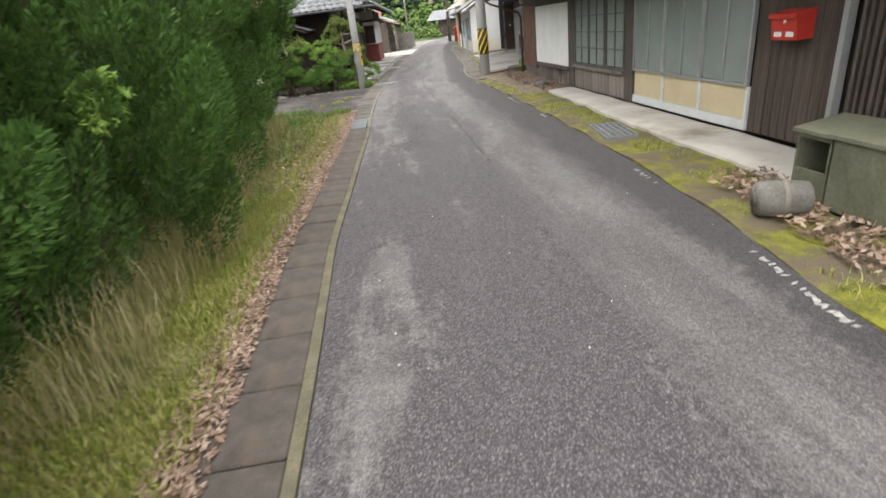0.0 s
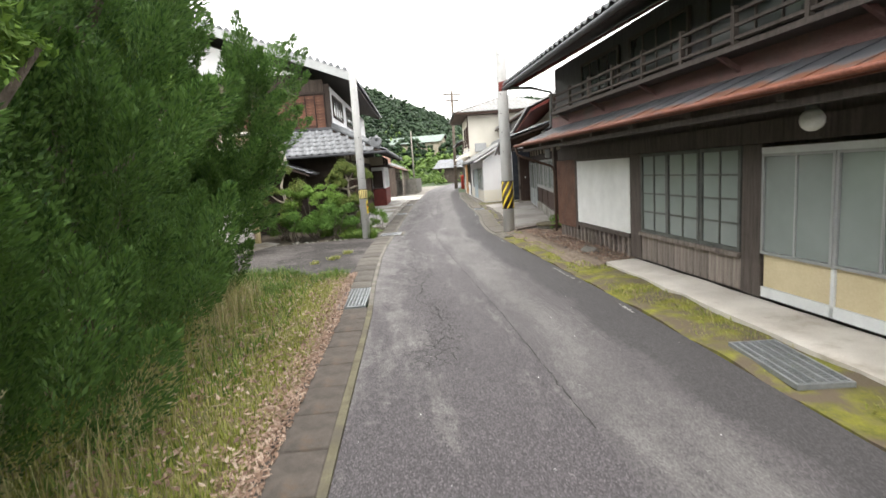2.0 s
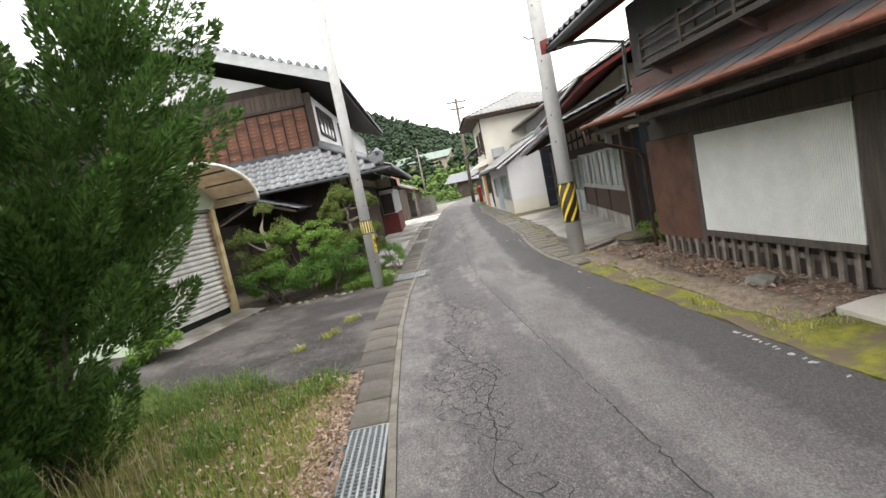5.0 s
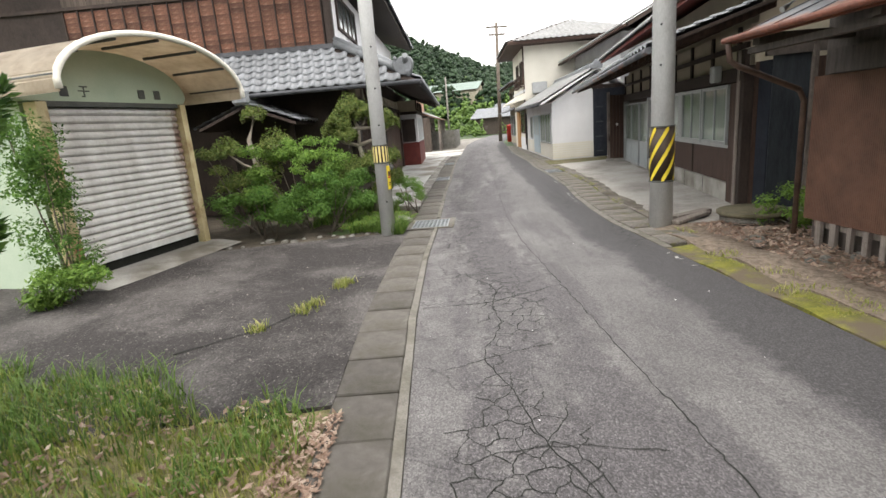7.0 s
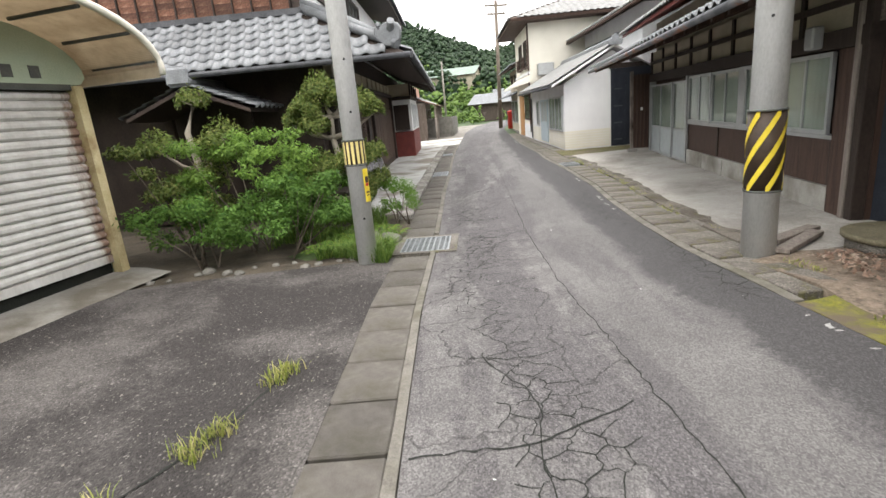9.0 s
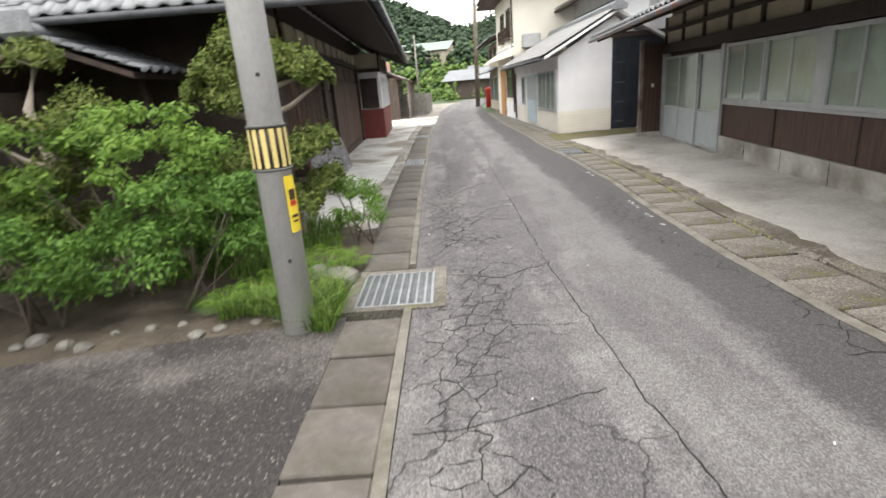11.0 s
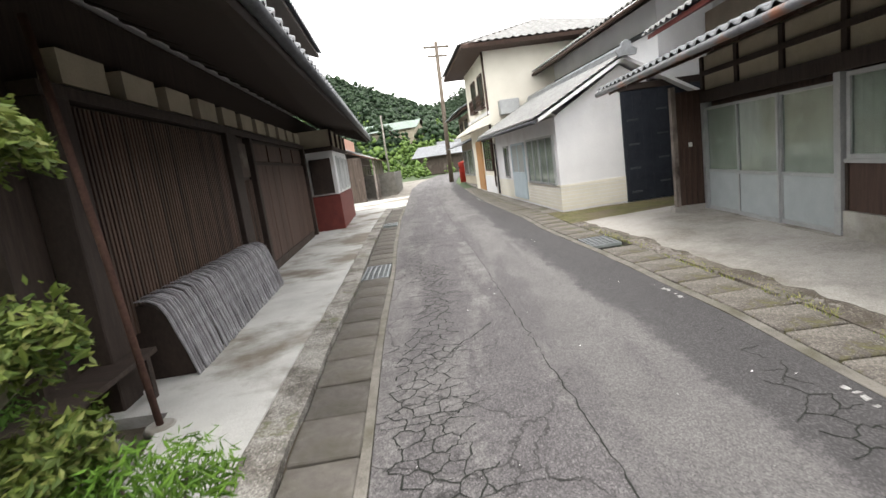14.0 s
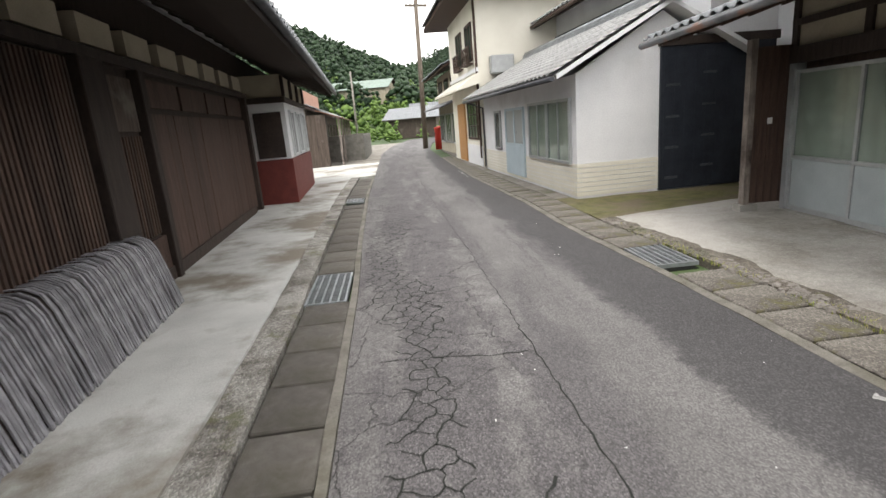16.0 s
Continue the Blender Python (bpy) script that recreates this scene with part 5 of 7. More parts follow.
# lower roof: street slope and hip over the gable end
EV, EZ, TZ, EY, WX, WY = 1.65, 2.65, 3.52, -2.45, -0.1, -1.5
slab_roof(inn, (WX, WY, TZ), (WX, 16.2, TZ), (EV, 16.2, EZ + 0.19), (EV, EY, EZ), 0.09, "dark_wood", "lower_roof")
slab_roof(inn, (-8, WY, TZ), (WX, WY, TZ), (EV, EY, EZ), (-8, EY, EZ), 0.09, "dark_wood", "hip_roof")
tiled(inn, (WX, WY, TZ + 0.02), (WX, 16.2, TZ + 0.02), (EV + 0.05, 16.2, EZ + 0.2), (EV + 0.05, EY, EZ + 0.01), "tile")
tiled(inn, (WX, WY, TZ + 0.02), (-8, WY, TZ + 0.02), (-8, EY - 0.05, EZ + 0.01), (EV, EY - 0.05, EZ + 0.01), "tile", singles=True)
bm = bmesh.new()
tube(bm, [(WX, WY, TZ + 0.1), ((WX + EV) / 2, (WY + EY) / 2, (TZ + EZ) / 2 + 0.09), (EV - 0.1, EY + 0.06, EZ + 0.12)], 0.09, 8)
tube(bm, [(WX, WY, TZ + 0.2), ((WX + EV) / 2, (WY + EY) / 2, (TZ + EZ) / 2 + 0.18), (EV - 0.35, EY + 0.2, EZ + 0.3)], 0.055, 8)
part("hip_ridge", bm, "tile", inn, "round hip ridge tiles")
bm = bmesh.new()
for side_, turns in ((1, 1.7), (-1, 1.2)):
    curl = [(EV - 0.22 + side_ * (0.02 + q * 0.2 * math.cos(turns * math.tau * q) * 0.6 + 0.08), EY + 0.06, EZ + 0.3 + q * 0.17 * math.sin(turns * math.tau * q)) for q in np.linspace(0.12, 1.0, 18)]
    tube(bm, curl, 0.04, 8)
tube(bm, [(EV - 0.22, EY + 0.1, EZ + 0.28), (EV - 0.22, EY + 0.02, EZ + 0.28)], [0.2, 0.17], 16)
tube(bm, [(EV - 0.2, EY + 0.1, EZ + 0.34), (EV - 0.16, EY - 0.08, EZ + 0.46)], [0.07, 0.06], 10)
part("ridge_ornament", bm, "tile", inn, "scrolled ridge-end ornament")
part("roof_gutter", tube(bmesh.new(), [(EV + 0.1, EY, EZ - 0.06), (EV + 0.1, 16.2, EZ + 0.13)], 0.045, 8), "dark_tile", inn)
part("hip_gutter", tube(bmesh.new(), [(-8, EY - 0.1, EZ - 0.06), (EV + 0.1, EY - 0.1, EZ - 0.06)], 0.045, 8), "dark_tile", inn)
# upper storey with rusty tin gable
part("upper_wall", B(-9, WX - 0.06, WY + 0.1, 11.0, 3.45, 5.1), "white_plaster", inn, "white plaster upper wall")
part("corner_post", B(WX - 0.16, WX, WY - 0.02, WY + 0.12, 3.6, 5.1), "dark_wood", inn)
GX = (-9 + WX) / 2
part("gable_back", prism(bmesh.new(), [(-9, WY + 0.06, 3.5), (WX - 0.17, WY + 0.06, 3.5), (WX - 0.17, WY + 0.06, 5.1), (GX, WY + 0.06, 6.85), (-9, WY + 0.06, 5.1)], (0, 0.035, 0)), "dark_wood", inn)
part("gable_plaster", prism(bmesh.new(), [(-7.9, WY + 0.03, 5.5), (-1.2, WY + 0.03, 5.5), (GX, WY + 0.03, 6.8)], (0, 0.025, 0)), "white_plaster", inn, "white plaster gable top")
for k in range(2):
    y0 = -0.7 + 3.6 * k
    window(inn, y0, y0 + 2.4, 4.05, 4.85, WX - 0.057, 4, 1, "dark_wood", "dark_glass", 0.05, 0.07, side=1)
RX, RZ, UV_, UZ, UY = GX, 7.35, 0.72, 5.28, -2.2
slab_roof(inn, (RX, UY, RZ), (RX, 12, RZ), (UV_, 12, UZ), (UV_, UY, UZ), 0.1, "dark_wood", "upper_roof")
slab_roof(inn, (RX, UY, RZ), (RX, 12, RZ), (2 * RX - UV_, 12, UZ), (2 * RX - UV_, UY, UZ), 0.1, "dark_wood", "upper_roof")
tiled(inn, (RX, UY, RZ + 0.02), (RX, 12, RZ + 0.02), (UV_ + 0.05, 12, UZ + 0.01), (UV_ + 0.05, UY, UZ + 0.01), "tile")
for sgn in (0, 1):
    ex = UV_ if sgn == 0 else 2 * RX - UV_
    part("barge_board", prism(bmesh.new(), [(ex, UY - 0.06, UZ - 0.24), (RX, UY - 0.06, RZ - 0.26), (RX, UY - 0.06, RZ + 0.04), (ex, UY - 0.06, UZ + 0.06)], (0, 0.05, 0)), "alu", inn, "weathered pale barge board")
    for k in range(24):
        t = (k + 0.5) / 24
        x, z = ex + (RX - ex) * t, UZ + (RZ - UZ) * t
        part("verge_tile", tube(bmesh.new(), [(x, UY - 0.1, z + 0.1), (x, UY + 0.15, z + 0.1)], 0.06, 8), "tile", inn)
part("flashing", B(-9, WX - 0.02, WY - 0.09, WY + 0.05, TZ + 0.0, TZ + 0.1), "dark_tile", inn)

# rusty tin sheets on the gable: rows between upright battens
tin = B(-0.16, 0.16, -0.006, 0.006, -0.05, 0.05)
tin_me = None
for col in range(17):
    for row in range(11):
        x, z = WX - 0.38 - 0.335 * col, TZ + 0.15 + 0.102 * row
        if tin_me is None:
            ob = part("tin_sheet", tin, "rust_tin", inn)
            tin_me = ob.data
        else:
            ob = new("tin_sheet", tin_me)
            ob.parent = inn
        ob.location, ob.rotation_euler = (x, WY + 0.042, z), (random.uniform(0.02, 0.09), random.uniform(-0.025, 0.025), 0)
for col in range(18):
    part("batten", B(WX - 0.225 - 0.335 * col, WX - 0.2 - 0.335 * col, WY - 0.005, WY + 0.03, TZ + 0.1, TZ + 1.25), "dark_wood", inn)
part("gable_rail", B(-9, WX - 0.17, WY - 0.01, WY + 0.045, TZ + 1.26, TZ + 1.33), "dark_wood", inn)
boards_x(inn, "gable_board", -6.0, WX - 0.2, TZ + 1.33, TZ + 1.75, WY + 0.02, WY + 0.05, 20, "plank_wall")

# small tiled lean-to roof at the garden end
porch = thing("garden_porch", pose(-3.32, 22.3, 0, 0, 0, -8), "small tiled porch roof among the shrubs", "porch")
part("porch_post", B(0.7, 0.8, -0.6, -0.5, 0, 1.95), "dark_wood", porch)
part("porch_post", B(-0.7, -0.6, -0.6, -0.5, 0, 1.95), "dark_wood", porch)
slab_roof(porch, (0.1, 0.0, 2.4), (0.1, -1.4, 2.4), (1.1, -1.4, 2.0), (1.1, 0.0, 2.0), 0.06, "dark_wood", "porch_roof")
slab_roof(porch, (0.1, 0.0, 2.4), (0.1, -1.4, 2.4), (-0.9, -1.4, 2.0), (-0.9, 0.0, 2.0), 0.06, "dark_wood", "porch_roof")
tiled(porch, (0.1, 0.0, 2.42), (0.1, -1.4, 2.42), (1.15, -1.4, 2.01), (1.15, 0.0, 2.01), "tile")
tiled(porch, (0.1, 0.0, 2.42), (0.1, -1.4, 2.42), (-0.95, -1.4, 2.01), (-0.95, 0.0, 2.01), "tile")
part("porch_ridge", tube(bmesh.new(), [(0.1, 0.05, 2.5), (0.1, -1.45, 2.5)], 0.08, 8), "tile", porch)
part("porch_ornament", B(-0.08, 0.28, -1.55, -1.46, 2.4, 2.7, bev=0.05), "tile", porch)

# curved bamboo fence against the wall
fence = thing("curved_fence", FC @ pose(0, 0, 0.05), "curved grey split-bamboo fence at the foot of the wall", "fence")
n = 118
for k in range(n):
    y = -0.35 + 3.6 * k / n
    j = random.uniform(-0.012, 0.012)
    d = random.uniform(-0.006, 0.014)
    pts = [(0.02, 0.715 + j), (0.18, 0.71 + j), (0.27 + d, 0.66 + j), (0.325 + d, 0.56), (0.37 + d, 0.4), (0.43 + j, 0.2), (0.48 + j, 0.0)]
    bm = bmesh.new()
    a = [(bm.verts.new((x, -0.0105, z)), bm.verts.new((x, 0.0105, z)), bm.verts.new((x - 0.012, 0.0105, z - 0.006)), bm.verts.new((x - 0.012, -0.0105, z - 0.006))) for x, z in pts]
    for p, q in zip(a, a[1:]):
        for i in range(4):
            bm.faces.new((p[i], p[(i + 1) % 4], q[(i + 1) % 4], q[i]))
    bm.faces.new(a[0]); bm.faces.new(a[-1][::-1])
    ob = part("bamboo_slat", bm, "slat_grey", fence)
    ob.location = (0, y, 0)
    ob.rotation_euler = (-0.04 + random.uniform(-0.035, 0.035), 0, 0)
part("fence_backing", prism(bmesh.new(), [(0.0, -0.3, 0.0), (0.43, -0.3, 0.0), (0.39, -0.3, 0.2), (0.33, -0.3, 0.42), (0.27, -0.3, 0.57), (0.2, -0.3, 0.64), (0.1, -0.3, 0.67), (0.0, -0.3, 0.67)], (0, 3.5, 0)), "dark_wood", fence)
bench = thing("low_bench", FC @ pose(0.2, -1.35, 0.05), "dark low wooden bench before the wall", "bench")
part("bench_top", B(-0.25, 0.1, -0.6, 0.75, 0.34, 0.38), "dark_wood", bench)
for y in (-0.5, 0.6):
    part("bench_leg", B(-0.2, -0.14, y, y + 0.06, 0, 0.34), "dark_wood", bench)
    part("bench_leg", B(0.02, 0.08, y, y + 0.06, 0, 0.34), "dark_wood", bench)
rod = thing("rusty_rod", pose(-0.84, 22.06, 0.05), "leaning rusty iron rod set in the pavement", "rod")
part("rod_shaft", tube(bmesh.new(), [(0, 0, -0.02), (-0.06, -0.03, 1.2), (-0.16, -0.06, 2.7)], 0.026, 8), "rope", rod)
part("rod_foot", tube(bmesh.new(), [(0, 0, -0.02), (0, 0, 0.012)], [0.12, 0.09], 12), "concrete", rod)

# ---- roller-shutter shed with an arched canopy ----
FS = pose(-3.75, 18.85, 0, 0, 0, -22)
shed = thing("shutter_shed", FS, "pale green shed with roller shutter and arched canopy", "shed")
part("wall", B(-6, -0.35, -2.5, 0.05, 0.0, 2.36), "green_wall", shed)
NB = 19
for k in range(NB):
    h_ = 1.99 / NB
    z = 0.3 + h_ * k
    part("shutter_slat", prism(bmesh.new(), [(-0.3, -2.34, z), (-0.282, -2.34, z + 0.006), (-0.252, -2.34, z + 0.3 * h_), (-0.252, -2.34, z + 0.62 * h_), (-0.282, -2.34, z + 0.93 * h_), (-0.3, -2.34, z + h_)], (0, 2.25, 0)), "shutter", shed)
part("bottom_bar", B(-0.31, -0.25, -2.34, -0.09, 0.2, 0.298), "shutter", shed)
# near-black sheets paint the shade behind and below the raised shutter
part("shutter_backing", B(-0.34, -0.302, -2.35, -0.08, 0.3, 2.3), "gap_black", shed)
part("opening_shade_sheet", B(-0.345, -0.32, -2.35, -0.08, 0.0, 0.298), "gap_black", shed)
part("jamb", B(-0.3, -0.16, -0.085, 0.03, 0.0, 2.34), "ochre_metal", shed, "yellowed rusty jamb")
part("jamb", B(-0.3, -0.1, -2.48, -2.345, 0.0, 2.34), "ochre_metal", shed)
part("shutter_head", B(-0.35, -0.2, -2.35, -0.086, 2.295, 2.36), "dark_frame", shed)
arch = [(-0.22, -1.28 + 1.42 * math.cos(a), 2.44 + 0.6 * math.sin(a)) for a in np.linspace(0, math.pi, 19)] + [(-0.22, -2.52, 2.362), (-0.22, 0.06, 2.362)]
part("arch_wall", prism(bmesh.new(), arch, (-0.15, 0, 0)), "green_wall", shed, "pale green arched gable")
bm = bmesh.new()
an = np.linspace(-0.08, math.pi + 0.08, 23)
outer = [(-1.28 + 1.58 * math.cos(a), 2.44 + 0.68 * math.sin(a)) for a in an]
rows_ = []
for x in (-5.9, -0.22, 0.75):
    rows_.append([bm.verts.new((x, y, z)) for y, z in outer] + [bm.verts.new((x, y * 0.985 - 0.02, z - 0.03)) for y, z in outer])
m_ = len(outer)
for p, q in zip(rows_, rows_[1:]):
    for i in range(m_ - 1):
        bm.faces.new((p[i], p[i + 1], q[i + 1], q[i]))
        bm.faces.new((p[m_ + i + 1], p[m_ + i], q[m_ + i], q[m_ + i + 1]))
for i in range(m_ - 1):
    bm.faces.new((rows_[2][i], rows_[2][i + 1], rows_[2][m_ + i + 1], rows_[2][m_ + i]))
part("canopy", bm, "canopy", shed, "tan corrugated plastic canopy")
part("canopy_edge", tube(bmesh.new(), [(0.77, y, z) for y, z in outer], 0.04, 6), "cream_wall", shed)
for j in (2, 5, 8, 11, 14, 17, 20):
    y, z = outer[j]
    part("canopy_rib", tube(bmesh.new(), [(-0.2, y, z - 0.05), (0.74, y, z - 0.05)], 0.022, 6), "dark_frame", shed)
for y in (-2.05, -0.82, -0.52):
    part("lettering", B(-0.219, -0.214, y, y + 0.12, 2.42, 2.55), "dark_frame", shed, "faded dark painted character")
bm = bmesh.new()
for y0, y1, z0, z1 in ((-1.76, -1.64, 2.545, 2.562), (-1.78, -1.62, 2.49, 2.505), (-1.708, -1.692, 2.42, 2.545), (-1.74, -1.708, 2.42, 2.436)):
    box(bm, -0.219, -0.214, y0, y1, z0, z1)
part("character", bm, "dark_frame", shed, "faded dark painted character")
step = thing("shed_ramp", FS, "pale concrete threshold of the shed", "ramp", kind="structure")
part("ramp", prism(bmesh.new(), [(-0.3, -2.55, 0.0), (0.42, -2.55, 0.0), (0.02, -2.55, 0.055), (-0.3, -2.55, 0.06)], (0, 2.65, 0)), "concrete", step)

# ---- utility poles ----
def pole_bands(p, z0, z1, r, kind):
    part("band", tube(bmesh.new(), [(0, 0, z0), (0, 0, z1)], r + 0.006, 24), "band_brown", p, "dark warning band")
    n = 3 if kind == "slant" else 14
    for k in range(n * (2 if kind == "slant" else 1)):
        if kind == "slant":
            bm = bmesh.new()
            h = (z1 - z0)
            steps = 14
            a0 = math.tau * k / 6
            lo, hi = [], []
            for i in range(steps + 1):
                t = i / steps
                a = a0 + t * math.tau * 0.42
                c, s = math.cos(a), math.sin(a)
                z = z0 + t * h
                lo.append(bm.verts.new(((r + 0.011) * c, (r + 0.011) * s, max(z0, z - 0.045))))
                hi.append(bm.verts.new(((r + 0.011) * c, (r + 0.011) * s, min(z1, z + 0.045))))
            for i in range(steps):
                bm.faces.new((lo[i], lo[i + 1], hi[i + 1], hi[i]))
            part("stripe", bm, "yellow", p)
        else:
            a = math.tau * k / n
            bm = bmesh.new()
            q = [((r + 0.011) * math.cos(a + d), (r + 0.011) * math.sin(a + d)) for d in np.linspace(0, math.tau / n * 0.55, 4)]
            lo = [bm.verts.new((x, y, z0 + 0.012)) for x, y in q]
            hi = [bm.verts.new((x, y, z1 - 0.012)) for x, y in q]
            for i in range(3):
                bm.faces.new((lo[i], lo[i + 1], hi[i + 1], hi[i]))
            part("stripe", bm, "pale_yellow", p)
    for z in (z0 - 0.012, z1 - 0.006):
        part("band_strap", tube(bmesh.new(), [(0, 0, z), (0, 0, z + 0.018)], r + 0.014, 24), "dark_frame", p)


p = thing("utility_pole", pose(3.1, 16.55, 0), "concrete utility pole with slanted yellow and black band", "utility pole", "utility poles")
part("shaft", tube(bmesh.new(), [(0, 0, -0.1), (0, 0, 4), (0, 0, 10.5)], [0.155, 0.14, 0.11], 24), "pole", p)
pole_bands(p, 0.66, 1.4, 0.153, "slant")
part("step_bolt", tube(bmesh.new(), [(-0.13, 0, 4.15), (-0.24, 0, 4.15), (-0.33, 0, 4.22)], 0.016, 6), "galvanised", p)
for z in (2.2, 2.7, 3.2, 3.7, 4.7):
    part("bolt_hole", tube(bmesh.new(), [(-0.1, -0.11, z), (-0.105, -0.118, z)], 0.014, 8), "wire", p)

p = thing("utility_pole", pose(-0.79, 18.08, 0, 0, 0.3, 0), "slim concrete pole with vertical-striped band and yellow tag", "utility pole", "utility poles")
part("shaft", tube(bmesh.new(), [(0, 0, -0.1), (0, 0, 4), (0, 0, 9.5)], [0.118, 0.105, 0.075], 24), "pole", p)
pole_bands(p, 1.17, 1.44, 0.114, "upright")
bm = bmesh.new()
for a, b in zip(np.linspace(-1.0, -0.25, 5), np.linspace(-1.0, -0.25, 5)[1:]):
    vs = [bm.verts.new((0.125 * math.cos(q), 0.125 * math.sin(q), z)) for q, z in ((a, 0.74), (b, 0.74), (b, 1.12), (a, 1.12))]
    bm.faces.new(vs)
part("tag", bm, "yellow", p, "yellow warning tag with small red mark")
for z, h, mt in ((0.96, 0.07, "band_brown"), (0.92, 0.035, "red"), (0.84, 0.02, "band_brown"), (0.81, 0.012, "band_brown")):
    bm = bmesh.new()
    vs = [bm.verts.new((0.129 * math.cos(q), 0.129 * math.sin(q), zz)) for q, zz in ((-0.85, z), (-0.42, z), (-0.42, z + h), (-0.85, z + h))]
    bm.faces.new(vs)
    part("tag_mark", bm, mt, p)
for z in (0.55, 1.75, 2.3, 2.9):
    part("bolt_hole", tube(bmesh.new(), [(0.02, -0.1, z), (0.021, -0.117, z)], 0.014, 8), "wire", p)

p = thing("utility_pole", pose(9.7, 54, 0, 0, 1, 0), "far brown utility pole with crossarms", "utility pole", "utility poles")
part("shaft", tube(bmesh.new(), [(0, 0, -0.1), (0, 0, 9.6)], [0.17, 0.12], 16), "bark", p)
for z, L in ((9.2, 0.9), (8.6, 0.7)):
    part("crossarm", B(-L, L, -0.06, 0.06, z, z + 0.12), "bark", p)
    for x in (-L + 0.1, -0.35, 0.35, L - 0.1):
        part("insulator", tube(bmesh.new(), [(x, 0, z + 0.09), (x, 0, z + 0.27)], [0.05, 0.035], 8), "white_paint", p)
p = thing("utility_pole", pose(10.5, 92, 0), "far pale concrete pole before the hill", "utility pole", "utility poles")
part("shaft", tube(bmesh.new(), [(0, 0, -0.1), (0, 0, 9)], [0.17, 0.11], 12), "old_concrete", p)

# ---- far houses along the left side ----
def plain_house(m, wx, wy, h, rise, wall, roof, label, out=1):
    hs = thing("far_house", m, label, "house", "far houses")
    part("wall", B(-wx, 0, 0, wy, 0, h), wall, hs)
    o = 0.6
    part("gable_wall", prism(bmesh.new(), [(-wx, 0, h), (0, 0, h), (-wx / 2, 0, h + rise * 0.9)], (0, wy, 0)), wall, hs)
    a, b = (-wx / 2, -o, h + rise), (-wx / 2, wy + o, h + rise)
    slab_roof(hs, a, b, (o, wy + o, h - 0.1), (o, -o, h - 0.1), 0.1, "dark_wood", "roof")
    slab_roof(hs, a, b, (-wx - o, wy + o, h - 0.1), (-wx - o, -o, h - 0.1), 0.1, "dark_wood", "roof")
    tiled(hs, a, b, (o, wy + o, h - 0.08), (o, -o, h - 0.08), roof, wd=0.32, ln=0.32)
    tiled(hs, a, b, (-wx - o, wy + o, h - 0.08), (-wx - o, -o, h - 0.08), roof, wd=0.32, ln=0.32)
    for k in range(int(wy // 2)):
        window(hs, 0.5 + 2 * k, 1.7 + 2 * k, 0.9, min(2.1, h - 0.3), 0.003, 2, 1, "dark_wood", "dark_glass", 0.05, 0.08, side=1)
    return hs

plain_house(pose(1.9, 46, 0, 0, 0, -9), 6, 7, 2.7, 1.6, "plaster", "tile", "low plastered house with grey tiles")
plain_house(pose(3.6, 56, 0, 0, 0, -11), 6, 8, 2.6, 1.5, "brown_wood", "tile_far", "low brown timber house with pale tiles")
plain_house(pose(-1.5, 47, 0, 0, 0, -9), 5, 7, 4.8, 1.6, "white_plaster", "tile", "two-storey white house with grey tiled roof")
plain_house(pose(21.5, 87, 0, 0, 0, 62), 6, 6, 2.4, 1.3, "plank_wall", "tile", "far brown house closing the street")
plain_house(pose(30, 95, 0, 0, 0, 70), 6, 10, 2.8, 1.7, "plaster", "tile", "far pale house closing the street")
plain_house(pose(22, 118, hill(20, 121), 0, 0, 66), 8, 14, 2.8, 1.6, "plaster", "green_roof", "far house with green roof on the slope")
shelter = thing("lean_to", pose(1.95, 45.7, 0, 0, 0, -10), "low lean-to with rusty tin roof and dark open front", "shed")
slab_roof(shelter, (0.0, -0.3, 2.75), (0.0, 9.0, 2.75), (1.7, 9.0, 2.15), (1.7, -0.3, 2.15), 0.05, "rust_tin", "tin_roof")
part("end_wall", B(0.05, 0.9, -0.1, 0.0, 0.0, 2.35), "plank_wall", shelter)
part("back_wall", B(0.06, 0.12, 0.01, 9.0, 0.0, 2.6), "dark_wood", shelter)
for y in (0.1, 2.2, 4.3, 6.4, 8.6):
    part("post", B(1.42, 1.52, y, y + 0.1, 0.0, 2.2), "grey_wood", shelter)
part("upper_wall", B(-0.1, 0.02, 0.5, 6.5, 2.76, 3.5), "salmon_wall", shelter, "faded salmon wall above the roof")
trough = thing("concrete_trough", pose(4.0, 48.5, 0, 0, 0, -12), "grey concrete water trough by the road", "trough")
bm = bmesh.new()
box(bm, -0.9, 0.9, -0.1, 0.05, 0.0, 1.3)
box(bm, -0.9, -0.75, 0.05, 7.0, 0.0, 1.3)
box(bm, 0.75, 0.9, 0.05, 7.0, 0.0, 1.3)
box(bm, -0.9, 0.9, 7.0, 7.15, 0.0, 1.3)
part("trough_wall", bm, "stone", trough)

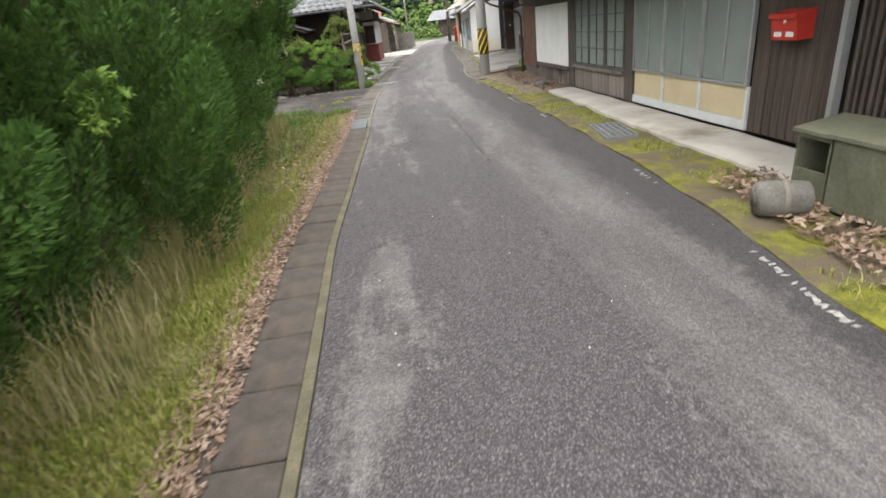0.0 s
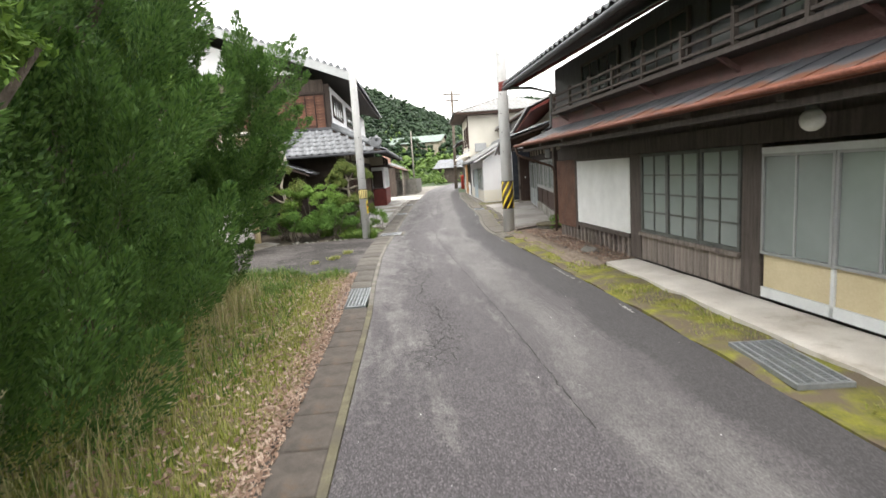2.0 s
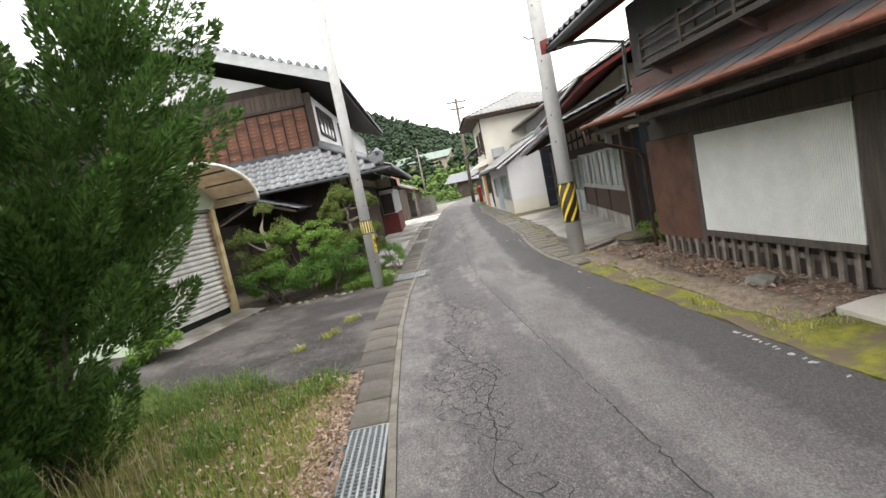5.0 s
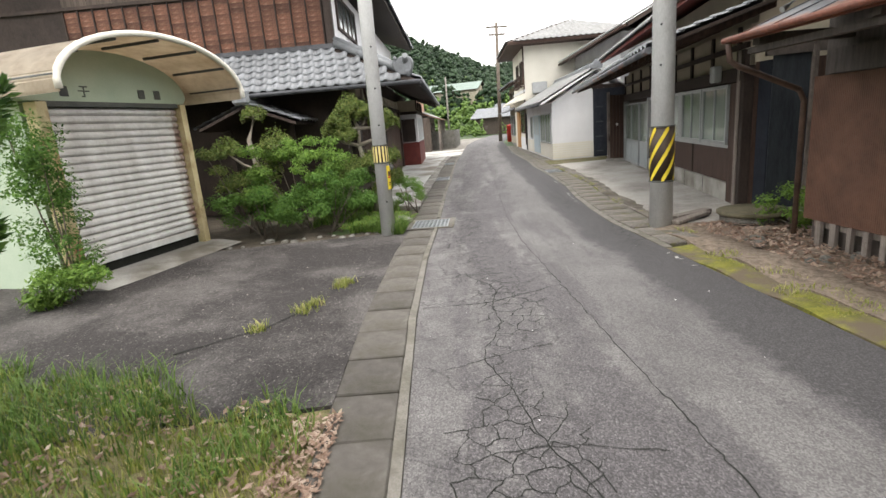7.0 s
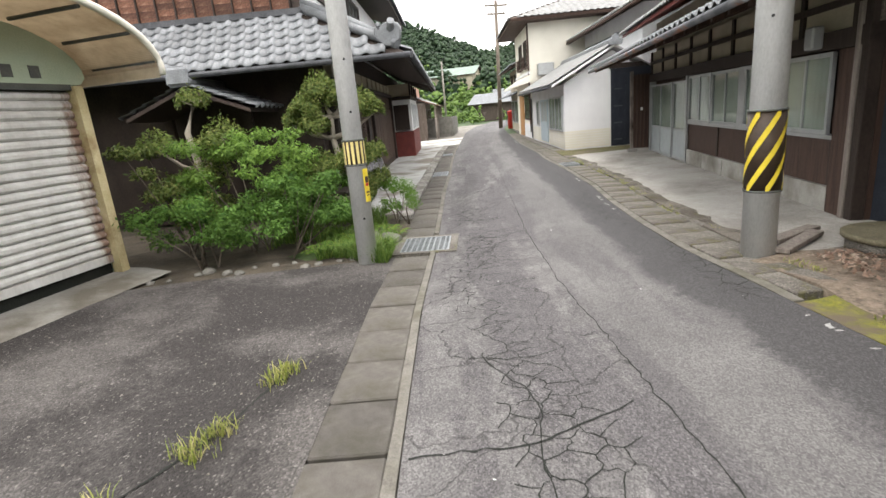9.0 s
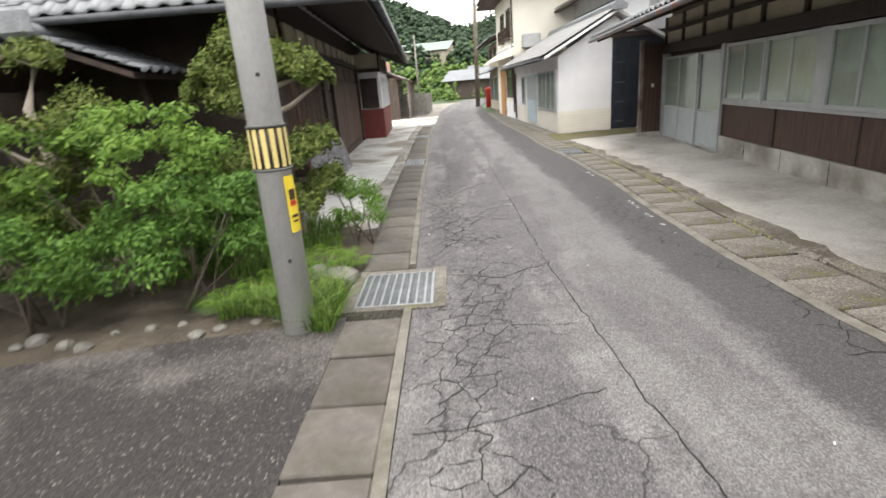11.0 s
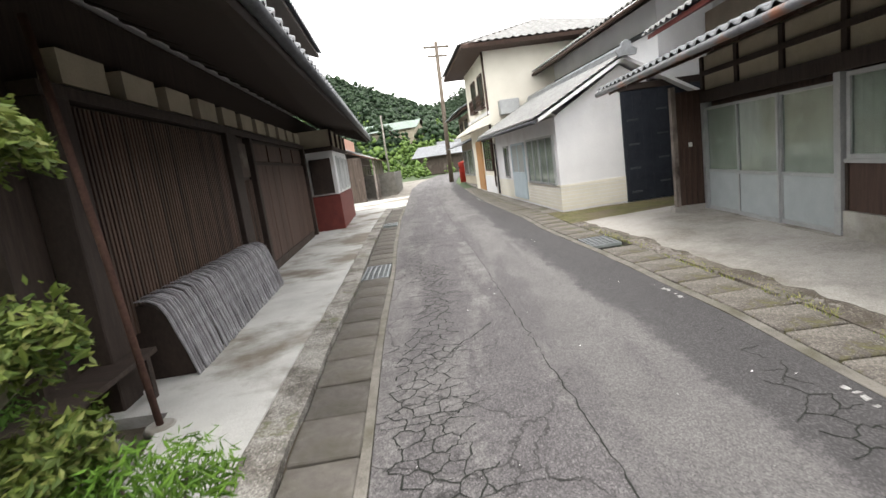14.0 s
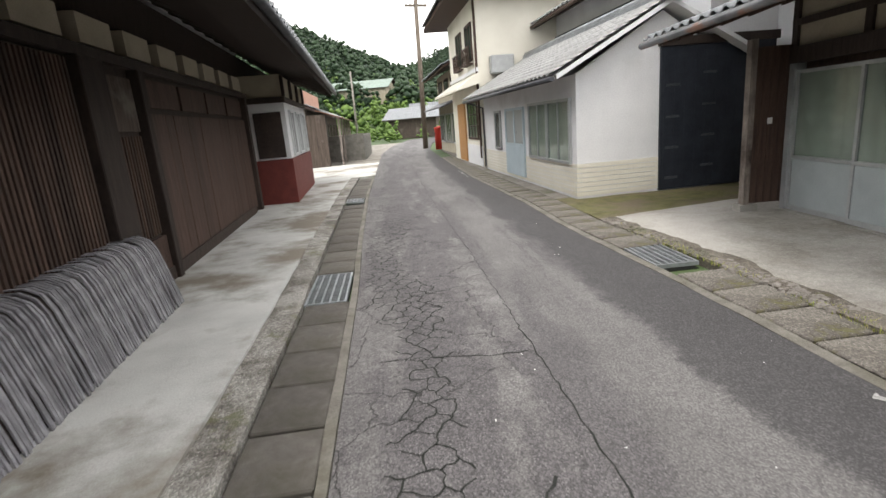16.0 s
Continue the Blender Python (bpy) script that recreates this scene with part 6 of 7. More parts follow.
# ---- planting ----
def conifer(m, height, radius, count, seed, label, lean=(0, 0), bare=0.0):
    """A dense clipped conifer: trunk, limbs and many upright sprays round several leaders."""
    r = np.random.default_rng(seed)
    t = thing("conifer", m, label, "tree", "conifer hedge")
    part("trunk", tube(bmesh.new(), [(0, 0, -0.1), (0.05, 0, height * 0.4), (lean[0] * 0.7, lean[1] * 0.7, height * 0.88)], [0.13, 0.1, 0.03], 8), "bark", t)
    for k in range(7):
        a, z = k * 2.4 + seed, height * (0.12 + 0.1 * k)
        part("limb", tube(bmesh.new(), [(0, 0, z), (0.5 * radius * math.cos(a), 0.5 * radius * math.sin(a), z + 0.35), (0.8 * radius * math.cos(a), 0.8 * radius * math.sin(a), z + 0.9)], [0.06, 0.045, 0.015], 6), "bark", t)
    n_l = int(44 + 34 * radius)
    la = r.uniform(0, math.tau, n_l)
    lz = (bare + (1 - bare) * r.uniform(0.0, 0.92, n_l) ** 1.15) * height * 0.86
    lr = radius * (1 - 0.72 * (lz / height) ** 1.5) * r.uniform(0.1, 1.0, n_l) ** 0.55 * 0.86
    per = count // n_l
    P_, D_ = [], []
    for k in range(n_l):
        o = np.array([lr[k] * math.cos(la[k]) + lean[0] * lz[k] / height, lr[k] * math.sin(la[k]) + lean[1] * lz[k] / height, lz[k]])
        ax = np.array([math.cos(la[k]) * 0.5 + lean[0] * 0.25, math.sin(la[k]) * 0.5 + lean[1] * 0.25, 0.95]) + r.normal(0, 0.16, 3)
        ax /= np.linalg.norm(ax)
        ln_, ra = r.uniform(0.55, 1.15), r.uniform(0.15, 0.27) * min(1.0, radius + 0.15)
        t_ = r.uniform(0, 1, per) ** 0.85
        rad = ra * np.sin(np.pi * np.clip(0.12 + 0.88 * t_, 0, 1)) ** 0.75 * r.uniform(0.3, 1.0, per) ** 0.6
        s1 = np.cross(ax, [0.3, 0.9, 0.1]); s1 /= np.linalg.norm(s1)
        s2 = np.cross(ax, s1)
        a = r.uniform(0, math.tau, per)
        out = np.cos(a)[:, None] * s1 + np.sin(a)[:, None] * s2
        px = o + ax * (ln_ * t_)[:, None] + out * rad[:, None]
        keep = px[:, 2] > 0.05
        P_.append(px[keep]); D_.append((ax * 1.25 + out * 0.75 + r.normal(0, 0.2, (per, 3)))[keep])
    # the shaded inside of the crown
    k_ = count // 5
    a, hz = r.uniform(0, math.tau, k_), r.uniform(0.02 + bare, 0.85, k_)
    rad = radius * (1 - 0.72 * hz ** 1.5) * np.sqrt(r.uniform(0, 1, k_)) * 0.72
    P_.append(np.stack([rad * np.cos(a) + lean[0] * hz, rad * np.sin(a) + lean[1] * hz, hz * height], 1)); D_.append(np.stack([np.cos(a), np.sin(a), np.full(k_, 0.6)], 1) + r.normal(0, 0.4, (k_, 3)))
    needles("crown", np.concatenate(P_), np.concatenate(D_), 0.06, 0.0105, "conifer", t)
    return t


ht = [(-4.1, 0.4, 4.6, 1.5), (-4.5, 2.6, 5.0, 1.55), (-4.0, 4.6, 4.8, 1.5), (-4.2, 6.6, 5.5, 1.6), (-3.95, 8.6, 5.7, 1.6), (-4.5, 10.6, 5.7, 1.4), (-4.0, 11.4, 5.3, 0.85)]
for k, (x, y, h, r_) in enumerate(ht):
    conifer(pose(x, y, 0), h, r_, 96000, 11 + k, "tall dense dark-green conifer in a roadside hedge", (0.35, 0.1))
conifer(pose(-3.6, 11.6, 0), 4.5, 0.56, 46000, 31, "leaning dark-green conifer at the end of the hedge", (1.45, 0.4), 0.22)


def bush(m, blobs, count, leaf, material, label, stems=5, name="shrub", narrow=0.4):
    t = thing(name, m, label, "shrub" if name == "shrub" else "tree")
    for k in range(stems):
        b = blobs[k % len(blobs)]
        part("stem", tube(bmesh.new(), [(0.12 * math.cos(k * 2.1), 0.12 * math.sin(k * 2.1), -0.05), (b[0] * 0.5, b[1] * 0.5, b[2] * 0.5), (b[0], b[1], b[2])], [0.014, 0.01, 0.005], 5), "bark", t)
    P_, N_ = [], []
    tot = sum(b[3] ** 2 for b in blobs)
    for b in blobs:
        k = int(count * b[3] ** 2 / tot)
        d = rng.normal(0, 1, (k, 3))
        d /= np.linalg.norm(d, axis=1)[:, None]
        rad = b[3] * (0.3 + 1.25 * rng.beta(2.2, 2.6, k))[:, None]
        p_ = np.array(b[:3]) + d * rad * np.array([1, 1, b[4]])
        P_.append(p_); N_.append(d + np.array([0, 0, 0.8]))
    P_, N_ = np.concatenate(P_), np.concatenate(N_)
    keep = P_[:, 2] > 0.02
    leaf_cloud("crown", P_[keep], N_[keep], leaf, material, t, narrow=narrow)
    return t


def blob_set(n, rx_, ry_, z0, z1, r0, r1, flat, seed):
    r = np.random.default_rng(seed)
    return [(r.uniform(-rx_, rx_) * 1.1, r.uniform(-ry_, ry_) * 1.1, r.uniform(z0, z1), 0.66 * r.uniform(r0, r1), flat) for _ in range(int(n * 1.7))]


for k, (y, z, n_, sp, x) in enumerate(((3.6, 1.45, 4, 0.2, -2.95), (9.4, 3.2, 7, 0.35, -3.35), (8.0, 3.9, 8, 0.4, -3.3), (6.3, 2.6, 4, 0.25, -3.0))):
    bush(pose(x - 0.9, y, 0), [(0.9 + 0.4 * a[0], a[1], z + a[2], a[3], a[4]) for a in blob_set(n_, sp, sp, -0.6 * sp, 0.9 * sp, 0.1, 0.2, 0.7, 40 + k)], 150 * n_, 0.085, "bush", "light-green broadleaf sprigs growing through the hedge", 3)
bush(FS @ pose(0.05, -2.72, 0), blob_set(18, 0.24, 0.26, 0.1, 2.1, 0.18, 0.32, 0.9, 21), 7000, 0.055, "bush_dark", "vine-covered post beside the shutter", 6)
bush(FS @ pose(0.3, -3.0, 0), blob_set(9, 0.4, 0.3, 0.05, 0.4, 0.12, 0.24, 0.8, 22), 2500, 0.07, "bush", "green weeds at the shed corner", 5)
bush(pose(-2.35, 19.5, 0), blob_set(16, 0.75, 0.5, 0.5, 1.75, 0.2, 0.38, 0.5, 3), 9000, 0.065, "bush", "light green leafy shrub in the garden bed", 7)
bush(pose(-1.75, 19.0, 0), blob_set(14, 0.6, 0.4, 0.3, 1.0, 0.18, 0.34, 0.6, 4), 7000, 0.06, "bush_dark", "dense green shrub beside the drive", 6)
bush(pose(-2.9, 18.9, 0), blob_set(14, 0.6, 0.45, 0.25, 0.95, 0.18, 0.34, 0.6, 5), 7000, 0.06, "bush_dark", "dense green shrub beside the drive", 6)
bush(pose(-3.35, 19.8, 0), blob_set(12, 0.55, 0.5, 0.5, 1.7, 0.2, 0.36, 0.5, 6), 5000, 0.08, "pad", "thin olive-green garden shrub", 6)
bush(pose(-1.5, 20.0, 0), blob_set(10, 0.45, 0.4, 0.2, 0.8, 0.18, 0.3, 0.7, 8), 4000, 0.07, "bush_dark", "low green shrub by the pavement", 5)
bush(pose(-0.27, 20.15, 0), blob_set(7, 0.22, 0.22, 0.15, 0.65, 0.1, 0.2, 0.8, 9), 2600, 0.06, "fern", "small bright green weed shrub by the gutter", 6, narrow=0.2)
bush(pose(-2.0, 21.6, 0), blob_set(10, 0.6, 0.4, 0.2, 0.9, 0.2, 0.34, 0.7, 10), 4000, 0.07, "bush_dark", "low green shrub behind the clipped tree", 5)
bush(pose(4.35, 15.5, 0), blob_set(8, 0.25, 0.3, 0.1, 0.5, 0.1, 0.2, 0.8, 12), 2000, 0.06, "bush", "weeds by the dark gap", 5)


def clipped_tree(m, trunk, pads, seed, count):
    """A cloud-pruned garden tree: bent bare limbs with flat leaf pads."""
    t = thing("clipped_tree", m, "cloud-pruned garden tree with bare limbs and leaf pads", "tree", "clipped trees")
    part("trunk", tube(bmesh.new(), trunk, [0.085 - 0.055 * i / (len(trunk) - 1) for i in range(len(trunk))], 10), "pale_bark", t)
    for x, y, z, r_ in pads:
        r_ *= 0.8
        near = min(trunk, key=lambda q: (q[0] - x) ** 2 + (q[1] - y) ** 2 + 2.5 * (q[2] + 0.25 - z) ** 2)
        part("limb", tube(bmesh.new(), [near, ((near[0] + x) / 2, (near[1] + y) / 2 + 0.04, (near[2] * 0.6 + z * 0.4) - 0.05), (x, y, z - 0.07)], [0.045, 0.03, 0.012], 7), "pale_bark", t)
        for q in range(4):
            a = q * 1.57 + x
            part("twig", tube(bmesh.new(), [(x, y, z - 0.07), (x + 0.6 * r_ * math.cos(a), y + 0.6 * r_ * math.sin(a), z + 0.02)], [0.012, 0.005], 5), "pale_bark", t)
        k = int(count * r_ * r_)
        a, rr = rng.uniform(0, math.tau, k), r_ * np.sqrt(rng.uniform(0, 1, k))
        zz = z + 0.8 * r_ * (1 - (rr / r_) ** 2) * rng.uniform(-0.1, 1.1, k) + rng.normal(0, 0.035, k) + 0.05 * np.sin(a * 3 + x * 9)
        pts = np.stack([x + rr * np.cos(a), y + rr * np.sin(a), zz], 1)
        pad_ = leaf_cloud("leaf_pad", pts, np.tile([0, 0, 1.0], (k, 1)) + 0.7 * np.stack([np.cos(a), np.sin(a), np.zeros(k)], 1), 0.058, "pad", t, narrow=0.42, jitter=0.75)
        tagged(pad_, kind="stuff")
    return t


clipped_tree(pose(-1.02, 20.45, 0), [(0.06, -0.05, -0.08), (0.07, -0.03, 0.45), (-0.02, 0.0, 0.85), (-0.13, 0.02, 1.2), (-0.17, 0.04, 1.42), (-0.14, 0.06, 1.75)], [(-0.25, 0.1, 2.14, 0.38), (-0.52, -0.05, 1.88, 0.32), (0.02, 0.02, 2.0, 0.34), (0.32, -0.1, 1.88, 0.34), (0.5, -0.12, 1.8, 0.24), (-0.4, -0.15, 1.62, 0.3), (-0.72, 0.0, 1.72, 0.22), (-0.34, -0.2, 0.98, 0.34), (0.02, -0.3, 1.02, 0.34), (0.33, -0.2, 1.1, 0.28), (0.5, -0.12, 1.16, 0.19), (0.42, -0.18, 0.7, 0.24), (0.2, -0.3, 0.52, 0.27), (-0.5, -0.3, 0.66, 0.32), (0.55, -0.16, 0.78, 0.15)], 1, 30000)
clipped_tree(pose(-3.3, 20.3, 0), [(0, 0, -0.05), (-0.05, 0.02, 0.6), (0.1, 0.0, 1.1), (0.0, 0.05, 1.7), (0.15, 0.1, 2.1)], [(0.15, 0.1, 2.15, 0.32), (0.55, -0.1, 1.6, 0.4), (-0.4, -0.1, 1.55, 0.34), (0.35, -0.3, 1.1, 0.36), (-0.35, -0.2, 0.9, 0.34)], 2, 11000)


def fern(m, n, length, seed, label="bright green fern in the garden bed"):
    """Arching fronds with paired leaflets."""
    r = np.random.default_rng(seed)
    t = thing("fern", m, label, "fern", "ferns")
    for k in range(n):
        a, L = k * math.tau / n + r.uniform(-0.3, 0.3), length * r.uniform(0.7, 1.15)
        d, s = np.array([math.cos(a), math.sin(a), 0]), np.array([-math.sin(a), math.cos(a), 0])
        rise = r.uniform(0.45, 0.8)
        q = np.linspace(0.0, 1.0, 15)
        spine = [d * (L * x) * 0.85 + np.array([0, 0, L * (rise * 1.9 * x - 1.5 * rise * x * x)]) for x in q]
        vs, fs = [], []
        for i in range(2, 15):
            w = L * 0.26 * math.sin(math.pi * min(1, 0.16 + 0.84 * q[i])) + 0.008
            for sg in (-1, 1):
                b = len(vs)
                tip = spine[i] + s * sg * w + d * w * 0.4 - np.array([0, 0, 0.2 * w])
                mid = (spine[i] + tip) / 2
                vs += [tuple(spine[i]), tuple(mid + d * L * 0.028), tuple(tip), tuple(mid - d * L * 0.02)]
                fs.append((b, b + 1, b + 2, b + 3))
        frond = raw("frond", vs, fs, "fern", t)
        part("frond_stem", tube(bmesh.new(), [tuple(x) for x in spine[::3]], 0.003, 4), "grass", frond)
    return t


for k, (x, y, L) in enumerate(((-0.95, 19.3, 0.36), (-0.72, 18.75, 0.32), (-0.62, 19.35, 0.34), (-0.48, 19.65, 0.3), (-1.2, 19.0, 0.34), (-0.98, 18.8, 0.36), (-0.85, 19.75, 0.32), (-1.45, 18.75, 0.3), (-0.35, 19.35, 0.22), (-1.2, 19.65, 0.36))):
    fern(pose(x, y, 0.0), 8 + k % 3, L, 80 + k)

# grass of the verge, tall dry stems, dead leaves along the gutter
def scatter(n, y0, y1, xa, xb, z=0.0, seed=0):
    r = np.random.default_rng(seed)
    ys = r.uniform(y0, y1, n)
    a, b = np.array([xa(y) for y in ys]), np.array([xb(y) for y in ys])
    return np.stack([a + (b - a) * r.uniform(0, 1, n), ys, np.full(n, z)], 1)


def clumped(n, *a, seed=0, amount=0.45, **k):
    p_ = scatter(int(n * 2.2), *a, seed=seed, **k)
    w_ = np.array([noise.noise((x * 1.4, y * 1.4, seed)) for x, y, _ in p_])
    return p_[w_ + np.random.default_rng(seed).uniform(-0.5, 0.5, len(p_)) * amount > -0.05][:n]


vg = scatter(62000, 0.3, 14.0, lambda y: -4.0, lambda y: gx(y) - 0.06, seed=1)


def verge_only(p_, over=0.0):
    """Keeps what grows short of the slanting edge of the drive."""
    return p_[[y < 12.6 + over - 0.46 * (x + 1.35) + 0.5 * noise.noise((x * 2.2, 3.0, y)) for x, y, _ in p_]]


vg = verge_only(vg)
blades("verge_grass", np.concatenate([vg, scatter(22000, 0.3, 6.0, lambda y: -3.6, lambda y: gx(y) - 0.06, seed=61)]), 0.065, 0.005, "grass", "short yellow-green verge grass")
blades("green_grass", verge_only(clumped(8000, 0.3, 13.3, lambda y: -4.2, lambda y: gx(y) - 0.55, seed=2, amount=0.8)), 0.13, 0.005, "green_grass", "lush green grass tufts on the verge", 0.6)
blades("dry_grass", np.concatenate([clumped(900, 0.3, 5.0, lambda y: -3.3, lambda y: gx(y) - 0.4, seed=3, amount=0.6), clumped(700, 5.0, 11.5, lambda y: -3.3, lambda y: -2.7, seed=33, amount=0.6)]), 0.5, 0.0035, "dry_grass", "tall dry grass stems under the hedge", 0.45)
blades("drive_grass", verge_only(clumped(5200, 11.4, 14.2, lambda y: -4.4, lambda y: gx(y) - 0.05, seed=4, amount=0.9), 0.12), 0.16, 0.005, "green_grass", "long grass tufts at the edge of the drive", 1.0)
blades("pole_grass", clumped(1500, 17.7, 18.6, lambda y: -1.45, lambda y: gx(y) - 0.06, seed=5, amount=0.9), 0.21, 0.006, "green_grass", "bright grass round the slim pole", 1.1)
blades("bed_grass", clumped(2600, 18.8, 21.2, lambda y: -2.2, lambda y: gx(y) - 0.1 if y < 19.8 else -0.5, seed=6), 0.2, 0.007, "green_grass", "grass and ferns in the garden bed", 0.7)
blades("moss_grass", clumped(3500, 0.5, 15, lambda y: rx(y) + 0.1, lambda y: at_y(SILL, y) - 0.03 if y < 11 else rx(y) + 0.6, seed=7, amount=0.3), 0.05, 0.005, "grass", "short grass tufts in the moss", 0.8)


def litter(name, pts, size, material, label):
    ob = leaf_cloud(name, pts, np.tile([0, 0, 1.0], (len(pts), 1)), size, material, None, label, 0.45, 0.35)
    return tagged(ob, label, "leaves", "", "stuff")


pl = scatter(9500, 0.3, 12.6, lambda y: gx(y) - 0.2, lambda y: gx(y) + 0.1, 0.032, seed=8)
litter("dead_leaves", pl, 0.05, "dead_leaf", "brown dead bamboo leaves along the gutter")
litter("verge_leaves", verge_only(scatter(2600, 6, 13.4, lambda y: -3.2, lambda y: gx(y) - 0.1, 0.05, seed=9)), 0.06, "dead_leaf", "dead leaves in the verge grass")
litter("gravel_leaves", scatter(3500, 11, 16.2, lambda y: rx(y) + 0.75, lambda y: 4.3, 0.07, seed=10), 0.07, "dead_leaf", "dead leaves on the dirt")
litter("bin_leaves", scatter(900, 1.5, 4.0, lambda y: rx(y) + 0.3, lambda y: rx(y) + 0.95, 0.06, seed=11), 0.08, "dead_leaf", "dead leaves beside the bins")
litter("road_chips", scatter(110, 0, 30, lambda y: lx(y) + 0.1, lambda y: rx(y) - 0.1, 0.008, seed=12), 0.018, "white_paint", "small pale stone chips on the road")


def stone(m, s, seed, label="rough grey field stone", group=""):
    bm = bmesh.new()
    bmesh.ops.create_icosphere(bm, subdivisions=2, radius=s)
    for v in bm.verts:
        v.co *= 1 + 0.35 * noise.noise(v.co * (1.6 / s) * 0.6 + Vector((seed, 0, 0)))
        v.co.z *= 0.65
    return solid("stone", bm, "stone", label, "stone", group, m=m)


r_ = np.random.default_rng(5)
for k in range(15):
    stone(pose(-3.6 + 0.2 * k + r_.uniform(-0.08, 0.08), 18.5 - 0.01 * k + r_.uniform(-0.12, 0.15), -0.02), r_.uniform(0.035, 0.085), k, "grey stone edging the garden bed", "edging stones")
for k in range(26):
    y = r_.uniform(11.2, 15.9)
    stone(pose(r_.uniform(rx(y) + 0.85, 3.9), y, 0.03), r_.uniform(0.03, 0.09), 40 + k, "small stone in the dirt", "stones in the dirt")
stone(pose(3.25, 12.1, 0.05), 0.16, 90, "flat pale stone in the dirt")
stone(pose(-1.15, 21.4, 0.1), 0.32, 91, "large dark garden stone")
stone(pose(-0.7, 19.07, 0.02), 0.16, 92, "brown garden stone beside the grating")
stone(pose(-0.5, 18.93, 0.03), 0.17, 93, "brown garden stone beside the grating")
stone(pose(-0.58, 18.62, 0.0), 0.12, 94, "brown garden stone beside the grating")

# old well ring and planks by the pole
ring = thing("concrete_ring", pose(4.2, 16.12, 0.02), "low mossy concrete well ring with lid", "well ring")
part("ring_wall", tube(bmesh.new(), [(0, 0, 0.0), (0, 0, 0.12)], 0.41, 28), "mossy_slab", ring)
part("ring_lid", tube(bmesh.new(), [(0, 0, 0.122), (0, 0, 0.135), (0, 0, 0.17), (0, 0, 0.18)], [0.43, 0.455, 0.455, 0.43], 28), "mossy_lid", ring)
for k, (x, y, a, L) in enumerate(((3.6, 16.6, 30, 0.9), (3.75, 16.85, 22, 0.8))):
    b = B(-L / 2, L / 2, -0.07, 0.07, 0, 0.05, bev=0.006)
    solid("plank", b, "grey_wood", "weathered plank lying by the pole", "plank", "planks by the pole", m=pose(x, y, 0.045 + 0.0 * k, 0, 0, a))

# road markings: worn white edge strokes
def stroke(y0, y1, off, seed):
    vs, fs = [], []
    ys = np.arange(y0, y1, 0.025)
    r = np.random.default_rng(seed)
    for y in ys:
        a = rx(y) + off + r.uniform(-0.015, 0.015)
        vs += [(a - 0.01 - r.uniform(0, 0.02), y, 0.005), (a + 0.01 + r.uniform(0, 0.02), y, 0.005)]
    fs = [(2 * i, 2 * i + 1, 2 * i + 3, 2 * i + 2) for i in range(len(ys) - 1) if noise.noise((ys[i] * 3.1, seed, 0)) + r.uniform(-0.25, 0.25) > 0.05]
    return tagged(raw("edge_marking", vs, fs, "worn_paint"), "worn white edge line on the road", "road marking", "edge lines", "structure")


for k, (a, b) in enumerate(((0.9, 2.6), (4.2, 4.8), (8.3, 8.7), (10.0, 11.2), (14.6, 15.2), (19.0, 20.6), (22.4, 22.8), (35.0, 37.0))):
    stroke(a, b, -0.09, k)

# long open joint and the cross cracks near the garden
def crack(name, pts, wd, seed):
    r = np.random.default_rng(seed)
    vs = []
    P2 = []
    for (x0, y0), (x1, y1) in zip(pts, pts[1:]):
        n = max(2, int(math.hypot(x1 - x0, y1 - y0) / 0.06))
        P2 += [(x0 + (x1 - x0) * i / n + r.normal(0, 0.008), y0 + (y1 - y0) * i / n + r.normal(0, 0.008)) for i in range(n)]
    for i, (x, y) in enumerate(P2):
        q = P2[min(i + 1, len(P2) - 1)], P2[max(i - 1, 0)]
        d = Vector((q[0][0] - q[1][0], q[0][1] - q[1][1])).normalized()
        w_ = wd * r.uniform(0.35, 1.2)
        vs += [(x - d.y * w_, y + d.x * w_, 0.0035), (x + d.y * w_, y - d.x * w_, 0.0035)]
    fs = [(2 * i, 2 * i + 1, 2 * i + 3, 2 * i + 2) for i in range(len(P2) - 1)]
    return tagged(raw(name, vs, fs, "gap_black"), "dark open crack in the asphalt", "crack", "road cracks", "structure")


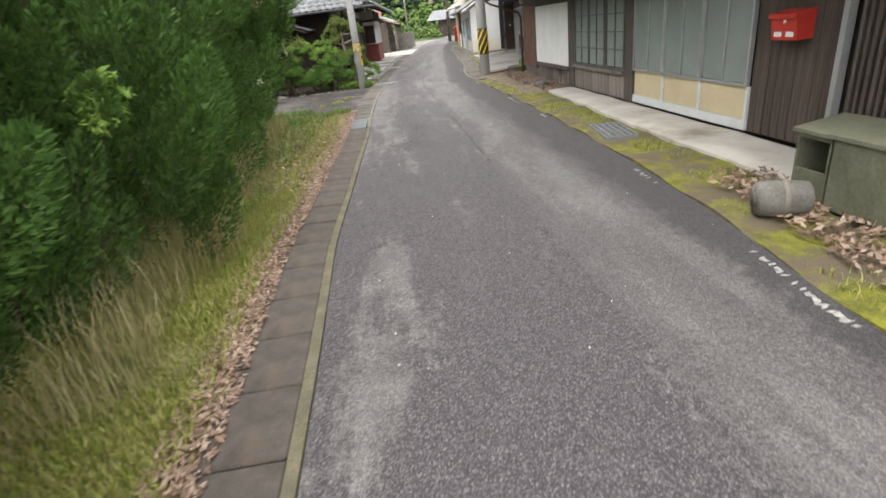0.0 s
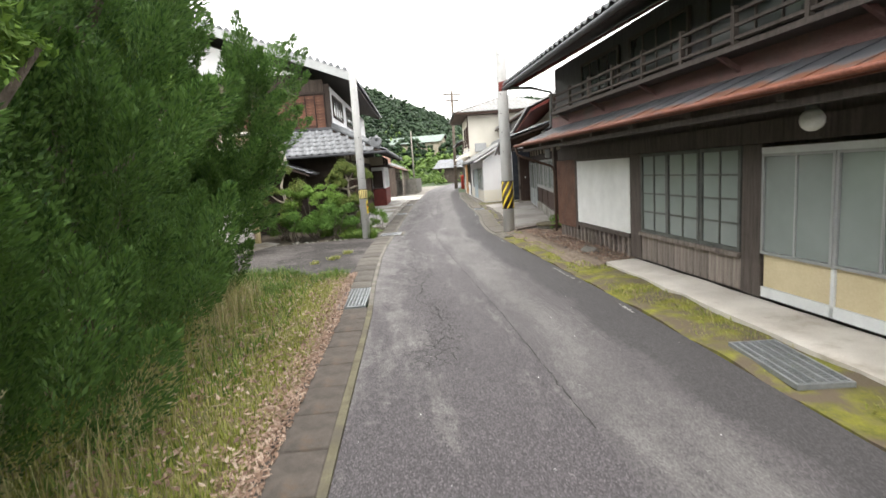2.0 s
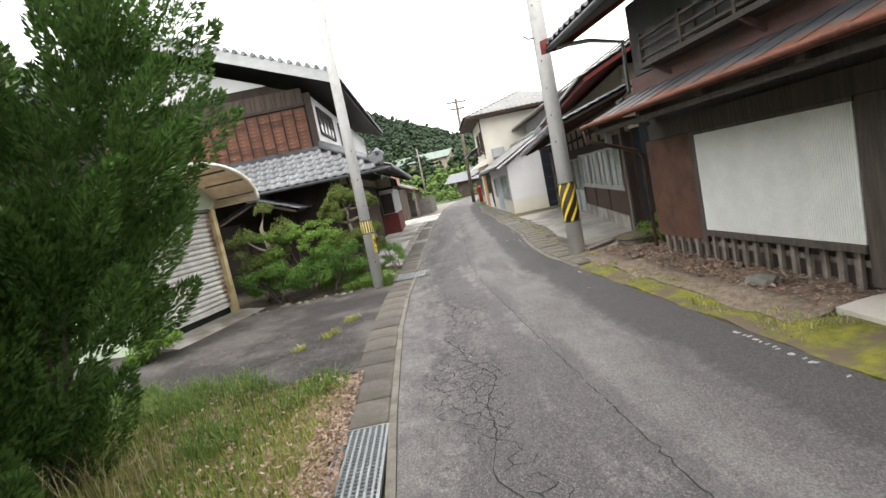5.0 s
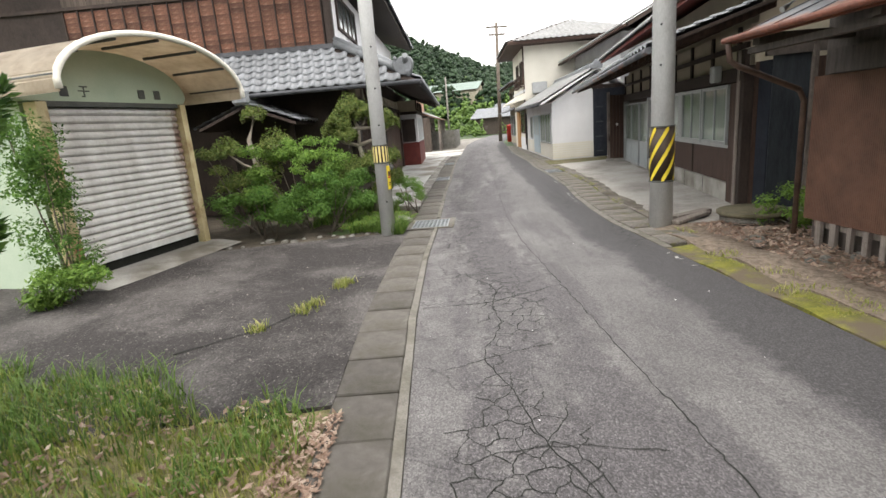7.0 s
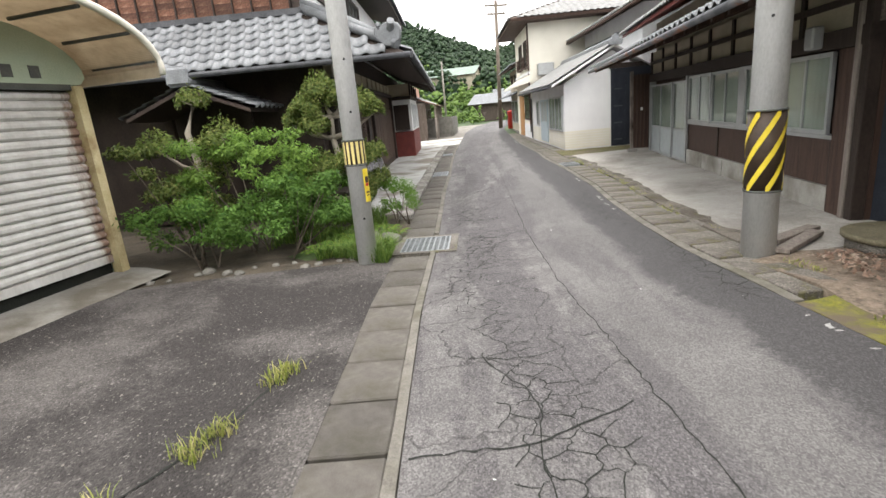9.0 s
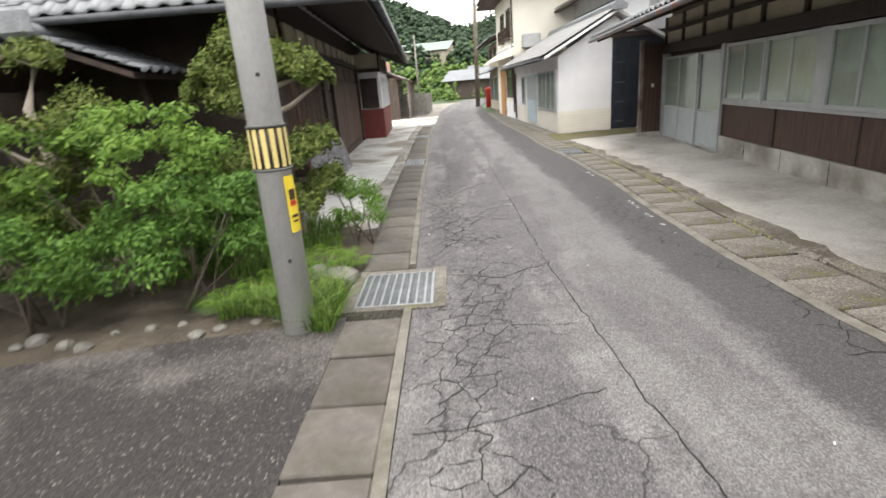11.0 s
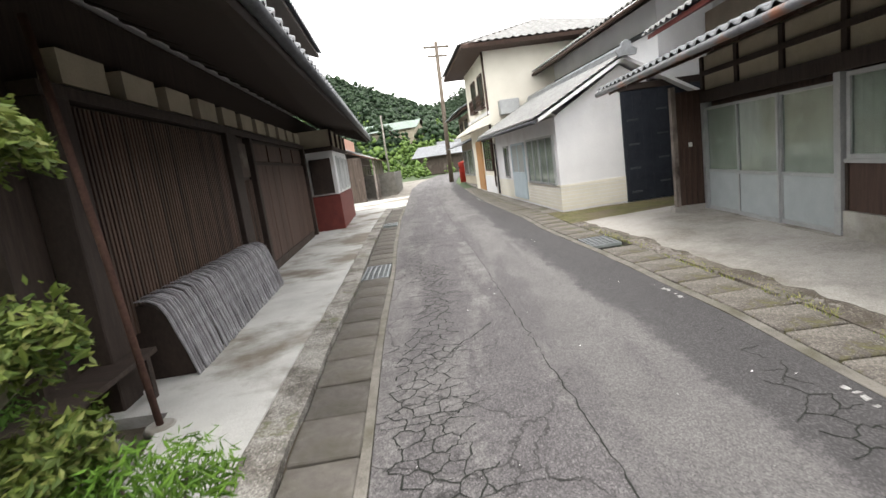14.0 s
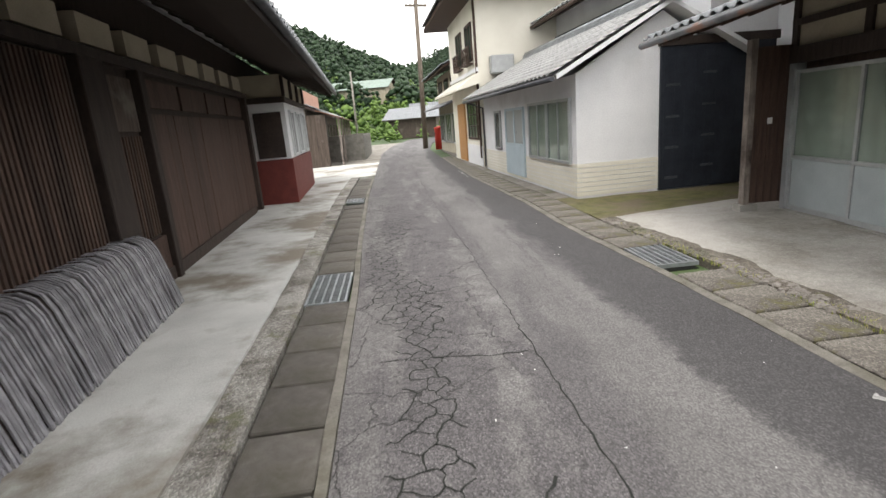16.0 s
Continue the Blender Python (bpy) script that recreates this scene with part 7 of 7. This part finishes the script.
crack("road_crack", [(jx(y), y) for y in np.arange(6, 60, 0.5)], 0.005, 1)
crack("road_crack", [(0.45, 18.75), (0.85, 18.5), (1.15, 18.62), (1.42, 18.72)], 0.007, 2)
crack("road_crack", [(lx(22.8) + 0.5, 22.35), (1.55, 22.55), (1.9, 22.9)], 0.009, 3)
crack("road_crack", [(-1.55, 3.75), (-1.2, 3.95), (-0.7, 4.0)], 0.004, 4)
crack("road_crack", [(-0.55, 14.3), (0.1, 14.25), (0.8, 14.5)], 0.008, 5)
def map_cracks(name, y0, y1, centre, half, cell, width, seed, keep=0.55):
    """A net of open cracks between uneven cells, denser towards the middle of a wheel track."""
    r = np.random.default_rng(seed)
    knots = {}

    def knot(i, j):
        if (i, j) not in knots:
            zig = 0.17 * cell if (i + j) % 2 else -0.17 * cell
            knots[i, j] = (i * cell * 0.5 + r.normal(0, 0.13 * cell), j * cell * 0.85 + zig + r.normal(0, 0.13 * cell))
        return knots[i, j]

    nets = []
    rows_, cols_ = int((y1 - y0) / (cell * 0.85)), int(4 * half / cell) + 2
    for j in range(rows_):
        for i in range(cols_):
            nets.append((knot(i, j), knot(i + 1, j)))
            if (i + j) % 2:
                nets.append((knot(i, j), knot(i, j + 1)))
    vs, fs = [], []
    for (xa, ya), (xb, yb) in nets:
        mx_, my_ = (xa + xb) / 2 - half, (ya + yb) / 2 + y0
        dens = 1.2 * (1 - abs(mx_ + 0.12 * math.sin(my_ * 1.1 + seed)) / half) + 0.25 * math.sin(my_ * 1.7 + seed) + 0.7 * noise.noise((mx_ * 0.8, my_ * 0.55, seed)) + 0.2 * noise.noise((mx_ * 3, my_ * 3, seed))
        if dens + r.uniform(-0.18, 0.18) < keep:
            continue
        n_ = 3
        L = math.hypot(xb - xa, yb - ya)
        nx, ny = -(yb - ya) / L, (xb - xa) / L
        for i in range(n_ + 1):
            t = i / n_
            k = r.normal(0, 0.05 * cell) if 0 < i < n_ else 0.0
            x, y = xa + (xb - xa) * t + nx * k - half, ya + (yb - ya) * t + ny * k + y0
            wd = width * r.uniform(0.4, 1.3)
            x += jx(y) + centre(y)
            vs += [(x - nx * wd, y - ny * wd, 0.003), (x + nx * wd, y + ny * wd, 0.003)]
            if i:
                q = len(vs)
                fs.append((q - 4, q - 3, q - 1, q - 2))
    return tagged(raw(name, vs, fs, "gap_black"), "net of dark map cracks in the asphalt", "crack", "", "stuff")


map_cracks("map_cracks", 7.5, 13.5, lambda y: -0.85, 0.42, 0.17, 0.0038, 1, 0.62)
map_cracks("map_cracks", 13.5, 19.5, lambda y: -0.72, 0.4, 0.19, 0.004, 2, 0.62)
map_cracks("map_cracks", 19.5, 30.0, lambda y: -0.78 - 0.02 * (y - 19.5), 0.36, 0.17, 0.006, 3, 0.42)
map_cracks("map_cracks", 30.0, 46.0, lambda y: -1.1, 0.45, 0.2, 0.006, 4, 0.55)
map_cracks("map_cracks", 15.6, 22.0, lambda y: 1.35, 0.32, 0.2, 0.0055, 5, 0.85)
for k, (y, a, b, t) in enumerate(((9.4, 0.1, 0.6, 0.1), (11.9, 0.3, 0.9, 0.12), (13.1, 0.15, 0.75, -0.1), (15.3, 0.2, 0.8, 0.15), (16.7, 0.05, 0.95, 0.08), (17.6, 0.3, 1.0, -0.12), (20.3, 0.1, 0.9, 0.2), (21.4, 0.0, 0.7, -0.1), (24.2, 0.2, 1.0, 0.15), (25.7, 0.05, 0.8, 0.1), (27.6, 0.1, 1.0, -0.1))):
    wide_ = jx(y) - lx(y)
    crack("road_crack", [(lx(y) + wide_ * (a + (b - a) * q), y + t * math.sin(3.0 * q + k)) for q in np.linspace(0, 1, 6)], 0.0045, 20 + k)
crack("road_crack", [(jx(y) - 0.82 + 0.12 * math.sin(y * 2.3) + 0.05 * math.sin(y * 6.1), y) for y in np.arange(8.0, 15.5, 0.2)], 0.005, 40)
for k, (px_, py_) in enumerate(((-1.62, 14.78), (-1.7, 14.62), (-2.05, 14.26), (-1.38, 15.34), (-1.33, 15.45))):
    blades("crack_weeds", np.array([px_, py_, 0]) + np.random.default_rng(60 + k).normal(0, 0.05, (90, 3)) * [1, 1, 0], 0.08, 0.004, "grass", "small weeds in a crack of the drive", 0.8)
crack("drive_crack", [(-2.7, 13.9), (-2.0, 14.3), (-1.6, 14.8), (-1.35, 15.4)], 0.01, 6)

# ---- far trees and hills' woods ----
def far_wood(name, n, xa, xb, ya, yb, s0, s1, material, label, seed):
    r = np.random.default_rng(seed)
    vs, fs = [], []
    for _ in range(n):
        x, y = r.uniform(xa, xb), r.uniform(ya, yb)
        s = r.uniform(s0, s1)
        z = hill(x, y)
        for q in range(11):
            a = r.uniform(0, math.tau)
            up = r.uniform(0.15, 1.0)
            rad = s * 0.42 * (1.15 - up) * r.uniform(0.2, 1)
            cx, cy, cz = x + rad * math.cos(a), y + rad * math.sin(a), z + s * up
            k = len(vs)
            e = s * r.uniform(0.1, 0.19) * (1.25 - 0.6 * up)
            for j in range(5):
                b = j * math.tau / 5 + r.uniform(-0.3, 0.3)
                vs.append((cx + e * r.uniform(0.7, 1.2) * math.cos(b), cy + e * r.uniform(0.7, 1.2) * math.sin(b), cz + e * r.uniform(-0.35, 0.25)))
            vs += [(cx + e * r.uniform(-0.3, 0.3), cy, cz + e * r.uniform(0.6, 1.1)), (cx, cy, cz - 0.6 * e)]
            fs += [(k + j, k + (j + 1) % 5, k + 5) for j in range(5)] + [(k + (j + 1) % 5, k + j, k + 6) for j in range(5)]
    return tagged(raw(name, vs, fs, material, smooth=True), label, "woods", "", "stuff")


far_wood("hill_forest", 6200, -50, 50, 108, 232, 3.0, 6.0, "forest", "dark conifer forest on the near hill", 1)
far_wood("far_forest", 2600, 20, 200, 275, 400, 5, 9, "forest", "blue-green forest on the far hill", 2)
far_wood("bright_trees", 520, -16, 36, 92, 138, 1.8, 4.6, "forest_light", "bright green trees at the foot of the hill", 4)
far_wood("bright_trees", 60, 8, 30, 74, 86, 1.0, 2.2, "forest_light", "bright green bushes at the bend", 5)

wire = thing("power_line", pose(0, 0, 0), "thin black overhead wires", "wire")
part("cable", tube(bmesh.new(), [(9.7 + t * 10, 54 - t * 22, 8.7 - 3.0 * t * (1 - t)) for t in np.linspace(0, 1, 9)], 0.012, 5), "wire", wire)
part("cable", tube(bmesh.new(), [(9.7 + t * 1, 54 + t * 38, 8.7 - 2.5 * t * (1 - t)) for t in np.linspace(0, 1, 9)], 0.012, 5), "wire", wire)

# ---- gutter slabs and gratings: pieces of the street, last ----
gut = thing("gutter", pose(0, 0, 0), "roadside gutter with concrete cover slabs", "gutter", kind="structure")
SL = 0.52
def slab_row(parent, y0, y1, mid, width, skip=(), mat_="slab", gap=0.008):
    me = None
    y = y0
    while y < y1 - 0.1:
        if not any(a - 0.1 < y + SL / 2 < b for a, b in skip):
            if me is None:
                ob = part("cover_slab", B(-width / 2, width / 2, -SL / 2 + gap, SL / 2 - gap, -0.09, 0.0, bev=0.01), mat_, parent)
                me = ob.data
            else:
                ob = new("cover_slab", me)
                ob.parent = parent
            d = (mid(y + SL) - mid(y)) / SL
            ob.location = (mid(y + SL / 2), y + SL / 2, 0.012 + random.uniform(-0.006, 0.006))
            ob.rotation_euler = (random.uniform(-0.01, 0.01), random.uniform(-0.012, 0.012), -math.atan(d))
        y += SL


GR_L = [(10.05, 11.25), (18.2, 19.1), (25.75, 26.85), (32.4, 33.2)]
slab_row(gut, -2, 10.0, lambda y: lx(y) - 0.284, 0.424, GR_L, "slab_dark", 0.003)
slab_row(gut, 11.25, 37.4, lambda y: lx(y) - 0.284, 0.422, GR_L)
sheet("gutter_bed", lambda y: gx(y) - 0.015, lambda y: lx(y) - 0.08, -8, 37.6, -0.1, "gap_black", "dark gutter bed under the slabs", 0.6, 1, 0.1)
gut2 = thing("gutter", pose(0, 0, 0), "shop-side gutter with cracked concrete cover slabs", "gutter", kind="structure")
slab_row(gut2, 15.5, 44, lambda y: rx(y) + 0.36, 0.49, [(25.1, 26.15)], "mossy_slab")


def crumbs(name, pts, s0, s1, material, label, seed):
    """Broken cement crumbs: small uneven lumps."""
    r = np.random.default_rng(seed)
    vs, fs = [], []
    for x, y, z in pts:
        s, k = r.uniform(s0, 1.0) ** 2 * s1, len(vs)
        a0 = r.uniform(0, math.tau)
        for j in range(5):
            a = a0 + j * math.tau / 5
            q = s * r.uniform(0.6, 1.2)
            vs.append((x + q * math.cos(a), y + q * math.sin(a), z - 0.005))
        for j in range(5):
            a = a0 + j * math.tau / 5 + 0.2
            q = s * r.uniform(0.35, 0.75)
            vs.append((x + q * math.cos(a), y + q * math.sin(a), z + s * r.uniform(0.25, 0.55)))
        fs += [(k + j, k + (j + 1) % 5, k + 5 + (j + 1) % 5, k + 5 + j) for j in range(5)] + [tuple(k + 5 + j for j in range(5))]
    return tagged(raw(name, vs, fs, material, smooth=False), label, "rubble", "", "stuff")


crumbs("broken_cement", clumped(700, 16.6, 27.4, lambda y: rx(y) + 0.57, lambda y: rx(y) + 0.78, z=0.022, seed=71, amount=0.7), 0.25, 0.05, "old_concrete", "broken cement along the shop gutter", 1)
blades("joint_moss", clumped(1600, 15.6, 27.0, lambda y: rx(y) + 0.56, lambda y: rx(y) + 0.7, z=0.012, seed=72, amount=0.6), 0.035, 0.004, "grass", "short moss and grass in the gutter joint", 0.9)
crumbs("drive_grit", scatter(220, 13.3, 17.4, lambda y: -4.5, lambda y: gx(y) - 0.1, 0.004, seed=73), 0.3, 0.012, "old_concrete", "loose grit on the driveway", 2)


def grating(x, y, ang, wx, wy, bars, cross, label, z=0.0):
    g_ = thing("drain_grating", pose(x, y, z, 0, 0, ang), label, "grating", "drain gratings")
    part("pit_floor", B(-wx / 2, wx / 2, -wy / 2, wy / 2, -0.09, -0.06), "gap_black", g_)
    bm = bmesh.new()
    box(bm, -wx / 2, wx / 2, -wy / 2, -wy / 2 + 0.02, -0.03, 0.012)
    box(bm, -wx / 2, wx / 2, wy / 2 - 0.02, wy / 2, -0.03, 0.012)
    box(bm, -wx / 2, -wx / 2 + 0.02, -wy / 2 + 0.02, wy / 2 - 0.02, -0.03, 0.012)
    box(bm, wx / 2 - 0.02, wx / 2, -wy / 2 + 0.02, wy / 2 - 0.02, -0.03, 0.012)
    part("grating_frame", bm, "galvanised", g_)
    for k in range(1, bars):
        xx = -wx / 2 + wx * k / bars
        part("bar", B(xx - 0.008, xx + 0.008, -wy / 2 + 0.02, wy / 2 - 0.02, -0.025, 0.01), "galvanised", g_)
    for k in range(1, cross):
        yy = -wy / 2 + wy * k / cross
        part("cross_bar", B(-wx / 2 + 0.02, wx / 2 - 0.02, yy - 0.004, yy + 0.004, -0.02, 0.006), "galvanised", g_)
    return g_


grating(lx(10.65) - 0.29, 10.65, -7, 0.4, 1.16, 8, 26, "galvanised steel grating over the gutter beside the grass")
grating(-0.03, 18.57, -11, 0.62, 0.72, 9, 22, "galvanised steel grating in a concrete frame")
fr = thing("grating_frame", pose(-0.03, 18.57, 0, 0, 0, -11), "pale concrete frame round the grating", "frame", kind="structure")
part("frame_side", B(0.315, 0.41, -0.44, 0.46, -0.1, 0.014), "mossy_slab", fr)
part("frame_side", B(-0.41, -0.315, -0.44, 0.46, -0.1, 0.012), "mossy_slab", fr)
part("frame_side", B(-0.312, 0.312, 0.363, 0.44, -0.1, 0.012), "mossy_slab", fr)
part("frame_side", B(-0.312, 0.312, -0.44, -0.363, -0.1, 0.012), "mossy_slab", fr)
grating(lx(26.3) - 0.3, 26.3, -11, 0.4, 1.0, 5, 20, "galvanised steel grating over the gutter by the timber house")
grating(lx(32.8) - 0.3, 32.8, -10, 0.4, 0.6, 5, 12, "small galvanised steel grating far along the gutter")
grating(2.16, 6.45, -12, 0.42, 0.95, 5, 20, "galvanised steel grating in the moss by the house", 0.045)
grating(4.62, 25.65, -12, 0.45, 1.0, 6, 20, "galvanised steel grating in the shop gutter")
